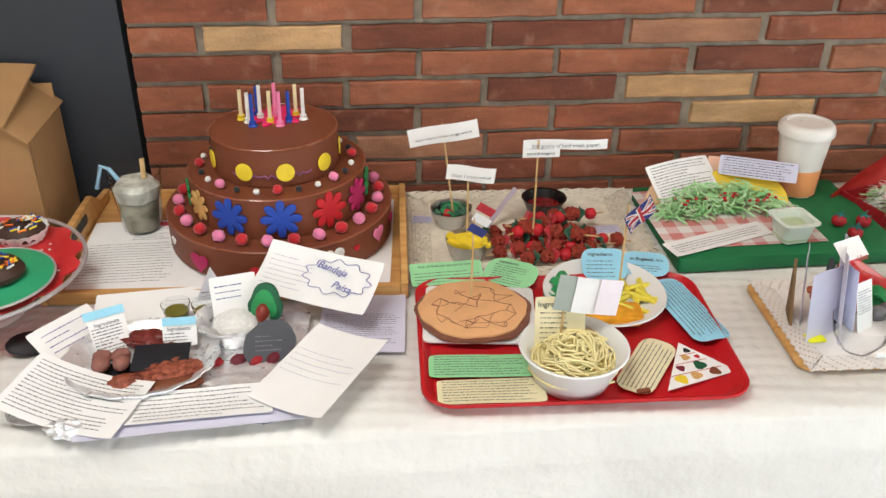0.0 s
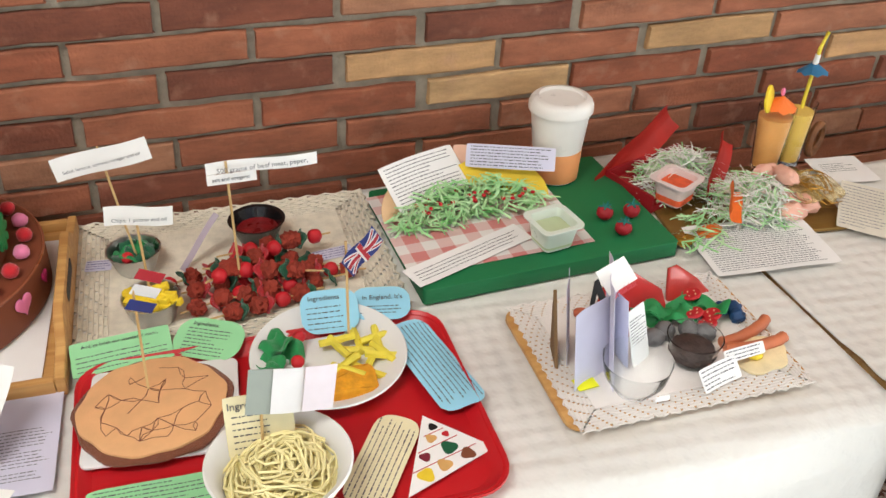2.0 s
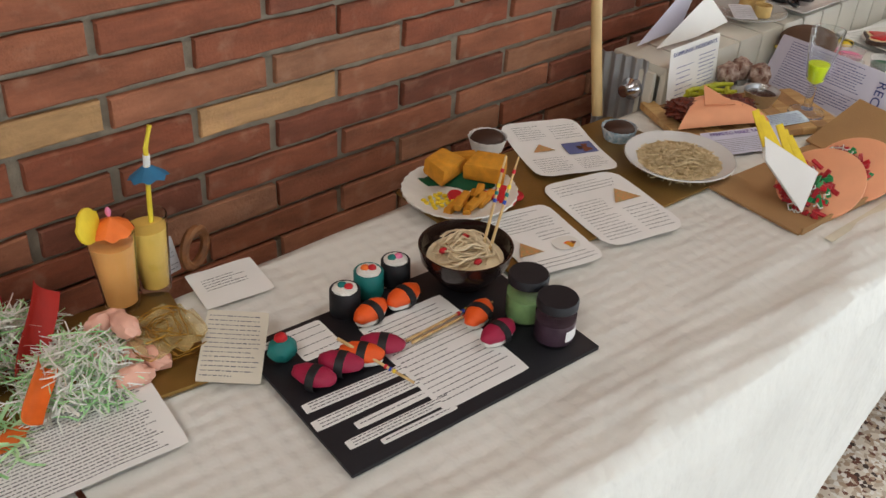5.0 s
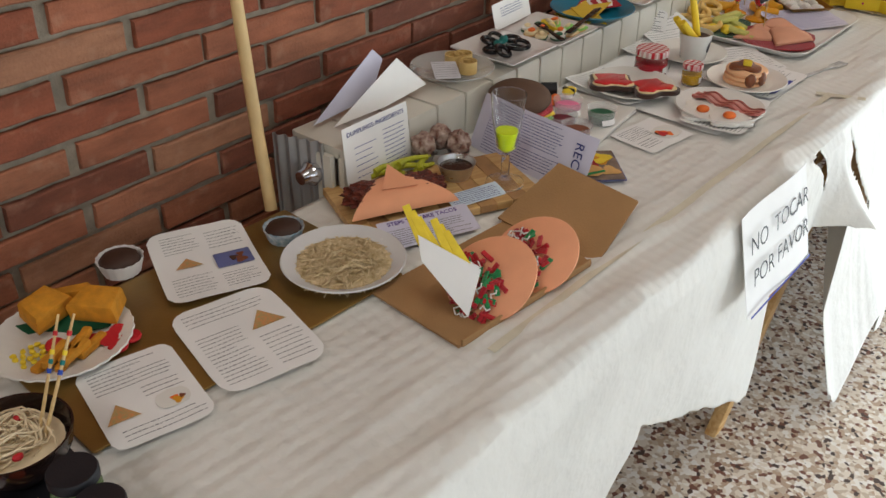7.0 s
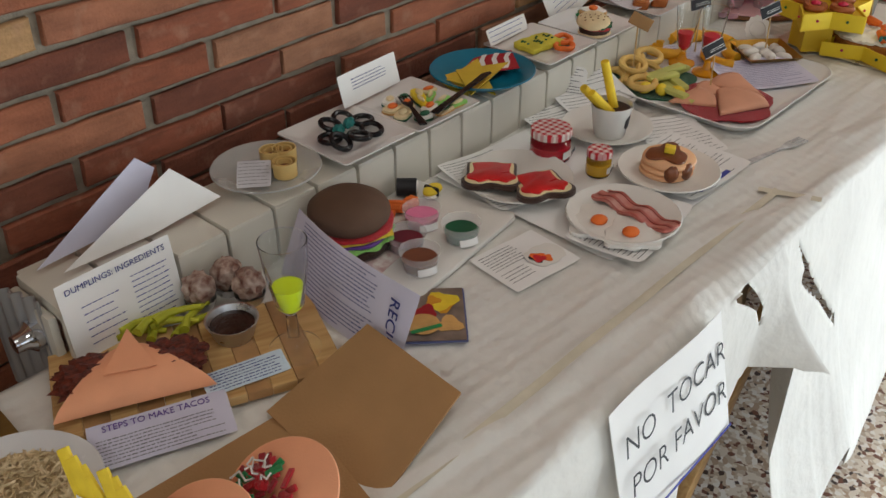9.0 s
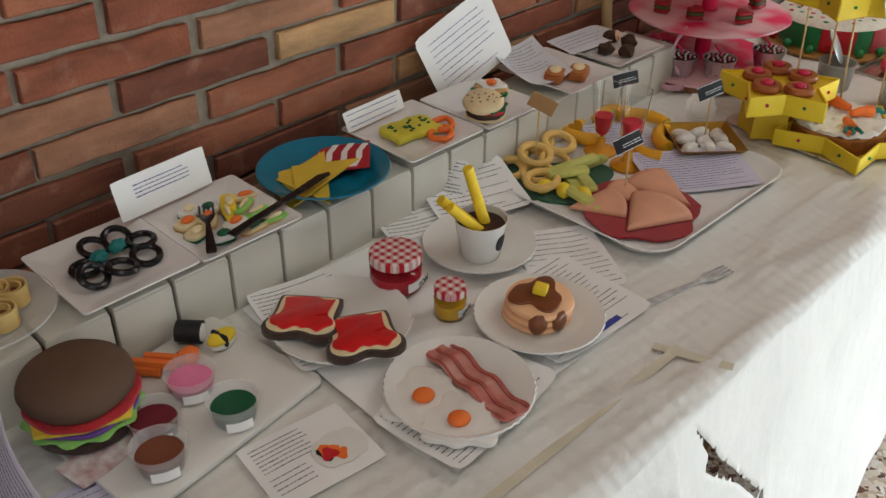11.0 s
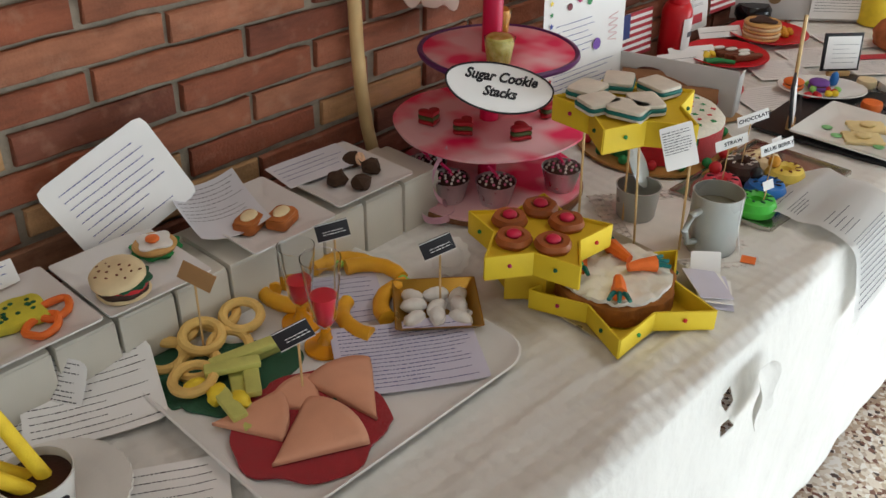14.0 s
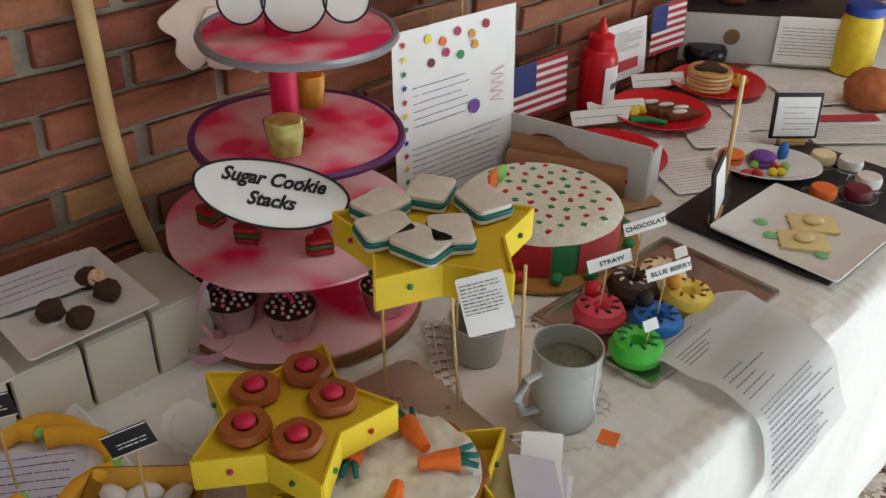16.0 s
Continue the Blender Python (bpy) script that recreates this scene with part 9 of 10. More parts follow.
for k, (x, y) in enumerate(((3.86, -0.413), (3.917, -0.424), (3.909, -0.477), (3.822, -0.451), (3.848, -0.499))):
    e = thing("model_biscuit", "brown clay biscuit with a red centre on the yellow star", "model food", pose(x, y, T + 0.1015, 0, 0, 30 * k), "clay biscuits")
    part("biscuit", lathe([(0, 0), (0.0235, 0), (0.0262, 0.006), (0.023, 0.013), (0.014, 0.0135), (0.011, 0.009), (0, 0.008)], 30, 0.03, 5), mat("biscuit_clay", (160, 88, 40), 0.5, 0.15, 40, 0.3), e)
    part("centre", moved(blob(0.0105, 0.0105, 0.006, 0.05), pose(0, 0, 0.008)), mat("berry_red", (200, 30, 70), 0.4, 0.1, 40, 0.1), e)
US = 0.96
star_box("yellow star box raised on wooden sticks", 4.062, -0.468, US, 0.113, 0.07, 0.037, 50, True)
for k, (x, y) in enumerate(((4.075, -0.497), (4.112, -0.556), (4.03, -0.42), (4.13, -0.44))):
    e = thing("wooden_skewer", "thin wooden skewer holding up the star box", "stick", pose(x, y, T + 0.004), "star box skewers")
    stick(e, (0, 0, 0), (-0.012 if k == 0 else 0.004, 0.01, US - T), 0.0019)
for k, (x, y) in enumerate(((4.01, -0.445), (4.04, -0.405), (4.10, -0.42), (4.055, -0.495), (4.125, -0.475), (4.02, -0.49))):
    e = thing("model_sandwich", "white clay sandwich with a dark green filling", "model food", pose(x, y, US + 0.037, 0, 0, 24 * k - 20), "white clay sandwiches")
    part("lower_slice", slab(round_rect(0.056, 0.046, 0.008), 0, 0.005, 0.0015), clay("white"), e)
    part("filling", moved(slab(round_rect(0.058, 0.048, 0.01), 0, 0.005, 0.001), pose(0, 0, 0.005)), clay("teal"), e)
    part("upper_slice", moved(slab(round_rect(0.055, 0.045, 0.008), 0, 0.006, 0.002), pose(0.001, 0, 0.010)), mat("bread_white", (220, 214, 200), 0.8, 0.06, 60, 0.4), e)
paper("white printed slip hanging from the raised star box", 4.025, -0.572, US + 0.014, -40, 0.047, 0.062, [block(0.047, 0.062, 7, 0.8, -0.3)], rx=76, ry=-14)
e = thing("paper_stack", "small stack of folded white papers beside the star", "paper", pose(4.035, -0.66, T + 0.001, 0, 0, 32))
for k in range(4):
    part("sheet", moved(bent(0.085, 0.05, 0.0008, lambda a, b: 0.003 * math.sin(a * 30 + k)), pose(0.004 * k, 0.004 * k, 0.004 + 0.004 * k, 6, 0, 5 * k)), PAPER_LILAC if k % 2 else PAPER, e)
paper("white folded slip standing at the star's tip", 4.078, -0.618, T + 0.022, -50, 0.045, 0.036, (), rx=62)

# ---- pink cookie stand ----
PINK = mat("sprayed_pink_card", (232, 176, 184), 0.6, 0.1, 10, 0.15)
n_, l_ = nodes_of(PINK)
tc_ = n_.new("ShaderNodeTexCoord")
no_ = n_.new("ShaderNodeTexNoise")
no_.inputs["Scale"].default_value, no_.inputs["Detail"].default_value = 9.0, 2
l_.new(tc_.outputs["Object"], no_.inputs["Vector"])
ra_ = n_.new("ShaderNodeValToRGB")
ra_.color_ramp.elements[0].position, ra_.color_ramp.elements[0].color = 0.44, (*lin((232, 186, 192)), 1)
ra_.color_ramp.elements[1].position, ra_.color_ramp.elements[1].color = 0.62, (*lin((232, 28, 92)), 1)
l_.new(no_.outputs["Fac"], ra_.inputs["Fac"])
l_.new(ra_.outputs["Color"], n_["Principled BSDF"].inputs["Base Color"])
HOT = mat("hot_pink_tube", (222, 24, 84), 0.4, 0.08, 20, 0.05)
SX, SY = 4.085, -0.182
e = thing("cookie_stand", "four-tier pink sprayed cardboard cookie stand on a wood slice", "cake stand", pose(SX, SY, T))
part("wood_base", slab(polar(lambda t: 0.172 * (1 + 0.02 * math.sin(3 * t)), 60), 0, 0.012, 0.003), WALNUT, e, "round wood slice base")
tiers = ((0.168, 0.012, 0.0), (0.165, 0.116, 0.0), (0.128, 0.238, 0.012), (0.113, 0.365, 0.02))
for r, z, off in tiers:
    part("tier", moved(slab(polar(lambda t: r * (1 + 0.012 * math.sin(4 * t) + 0.006 * math.sin(9 * t)), 64), 0, 0.005, 0.001), pose(off, -0.4 * off, z)), PINK, e, "round pink sprayed card tier")
PURP = mat("purple_tape", (92, 34, 96), 0.4, 0.1, 20, 0.1)
GREYT = mat("grey_tape", (150, 150, 158), 0.35, 0.1, 20, 0.1, metal=0.3)
for r, z, m, off in ((0.1295, 0.241, PURP, 0.012), (0.1145, 0.368, GREYT, 0.02)):
    part("tape_rim", tube([(off + r * math.cos(k / 16) * (1 + 0.012 * math.sin(k / 4)), -0.4 * off + r * math.sin(k / 16) * (1 + 0.012 * math.sin(k / 4)), z) for k in range(102)], 0.0052, 6), m, e)
for z0, z1 in ((0.017, 0.118), (0.123, 0.238), (0.243, 0.365), (0.37, 0.48)):
    part("post", moved(lathe([(0, 0), (0.0165, 0), (0.0165, z1 - z0), (0, z1 - z0)], 24), pose(0, 0, z0)), HOT, e, "hot pink tube post")
e = thing("stand_sign", "white oval sign with curly black lettering and a purple edge", "sign", pose(3.992, -0.278, T + 0.236, 62, 12, -40))
oval = [(0.086 * math.cos(t / 8), (0.031 if math.sin(t / 8) > 0 else 0.043) * math.sin(t / 8)) for t in range(50)]
part("plaque", slab(oval, 0, 0.002), PAPER, e)
part("outline", tube([(x, y, 0.002) for x, y in oval] + [(0.086, 0.0, 0.002)], 0.0016, 5), BLACK_CARD, e, "dark drawn outline")
words("Sugar Cookie", 0.021, BLACK_CARD, e, pose(0, 0.010, 0.0026), bold=0.0008, shear=0.3)
words("Stacks", 0.021, BLACK_CARD, e, pose(0, -0.013, 0.0026), bold=0.0008, shear=0.3)
for k, (x, y) in enumerate(((3.998, -0.124), (4.01, -0.192), (4.058, -0.272), (4.165, -0.247))):
    e = thing("heart_cookie", "stacked dark red heart cookie with green layers", "model food", pose(x, y, T + 0.1235, 0, 0, -30 + 25 * k), "stacked heart cookies")
    for j in range(3):
        part("layer", moved(slab(heart(0.02), 0, 0.007, 0.002), pose(0, 0, 0.0078 * j)), clay("crimson") if j != 1 else mat("heart_green", (72, 84, 40), 0.6, 0.2, 60, 0.3), e)
for x, y in ((3.968, -0.198), (4.012, -0.262), (4.13, -0.31), (3.985, -0.13)):
    e = thing("cupcake", "chocolate cupcake with white beads in a foil case", "cake", pose(x, y, T + 0.0175), "cupcakes on the stand")
    part("foil_case", cup_mesh(0.024, 0.034, 0.04, 0.0012, 48, 0.02, 20), FOIL_CUP, e)
    part("topping", moved(lathe([(0, 0), (0.03, 0), (0.0315, 0.004), (0, 0.009)], 28), pose(0, 0, 0.033)), clay("dkbrown"), e)
    for k in range(24):
        a, q = k * 2.4, 0.028 * math.sqrt((k + 0.5) / 24)
        part("bead", moved(blob(0.0028, 0.0028, 0.0028, 0, 1, 1), pose(q * math.cos(a), q * math.sin(a), 0.0405 - 3 * q * q)), clay("white") if k % 3 else clay("pink"), e)
    part("spoon", tube([(0.01, 0, 0.035), (0.004, 0.004, 0.05), (-0.01, 0.01, 0.066)], 0.0026, 6), clay("hotpink"), e)
for x, y, z, lab, m in ((4.052, -0.225, T + 0.2415, "small clear cup of lumpy yellow cream", mat("lemon_cream", (214, 196, 60), 0.6, 0.3, 60, 0.6, rgb2=(232, 226, 150))), (4.16, -0.13, T + 0.2415, "clear cup of honey-coloured pudding", clay("gold"))):
    e = thing("dessert_cup", lab, "cup", pose(x, y, z), "dessert cups on the stand")
    part("cup", cup_mesh(0.019, 0.025, 0.042, 0.001, 28), GLASS, e)
    part("cream", lathe([(0, 0.002), (0.018, 0.002), (0.0225, 0.036), (0.02, 0.044), (0, 0.047)], 24, 0.06, 5), m, e)
lump("red_scrap", "scrap of bright red clay by the stand's post", "model food", 4.10, -0.20, T + 0.2415, 0.014, 0.009, 0.005, clay("red"), 20)
e = thing("felt_mitten", "white layered felt splat shape stuck to the brick wall", "decoration", pose(4.10, -0.030, 1.085, 86, 0, -10))
for k, (dx, dy, s) in enumerate(((-0.02, 0.012, 0.052), (0.022, -0.004, 0.05))):
    part("layer", moved(slab(polar(lambda t: s * (1 + 0.16 * math.sin(5 * t + k) + 0.06 * math.sin(9 * t)), 50), 0, 0.004, 0.0012), pose(dx, dy, 0.005 * k)), mat("white_felt_warm", (226, 208, 192), 0.85, 0.04, 20, 0.2), e)
e = thing("stand_topper", "white scalloped card with stitched edge on the top tier", "decoration", pose(4.085, -0.215, T + 0.40, 80, 0, -38))
for dx, s in ((-0.058, 0.026), (0.0, 0.036), (0.058, 0.026)):
    part("scallop", moved(lathe([(0, 0), (s, 0), (s, 0.003), (0, 0.003)], 32), pose(dx, 0.016, 0)), PAPER, e)
    part("scallop_edge", moved(tube([(s * math.cos(k / 6), s * math.sin(k / 6), 0.003) for k in range(39)], 0.0013, 5), pose(dx, 0.016, 0)), BLACK_CARD, e)
e = thing("satin_ribbon", "curling pink satin ribbon hanging from the stand", "ribbon", pose(3.945, -0.215, T + 0.001, 0, 0, 0))
rib = bmesh.new()
prev = None
for k in range(40):
    s = k / 39
    a = s * 7.2
    p = Vector((0.03 * math.cos(a) * (0.4 + s * 0.6) - 0.012, 0.012 * math.sin(a), 0.112 * (1 - s) ** 1.4 + 0.010 + 0.006 * math.sin(a)))
    if s > 0.6:
        p = Vector((-0.02 + 0.03 * math.cos((s - 0.6) * 15), 0.024 * math.sin((s - 0.6) * 15), 0.012))
    row = (rib.verts.new(p + Vector((0, 0, -0.006))), rib.verts.new(p + Vector((0, 0.002, 0.006))))
    if prev:
        rib.faces.new((prev[0], prev[1], row[1], row[0]))
    prev = row
part("ribbon", rib, mat("pink_satin", (206, 158, 176), 0.3, 0.08, 30, 0.05), e)

# ---- poster, cakes, cups and cookies ----
e = paper("tall white poster of handwriting with coloured stickers", 4.462, -0.112, 0.9, -4, 0.255, 0.29, [(-0.09, 0.03, -0.015, 0.06, 6), (-0.095, 0.1, -0.13, -0.04, 9)], rx=87, ink=INK_BLUE, wob=0.002)
for k, m in enumerate(("yellow", "orange", "magenta", "gold", "crimson", "wine", "magenta", "green", "gold")):
    part("sticker", moved(lathe([(0, 0.001), (0.007, 0.0008), (0.007, 0)], 14), pose(-0.06 + 0.03 * (k % 5) + 0.006 * (k // 5), 0.125 - 0.028 * (k // 5) - 0.01 * (k % 2), 0.0045)), clay(m), e, smooth=0)
for k in range(12):
    part("star_sticker", moved(slab(star(0.006, 0.0028), 0, 0.0006), pose(-0.108, 0.125 - 0.022 * k, 0.0045)), clay(("red", "yellow", "green", "blue")[k % 4]), e, smooth=0)
part("sticker", moved(lathe([(0, 0.001), (0.012, 0.0008), (0.012, 0)], 18), pose(0.035, -0.005, 0.0045)), clay("purple"), e, smooth=0)
part("doodle", tube([(0.085 + 0.015 * math.cos(k), -0.01 + 0.06 * k / 26, 0.005) for k in range(27)], 0.0007, 4), mat("pencil_pink", (214, 160, 164), 0.7, 0.1, 30, 0), e, smooth=0)
e = thing("poster_pole", "wooden stick with a green ball above the poster", "stick", pose(4.49, -0.09, T))
stick(e, (0, 0, 0), (0.0, 0, 0.315), 0.0024)
part("ball", moved(blob(0.014, 0.014, 0.014, 0.05), pose(0, 0, 0.31)), clay("green"), e)
e = thing("celebration_cake", "white crumbed round cake with green and red sides", "cake", pose(4.44, -0.312, T))
part("board", slab(polar(lambda t: 0.155, 60), 0, 0.006, 0.001), mat("gold_round_board", (176, 132, 70), 0.4, 0.1, 20, 0.1, metal=0.3), e, "round gold cake board")
part("body", moved(lathe([(0, 0), (0.12, 0), (0.122, 0.055), (0, 0.055)], 60), pose(0, 0, 0.006)), felt("green"), e)
for a in (-60, 30, 120, 210, 265):
    part("red_panel", moved(bent(0.075, 0.052, 0.0015, lambda p, q: -p * p / 0.246, 12, 2), pose(0.1235 * math.cos(radians(a)), 0.1235 * math.sin(radians(a)), 0.034, 90, 0, a + 90)), felt("red"), e)
part("icing", moved(lathe([(0, 0.014), (0.095, 0.013), (0.116, 0.009), (0.124, 0.0), (0.118, -0.002), (0, -0.001)], 60, 0.006, 13), pose(0, 0, 0.06)), mat("crumb_icing", (226, 222, 206), 0.85, 0.08, 120, 1.0, fine=260), e)
for k in range(60):
    a, q = k * 2.4, 0.108 * math.sqrt((k + 0.5) / 60)
    part("sprinkle", moved(slab(star(0.0062, 0.0036, 4) if k % 2 else round_rect(0.009, 0.007, 0.001), 0, 0.003), pose(q * math.cos(a), q * math.sin(a), 0.0725 - 0.25 * q * q, 0, 0, 40 * k)), clay("green" if k % 2 else "red"), e)
for k in range(16):
    a = k * 0.3927 + 0.1
    part("bead", moved(blob(0.009, 0.009, 0.009, 0.1), pose(0.138 * math.cos(a), 0.138 * math.sin(a), 0.006)), clay("green" if k % 3 else "red"), e)
e = part("orange_letter", box(0.03, 0.006, 0.03, 0.003), clay("orange"))
e.matrix_basis = pose(4.40, -0.25, T + 0.074, 0, 0, 20)
tagged(e, "orange clay number block with green dots on the cake", "model food")
lump("lime_letter", "lime green clay lump on the cake", "model food", 4.435, -0.235, T + 0.074, 0.02, 0.008, 0.012, clay("lime"), 20)
e = thing("brown_card", "brown cardboard sheet under the white box", "cardboard", pose(4.61, -0.26, T, 0, 0, -20))
part("card", box(0.2, 0.2, 0.003, 0.001), CARD, e)
e = thing("chocolate_log", "rolled brown card log with red filling at the ends", "model food", pose(4.59, -0.245, T + 0.031, 0, 0, -62))
for dy, dz in ((0.0, 0.0), (0.04, 0.012)):
    part("roll", moved(lathe([(0.014, -0.1), (0.027, -0.1), (0.027, 0.1), (0.014, 0.1)], 28), pose(0, dy, dz, 0, 90, 0)), mat("brown_kraft", (140, 96, 62), 0.8, 0.1, 20, 0.2), e)
    part("filling", moved(blob(0.011, 0.011, 0.011, 0.2), pose(0.092, dy, dz - 0.011)), clay("red"), e)
e = thing("white_box", "white cardboard box side with an oval hand hole", "box", pose(4.615, -0.23, T + 0.002, 0, 0, -76))
hole = [(0.034 * math.cos(-k * math.pi / 12) - 0.04, 0.062 + 0.015 * math.sin(-k * math.pi / 12)) for k in range(24)]
side = bmesh.new()
outer = [side.verts.new((x, y, 0)) for x, y in ((-0.14, 0), (0.14, 0), (0.14, 0.1), (-0.14, 0.1))]
inner = [side.verts.new((x, y, 0)) for x, y in hole]
es = [side.edges.new((outer[i], outer[(i + 1) % 4])) for i in range(4)] + [side.edges.new((inner[i], inner[(i + 1) % 24])) for i in range(24)]
bmesh.ops.triangle_fill(side, use_beauty=True, edges=es)
bmesh.ops.solidify(side, geom=side.faces[:], thickness=0.004)
GREYBOX = mat("white_box_card", (196, 194, 192), 0.7, 0.05, 14, 0.1)
part("front_side", moved(side, pose(0, 0, 0, 90, 0, 0)), GREYBOX, e, smooth=0)
part("end_flap", moved(box(0.004, 0.05, 0.088, 0.001), pose(0.14, 0.025, 0)), GREYBOX, e)
lace_mat("paper_doily", "rectangular white paper doily under the cups", 4.165, -0.508, T + 0.0002, 0.2, 0.25, -38, 0.03, 3, 0.0045, DOILY)
GREYC = mat("grey_ceramic", (168, 172, 168), 0.3, 0.06, 14, 0, coat=0.4)
e = thing("metal_pot", "small pale grey pot with an open hinged lid", "pot", pose(4.163, -0.443, T + 0.002))
part("pot", lathe([(0, 0), (0.03, 0), (0.032, 0.003), (0.036, 0.052), (0.038, 0.056), (0.0355, 0.056), (0.029, 0.006), (0, 0.006)], 36), GREYC, e)
part("lid", moved(lathe([(0, 0.004), (0.03, 0.003), (0.038, 0), (0.036, -0.002), (0, 0.001)], 32), pose(0.028, 0.02, 0.074, 55, 30, 0)), GREYC, e, "open lid")
e = thing("tea_mug", "tall grey-white mug with a handle and a tea bag string", "mug", pose(4.155, -0.585, T + 0.002))
part("body", lathe([(0, 0), (0.036, 0), (0.039, 0.004), (0.0395, 0.1), (0.0375, 0.1), (0.0355, 0.008), (0, 0.008)], 40), GREYC, e)
part("tea", moved(lathe([(0, 0), (0.036, 0), (0, 0.001)], 24), pose(0, 0, 0.074)), mat("grey_tea", (112, 110, 96), 0.3, 0.1, 20, 0), e)
part("handle", tube([(-0.037, 0.008, 0.078), (-0.056, 0.012, 0.075), (-0.066, 0.014, 0.052), (-0.058, 0.012, 0.03), (-0.037, 0.008, 0.024)], 0.0055, 10), GREYC, e)
part("string", tube([(0.0, -0.0395, 0.1), (-0.001, -0.041, 0.05), (0.004, -0.05, 0.004)], 0.0006, 4), PAPER, e)
part("tea_tag", moved(box(0.022, 0.022, 0.0008, 0), pose(0.006, -0.064, 0.001, 0, 0, 20)), clay("orange"), e, "orange tea tag")
part("side_label", moved(bent(0.03, 0.055, 0.0005, lambda a, b: -a * a / 0.08, 8, 2), pose(0.036, -0.018, 0.06, 90, 0, 62)), PAPER, e)
e = thing("silver_tray", "shiny silver card tray under the doughnuts", "tray", pose(4.42, -0.545, T, 0, 0, -2))
part("tray", joined(slab(round_rect(0.30, 0.19, 0.004), 0, 0.003), *[moved(box(w, d, 0.008, 0.001), pose(x, y, 0)) for x, y, w, d in ((0, 0.095, 0.3, 0.006), (0, -0.095, 0.3, 0.006), (0.15, 0, 0.006, 0.19), (-0.15, 0, 0.006, 0.19))]), mat("silver_card", (186, 184, 176), 0.18, 0.1, 20, 0.1, metal=0.9), e)
ST = T + 0.0036
for x, y, m, top, lab, text in ((4.325, -0.512, "hotpink", "black", "pink clay doughnut with black stripes", "STRAW"), (4.30, -0.588, "green", "dkgreen", "bright green clay doughnut with dark flecks", ""), (4.363, -0.575, "blue", "black", "bright blue clay doughnut with black stripes", "BLUE BERRY"), (4.44, -0.575, "yellow", "brown", "pale yellow clay doughnut with brown spots", ""), (4.41, -0.505, "dkbrown", "white", "dark chocolate clay doughnut with white rings", "CHOCOLATE"), (4.46, -0.52, "cream", "brown", "cream clay doughnut with brown stripes", "")):
    e = thing("doughnut", lab, "doughnut", pose(x, y, ST, 0, 0, x * 500), "clay doughnuts")
    bright = {"blue": (30, 110, 190), "green": (70, 190, 60), "hotpink": (220, 70, 90), "yellow": (236, 208, 92)}.get(m)
    mm = mat("icing_" + m, bright, 0.45, 0.1, 40, 0.2) if bright else clay(m)
    part("ring", lathe([(0.006, 0.018), (0.01, 0.006), (0.022, 0.0), (0.032, 0.006), (0.0355, 0.018), (0.03, 0.03), (0.019, 0.035), (0.01, 0.03), (0.006, 0.018)], 32), mm, e)
    for k in range(9):
        a = k * 0.698
        part("icing_stripe", moved(blob(0.008, 0.0025, 0.002, 0.1, 2, 1), pose(0.021 * math.cos(a), 0.021 * math.sin(a), 0.0325, 0, 18 * math.cos(a), math.degrees(a) + 20)), clay(top), e)
    if m in ("blue", "hotpink", "yellow"):
        part("berry", moved(blob(0.011, 0.011, 0.011, 0.1), pose(0.01, 0.02, 0.03)), clay({"blue": "black", "hotpink": "red", "yellow": "gold"}[m]), e)
    if text:
        f = thing("flavour_flag", "white paper flag with a handwritten flavour name", "label", pose(x, y, ST + 0.03, 0, 0, -36), "flavour flags")
        stick(f, (0, 0, 0), (0.002, 0.0, 0.075 if text != "CHOCOLATE" else 0.09), 0.0012)
        hz = 0.068 if text != "CHOCOLATE" else 0.084
        part("flag", moved(box(0.058, 0.0008, 0.02, 0), pose(0.006, -0.002, hz - 0.008, 0, -16, 0)), PAPER, f)
        words(text, 0.0098, BLACK_CARD, f, pose(0.006, -0.0028, hz + 0.002, 90, -16, 0), bold=0.0002)
for x, y in ((4.30, -0.60), (4.47, -0.535)):
    f = thing("flavour_flag", "tiny white paper flag on a stick", "label", pose(x, y, ST + 0.03, 0, 0, -36), "flavour flags")
    stick(f, (0, 0, 0), (0.002, 0.0, 0.036), 0.0012)
    part("flag", moved(box(0.018, 0.0008, 0.018, 0), pose(0.004, -0.002, 0.022, 0, -20, 0)), PAPER, f)
e = thing("open_leaflet", "white printed leaflet lying open and folded over the table edge", "leaflet", pose(4.40, -0.68, T))
FOLDS = [((-0.115, 0.085, 0.014), (0.08, 0.085, 0.02)), ((-0.105, 0.05, 0.026), (0.095, 0.05, 0.034)), ((-0.098, 0.016, 0.018), (0.107, 0.018, 0.02)), ((-0.094, -0.012, 0.022), (0.105, -0.012, 0.026)), ((-0.092, -0.052, 0.012), (0.1, -0.05, 0.018)), ((-0.085, -0.078, -0.012), (0.106, -0.078, -0.006)), ((-0.072, -0.09, -0.075), (0.13, -0.092, -0.07)), ((-0.046, -0.096, -0.165), (0.165, -0.1, -0.125))]


def leaflet_at(u, v):
    """A point of the leaflet: u across it, v along its folds, both from 0 to 1."""
    k = min(int(v * (len(FOLDS) - 1)), len(FOLDS) - 2)
    f = v * (len(FOLDS) - 1) - k
    a = [Vector(FOLDS[i][0]).lerp(Vector(FOLDS[i][1]), u) for i in (max(k - 1, 0), k, k + 1, min(k + 2, len(FOLDS) - 1))]
    if k in (1, 2):
        return a[1].lerp(a[2], f)
    return 0.5 * (2 * a[1] + (a[2] - a[0]) * f + (2 * a[0] - 5 * a[1] + 4 * a[2] - a[3]) * f * f + (3 * a[1] - a[0] - 3 * a[2] + a[3]) * f ** 3)


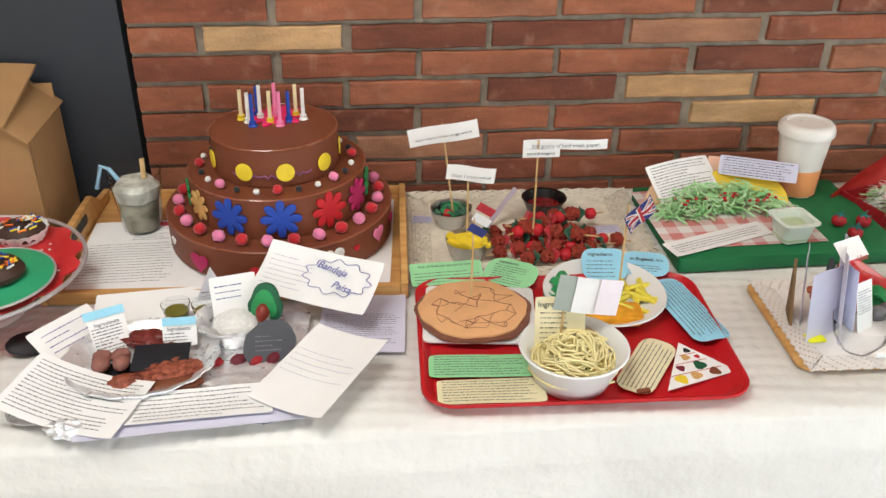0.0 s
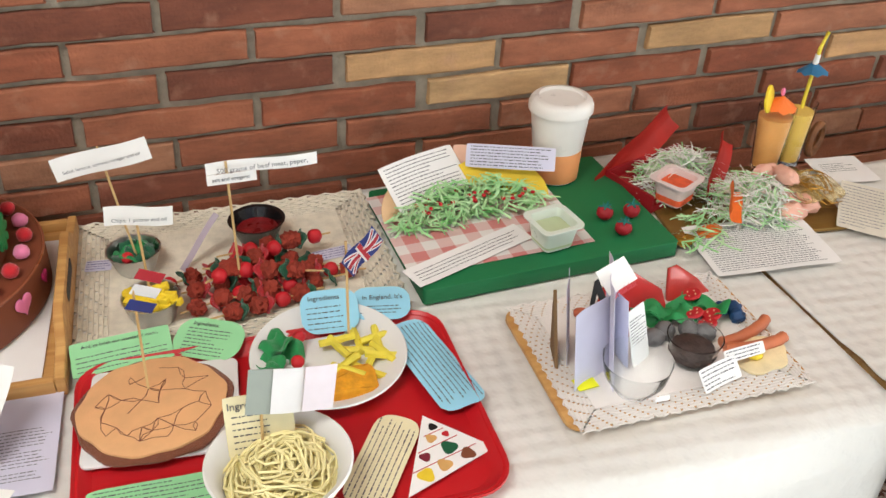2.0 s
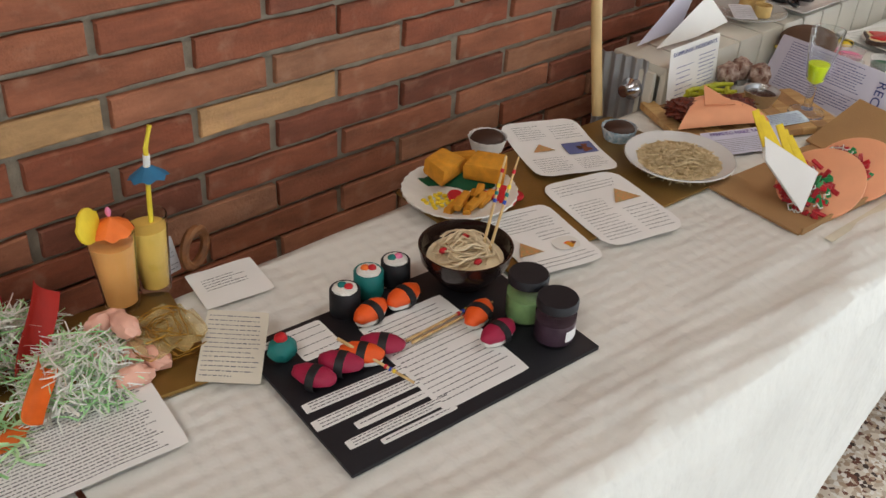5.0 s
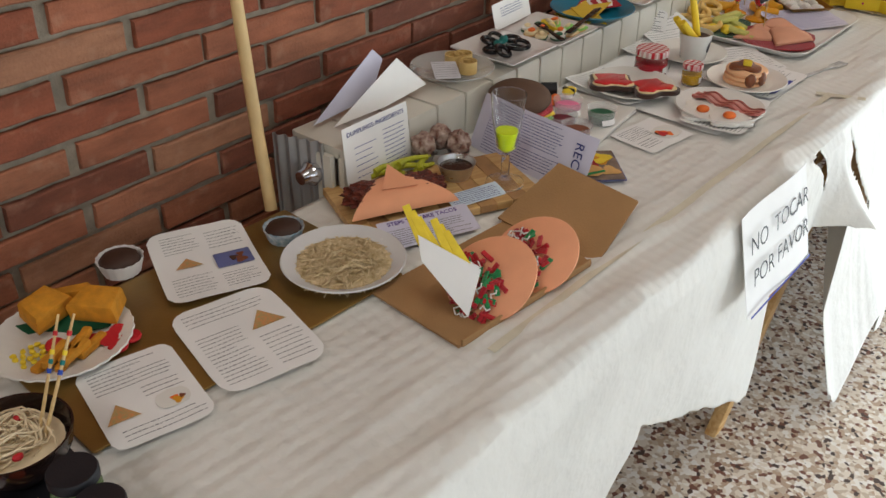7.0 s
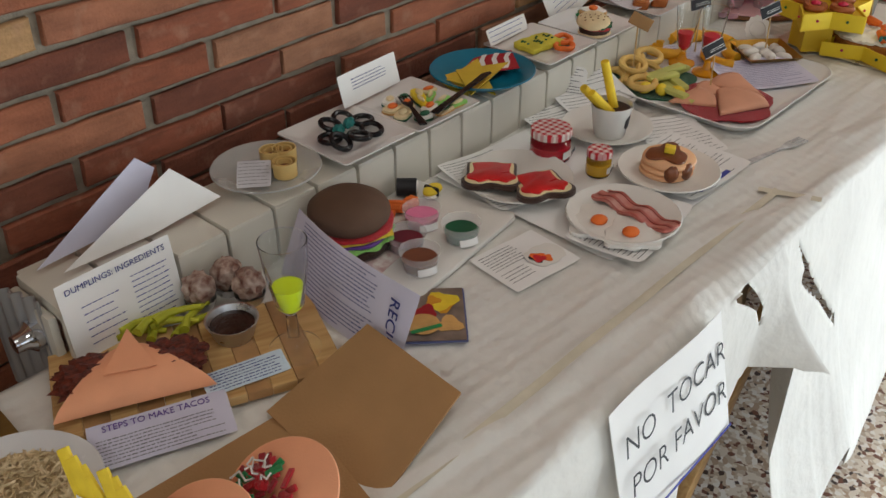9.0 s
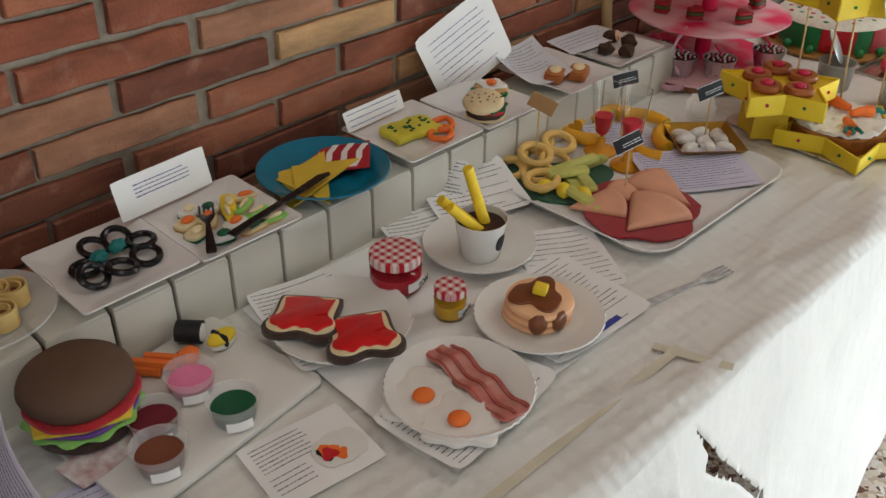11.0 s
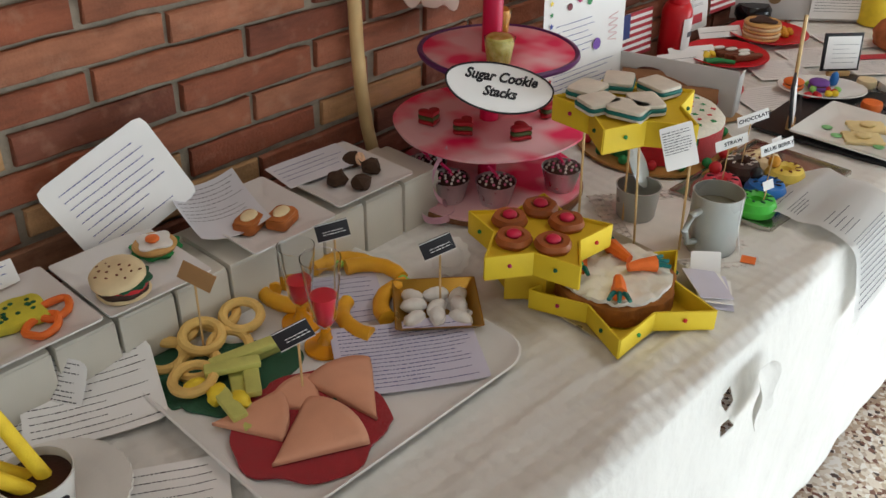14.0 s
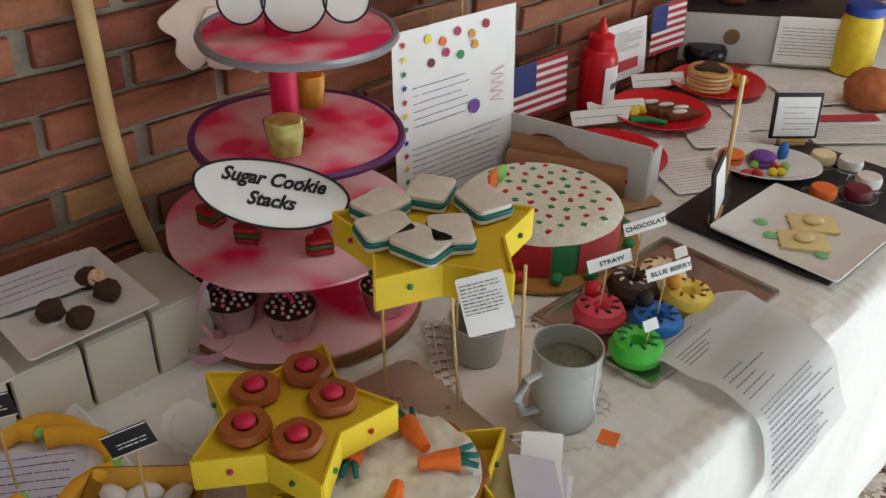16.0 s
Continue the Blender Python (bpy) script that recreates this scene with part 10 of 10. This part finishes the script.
bm = bmesh.new()
grid = [[bm.verts.new(leaflet_at(i / 10, j / 42)) for i in range(11)] for j in range(43)]
for j in range(42):
    for i in range(10):
        bm.faces.new((grid[j][i], grid[j][i + 1], grid[j + 1][i + 1], grid[j + 1][i]))
bmesh.ops.solidify(bm, geom=bm.faces[:], thickness=0.0007)
part("page", bm, PAPER, e)
LR = random.Random(5)
bm = bmesh.new()
for v0, v1, rows in ((0.03, 0.12, 3), (0.17, 0.26, 4), (0.44, 0.60, 5), (0.64, 0.97, 13)):
    for k in range(rows):
        v = v0 + (v1 - v0) * k / rows
        u, stop = 0.08, LR.uniform(0.55, 0.92) if rows > 5 else LR.uniform(0.3, 0.5)
        while u < stop:
            w = min(LR.uniform(0.015, 0.05), stop - u)
            q = [leaflet_at(u, v), leaflet_at(u + w, v), leaflet_at(u + w, v + 0.006), leaflet_at(u, v + 0.006)]
            up = (q[1] - q[0]).cross(q[3] - q[0]).normalized()
            up = up if up.z - up.y > 0 else -up
            bm.faces.new([bm.verts.new(p + up * 0.0012) for p in q])
            u += w + 0.008
part("writing", bm, INK_GREY, e, smooth=0)

# ---- far end: slate, ravioli, red plates ----
SLATE = mat("black_slate", (34, 34, 36), 0.5, 0.2, 14, 0.3)
e = thing("slate_board", "long black slate under plates and pots", "board", pose(4.85, -0.548, T, 0, 0, 1))
part("slate", slab(round_rect(0.43, 0.27, 0.003), 0, 0.006, 0.001), SLATE, e)
e = thing("square_plate", "square white plate with green dots", "plate", pose(4.733, -0.598, T + 0.0064, 0, 0, -1))
bm = bmesh.new()
rows = []
for s, z in ((0.07, 0), (0.1, 0.012), (0.1, 0.015), (0.074, 0.006), (0.065, 0.005)):
    rows.append([bm.verts.new((*p, z)) for p in round_rect(2.08 * s, 2.06 * s, 0.006, 3)])
for a, b in zip(rows, rows[1:]):
    for i in range(len(a)):
        bm.faces.new((a[i], a[(i + 1) % len(a)], b[(i + 1) % len(a)], b[i]))
bm.faces.new(rows[0])
bm.faces.new(rows[-1])
part("dish", bm, CERAMIC, e)
for x, y in ((-0.045, 0.03), (-0.02, 0.06), (0.04, -0.03), (0.045, 0.02), (-0.04, -0.05)):
    part("sauce_dot", moved(blob(0.011, 0.011, 0.002, 0.05, 2, 2), pose(x, y, 0.005)), mat("mint_dot", (128, 196, 130), 0.4, 0.05, 30, 0), e)
for x, y, yaw in ((4.765, -0.598, -50), (4.705, -0.612, -55)):
    e = thing("model_ravioli", "pale yellow clay ravioli with a wavy edge", "model food", pose(x, y, T + 0.0118, 0, 0, yaw), "clay ravioli")
    part("square", slab([(0.036 * (px + 0.05 * math.sin(40 * py)), 0.027 * (py + 0.05 * math.sin(40 * px))) for px, py in [(-1 + 0.25 * i, -1) for i in range(8)] + [(1, -1 + 0.25 * i) for i in range(8)] + [(1 - 0.25 * i, 1) for i in range(8)] + [(-1, 1 - 0.25 * i) for i in range(8)]], 0, 0.006, 0.001), mat("pasta_clay", (226, 206, 150), 0.6, 0.06, 40, 0.2), e)
    part("filling", moved(blob(0.016, 0.012, 0.006, 0.1), pose(0, 0, 0.004)), MATS["pasta_clay"], e)
plate("oval white plate of bright clay macarons and berries", 4.905, -0.445, T + 0.0065, 0.095, CERAMIC, 0.012, name="oval_plate", sy=0.72, yaw=-56)
for x, y, m in ((4.873, -0.394, "orange"), (4.906, -0.437, "purple")):
    e = thing("macaron", "two-layer clay macaron on the oval plate", "model food", pose(x, y, T + 0.0105), "clay macarons")
    part("lower_shell", lathe([(0, 0), (0.02, 0), (0.0225, 0.007), (0.02, 0.01), (0, 0.01)], 24), clay(m), e)
    part("cream", moved(lathe([(0, 0), (0.019, 0), (0.019, 0.004), (0, 0.004)], 24), pose(0, 0, 0.010)), clay("brown"), e)
    part("upper_shell", moved(blob(0.0225, 0.0225, 0.008, 0.03, 2, 3, 0, 0.3), pose(0, 0, 0.013)), clay(m), e)
for k in range(13):
    lump("clay_berry", "small bright clay berry on the oval plate", "model food", 4.87 + 0.03 * math.cos(k * 2.4) + 0.01 * (k % 4), -0.475 + 0.02 * math.sin(k * 1.9) + 0.004 * k, T + 0.0105, 0.0085, 0.0085, 0.0075, clay(("red", "red", "yellow", "lime")[k % 4]), 0, sub=2, group="bright clay berries")
lump("blue_figure", "small bright blue clay shape on the oval plate", "model food", 4.955, -0.45, T + 0.0105, 0.011, 0.009, 0.018, mat("icing_blue", (30, 110, 190)), 0)
for x, y, yaw in ((5.03, -0.43, -42), (4.685, -0.475, 20)):
    e = thing("menu_frame", "small white card in a black frame on a wooden foot", "sign", pose(x, y, T + 0.006, 0, 0, yaw), "black framed cards")
    part("foot", box(0.05, 0.016, 0.012, 0.002), PINE, e)
    part("frame", moved(box(0.09, 0.005, 0.085, 0.001), pose(0, 0, 0.012, -8, 0, 0)), BLACK_CARD, e)
    part("card", moved(box(0.078, 0.001, 0.073, 0), pose(0, -0.004, 0.018, -8, 0, 0)), PAPER, e)
    part("writing", moved(bars([(-0.03, 0.03, -0.025, 0.025, 5)], lambda a, b: 0.0, rnd), pose(0, -0.0098, 0.056, 82, 0, 0)), INK_GREY, e, smooth=0)
e = thing("tall_stick", "tall wooden stick standing on the slate", "stick", pose(4.80, -0.425, T + 0.006))
stick(e, (0, 0, 0), (0.03, 0.02, 0.18), 0.0042)
for x, y, m, lab in ((4.995, -0.507, "cream", "small white clay tart"), (5.01, -0.55, "white", "small pale clay tart"), (4.968, -0.60, "white", "white pot with a pale lid"), (4.912, -0.605, "wine", "dark red layered clay cake"), (4.872, -0.565, "orange", "clear dish with an orange clay ball")):
    e = thing("small_dish", lab + " on the slate", "model food", pose(x, y, T + 0.0065), "small dishes on the slate")
    part("dish", plate_mesh(0.034, 0.006), GLASS, e)
    part("cake", moved(lathe([(0, 0), (0.02, 0), (0.022, 0.01), (0.02, 0.018), (0, 0.02)], 24), pose(0, 0, 0.003)), clay(m), e)
RP = mat("red_plate_plastic", (206, 22, 36), 0.35, 0.06, 14, 0.05)
for x, y, lab in ((4.965, -0.185, "round red plastic plate with model vegetables and meat"), (5.185, -0.185, "round red plastic plate with a stack of pancakes"), (4.735, -0.235, "round red plastic plate half behind the white box")):
    plate(lab, x, y, T, 0.1, RP, 0.016, name="red_plate")
for k in range(4):
    e = thing("model_meat", "brown clay meat strip with white cream", "model food", pose(4.985, -0.165 - 0.022 * k, T + 0.004, 0, 0, -30), "meat strips")
    part("strip", box(0.075, 0.016, 0.014, 0.004), clay("brown"), e)
    part("cream", moved(blob(0.016, 0.007, 0.004, 0.1), pose(0.012 * (k % 3 - 1), 0, 0.013)), clay("white"), e)
for k in range(6):
    lump("model_vegetable", "yellow clay vegetable piece on the red plate", "model food", 4.925 + 0.011 * k, -0.155 + 0.008 * (k % 2), T + 0.004, 0.014, 0.008, 0.009, clay("yellow"), 40 * k, group="yellow clay vegetables")
e = part("model_chilli", tube([(-0.035, 0, 0), (0, 0.008, 0), (0.035, -0.004, 0)], 0.009, 8, 0.005), clay("green"))
e.matrix_basis = pose(4.905, -0.20, T + 0.013, 0, 0, -50)
tagged(e, "bright green clay chilli on the red plate", "model food")
e = thing("model_pancakes", "stack of cream pancakes with dark syrup on the red plate", "model food", pose(5.165, -0.175, T + 0.004))
for k in range(5):
    part("pancake", moved(lathe([(0, 0), (0.044, 0), (0.047, 0.004), (0.044, 0.008), (0, 0.008)], 30), pose(0.002 * (k % 2), 0, 0.0085 * k)), clay("cream" if k % 2 else "tan"), e)
part("syrup", moved(slab(polar(lambda t: 0.03 * (1 + 0.25 * math.sin(3 * t)), 36), 0, 0.004, 0.001), pose(0, 0, 0.0425)), clay("dkbrown"), e)
for k in range(8):
    lump("gold_sweet", "golden yellow clay sweet by the pancakes", "model food", 5.21 + 0.014 * (k % 4), -0.205 - 0.016 * (k // 4) + 0.01 * (k % 2), T + 0.004, 0.009, 0.009, 0.008, clay("gold"), 0, sub=2, group="golden sweets")
def us_flag(x, yaw, w, h, z):
    e = thing("american_flag", "small American flag standing against the brick wall", "flag", pose(x, -0.04, z, 86, 0, yaw), "American flags")
    part("white_field", box(w, h, 0.001, 0), PAPER, e)
    for k in range(7):
        part("red_stripe", moved(box(w, h / 13, 0.0012, 0), pose(0, h / 2 - h / 26 - k * h * 2 / 13, 0.0006)), MATS["paper_red_flag"], e, smooth=0)
    part("blue_canton", moved(box(w * 0.42, h * 7 / 13, 0.0014, 0), pose(-w * 0.29, h * 3 / 13, 0.0012)), MATS["paper_blue_flag"], e, smooth=0)
us_flag(4.765, -4, 0.15, 0.105, 0.83)
us_flag(5.20, -4, 0.12, 0.105, 0.85)
e = thing("sauce_bottle", "red squeeze bottle of tomato sauce with a pointed cap", "bottle", pose(4.90, -0.075, T))
part("body", lathe([(0, 0), (0.034, 0), (0.036, 0.004), (0.036, 0.11), (0.03, 0.125), (0.024, 0.13), (0, 0.13)], 36), RP, e)
part("cap", moved(lathe([(0, 0), (0.025, 0), (0.025, 0.022), (0.012, 0.028), (0.005, 0.05), (0.003, 0.058), (0, 0.058)], 28), pose(0, 0, 0.13)), RP, e)
part("label", moved(bent(0.06, 0.075, 0.0006, lambda a, b: -a * a / 0.075, 12, 2), pose(0.010, -0.0365, 0.062, 90, 0, 16)), PAPER, e, "white shield-shaped label")
part("label_mark", moved(bent(0.034, 0.012, 0.0006, lambda a, b: -a * a / 0.075 + 0.0008, 12, 2), pose(0.010, -0.0368, 0.06, 90, 0, 16)), INK, e, smooth=0)
e = paper("white printed sheet with a red bar standing against the wall", 5.03, -0.04, 0.835, -3, 0.16, 0.12, [block(0.16, 0.12, 8, 0.7, 0.0)], rx=84)
part("red_bar", moved(box(0.08, 0.022, 0.0006, 0), pose(0.01, -0.03, 0.004)), INK_RED, e)
for x, y, yaw in ((4.845, -0.13, -30), (4.905, -0.125, -32), (5.09, -0.1, -32)):
    paper("white folded name strip beside a red plate", x, y, T + 0.018, yaw, 0.12, 0.03, [block(0.12, 0.03, 1, 0.5, -0.5)], rx=48, name="name_strip", ink=INK_GREY)
e = thing("black_pot", "small round black pot with a lid", "pot", pose(5.30, -0.085, T))
part("pot", lathe([(0, 0), (0.04, 0), (0.048, 0.012), (0.048, 0.032), (0.04, 0.042), (0, 0.044)], 32), MATS["black_gloss"], e)
e = thing("drink_can", "red and white drinks cup by the wall", "cup", pose(5.43, -0.06, T))
part("cup", lathe([(0, 0), (0.032, 0), (0.032, 0.10), (0.028, 0.106), (0, 0.106)], 28), RP, e)
part("white_wave", lathe([(0.0322, 0.04), (0.0326, 0.042), (0.0326, 0.066), (0.0322, 0.068)], 28), PAPER, e)
e = thing("white_box", "long low white cardboard box with an oval hole and recipes", "box", pose(5.40, -0.20, T, 0, 0, -52))
part("side", moved(box(0.42, 0.005, 0.11, 0.001), pose(0, 0, 0)), GREYBOX, e)
part("end_side", moved(box(0.005, 0.2, 0.11, 0.001), pose(0.21, 0.1, 0)), GREYBOX, e)
part("black_top", moved(box(0.40, 0.18, 0.004, 0.001), pose(0.0, 0.095, 0.108)), SLATE, e)
part("hole", moved(lathe([(0, 0), (0.018, 0), (0.018, 0.001), (0, 0.001)], 24), pose(-0.1, -0.003, 0.06, 90, 0, 0)), CARD_DK, e)
paper("white recipe page fixed to the low box", 5.446, -0.272, T + 0.062, -52, 0.18, 0.105, [block(0.18, 0.105, 7, 0.6, -0.7)], rx=86)
for x, y in ((5.35, -0.05), (5.44, -0.09), (5.52, -0.13)):
    lump("brown_bun", "round brown bun on the black box top", "model food", x + 0.06, y - 0.02, T + 0.113, 0.034, 0.034, 0.026, clay("brown"), 0, group="brown buns")
lump("orange_ball", "large rough orange-brown ball like a pumpkin", "model food", 5.338, -0.445, T, 0.053, 0.053, 0.045, mat("rough_orange", (176, 104, 62), 0.9, 0.2, 50, 0.8, fine=160), 0, 0.1, 5, 4)
e = thing("yellow_jar", "yellow jar with a blue label behind the orange ball", "jar", pose(5.50, -0.335, T))
part("jar", lathe([(0, 0), (0.042, 0), (0.045, 0.01), (0.045, 0.11), (0.038, 0.13), (0, 0.13)], 32), clay("yellow"), e)
part("lid", moved(lathe([(0, 0), (0.04, 0), (0.04, 0.02), (0, 0.022)], 28), pose(0, 0, 0.13)), clay("blue"), e)
e = paper("white printed sheet with a red strip near the slate", 5.19, -0.475, T + 0.002, -40, 0.2, 0.13, [block(0.2, 0.13, 8, 0.3, -0.9)])
part("red_bar", moved(box(0.17, 0.03, 0.0006, 0), pose(-0.01, 0.042, 0.004)), INK_RED, e)
for x, y, yaw in ((4.98, -0.31, -40), (5.12, -0.33, -36), (4.80, -0.37, -30), (5.30, -0.34, -36)):
    paper("white printed sheet lying flat between the plates", x, y, T + 0.001, yaw, 0.13, 0.12, [block(0.13, 0.12, 8)], ink=INK_GREY)

# plate of berry pancakes and the clay garland beyond the ball
plate("white paper plate of berry pancakes at the far end", 5.544, -0.483, T, 0.085, PAPERPLATE, 0.012, name="paper_plate")
e = thing("model_pancakes", "two pale pancakes with purple clay berries", "model food", pose(5.544, -0.483, T + 0.004))
for k in range(2):
    part("pancake", moved(lathe([(0, 0), (0.046, 0), (0.05, 0.005), (0.046, 0.01), (0, 0.01)], 30), pose(0.003 * k, 0, 0.0105 * k)), clay("tan"), e)
for k in range(9):
    part("berry", moved(blob(0.009, 0.009, 0.0085, 0.1, 2, 2, k), pose(0.034 * math.cos(k * 2.4) * (k / 9) ** 0.5, 0.034 * math.sin(k * 2.4) * (k / 9) ** 0.5, 0.02)), clay(("purple", "wine", "magenta")[k % 3]), e)
for k, (x, y) in enumerate(((5.353, -0.495), (5.339, -0.529), (5.34, -0.56), (5.381, -0.579), (5.467, -0.577), (5.433, -0.601))):
    e = thing("clay_flower", "ruffled yellow clay flower of a table garland", "model food", pose(x, y, T, 0, 0, 50 * k), "yellow clay flowers")
    for j in range(3):
        part("frill", moved(lathe([(0, 0), (0.013, 0.0), (0.021 - 0.004 * j, 0.007), (0.012, 0.006), (0, 0.004)], 30, 0.16, 6), pose(0, 0, 0.005 * j, 8 * j, 0, 30 * j)), clay("yellow"), e)
    part("bud", moved(blob(0.008, 0.008, 0.008, 0.2, 2, 2, k), pose(0.016, 0.006, 0.006)), clay(("green", "orange", "red")[k % 3]), e)

# ---- the bricks of the north wall ----
def brick_mesh(length, seed, material):
    """One brick: a face with chipped, wavering arrises and rounded shoulders."""
    r = random.Random(seed)
    n, h = 6, 0.0425
    xs = [(-0.5 + i / n) * length for i in range(n + 1)]
    co, fa = [], []
    for i, x in enumerate(xs):
        e = math.copysign(0.0026, x) if i in (0, n) else 0.0
        jl, jh = r.uniform(-0.0017, 0.0012), r.uniform(-0.0012, 0.0017)
        bow = r.uniform(-0.0007, 0.0007)
        co += [(x, 0.025, jl), (x, -0.0222, jl), (x - e, -0.025 + bow, jl + 0.0026), (x - e, -0.025 + bow, h + jh - 0.0026), (x, -0.0222, h + jh), (x, 0.025, h + jh)]
    for i in range(n):
        for k in range(5):
            fa.append((6 * i + k, 6 * i + k + 1, 6 * i + k + 7, 6 * i + k + 6))
    fa += [tuple(range(6)), tuple(6 * n + k for k in range(5, -1, -1))]
    me = bpy.data.meshes.new("brick")
    me.from_pydata(co, [], fa)
    me.materials.append(material)
    bm = bmesh.new()
    bm.from_mesh(me)
    bmesh.ops.recalc_face_normals(bm, faces=bm.faces)
    bm.to_mesh(me)
    bm.free()
    return me


BR = random.Random(11)
variants = [brick_mesh(0.2385, s, BRICK) for s in range(8)]
buff = [brick_mesh(0.2385, s, BRICK_TAN) for s in range(20, 23)]
BUFF = {(2, -1), (0, 2), (0, 4), (-1, 2), (-1, 5), (-1, 13), (1, 12), (-1, 15), (-2, 14), (3, 8), (5, 10), (4, 1), (6, 5)}
rest_co, rest_fa, made = [], [], 0
XL = -0.41
for c in range(-18, 39):
    z = Z0 + PZ * c - 0.02125
    shift = 0.0 if c % 2 == 0 else PX / 2
    for k in range(-4, 31):
        xa = X0 + shift + PX * k + 0.0065
        xb = xa + 0.2385
        if xb < XL + 0.02 or xa > 7.1:
            continue
        cut = xa < XL
        xa = max(xa, XL)
        dx, dz, dy = BR.uniform(-0.005, 0.005), BR.uniform(-0.0015, 0.0015), BR.uniform(-0.002, 0.0015)
        near = 0.72 < z < 1.29 and xa < 6.0 and not cut
        if near and made < 300:
            ob = new("brick", BR.choice(buff if (c, k) in BUFF else variants))
            ob.matrix_basis = pose((xa + xb) / 2 + dx, 0.024 + dy, z + dz, BR.uniform(-0.6, 0.6), BR.uniform(-0.25, 0.25), BR.uniform(-0.3, 0.3))
            ob.parent = north
            made += 1
        else:
            b0 = len(rest_co)
            if cut:
                dx = 0
            for px in (xa + dx, xb + dx):
                for py in (-0.001 + dy, 0.05):
                    for pz in (z + dz, z + dz + 0.0425):
                        rest_co.append((px, py, pz))
            rest_fa += [tuple(b0 + q for q in f) for f in ((0, 1, 3, 2), (4, 6, 7, 5), (0, 4, 5, 1), (2, 3, 7, 6), (1, 5, 7, 3), (0, 2, 6, 4))]
me = bpy.data.meshes.new("bricks_beyond")
me.from_pydata(rest_co, [], rest_fa)
me.materials.append(BRICK_REST)
ob = new("bricks_beyond", me)
ob.parent = north
tagged(ob, kind="stuff")
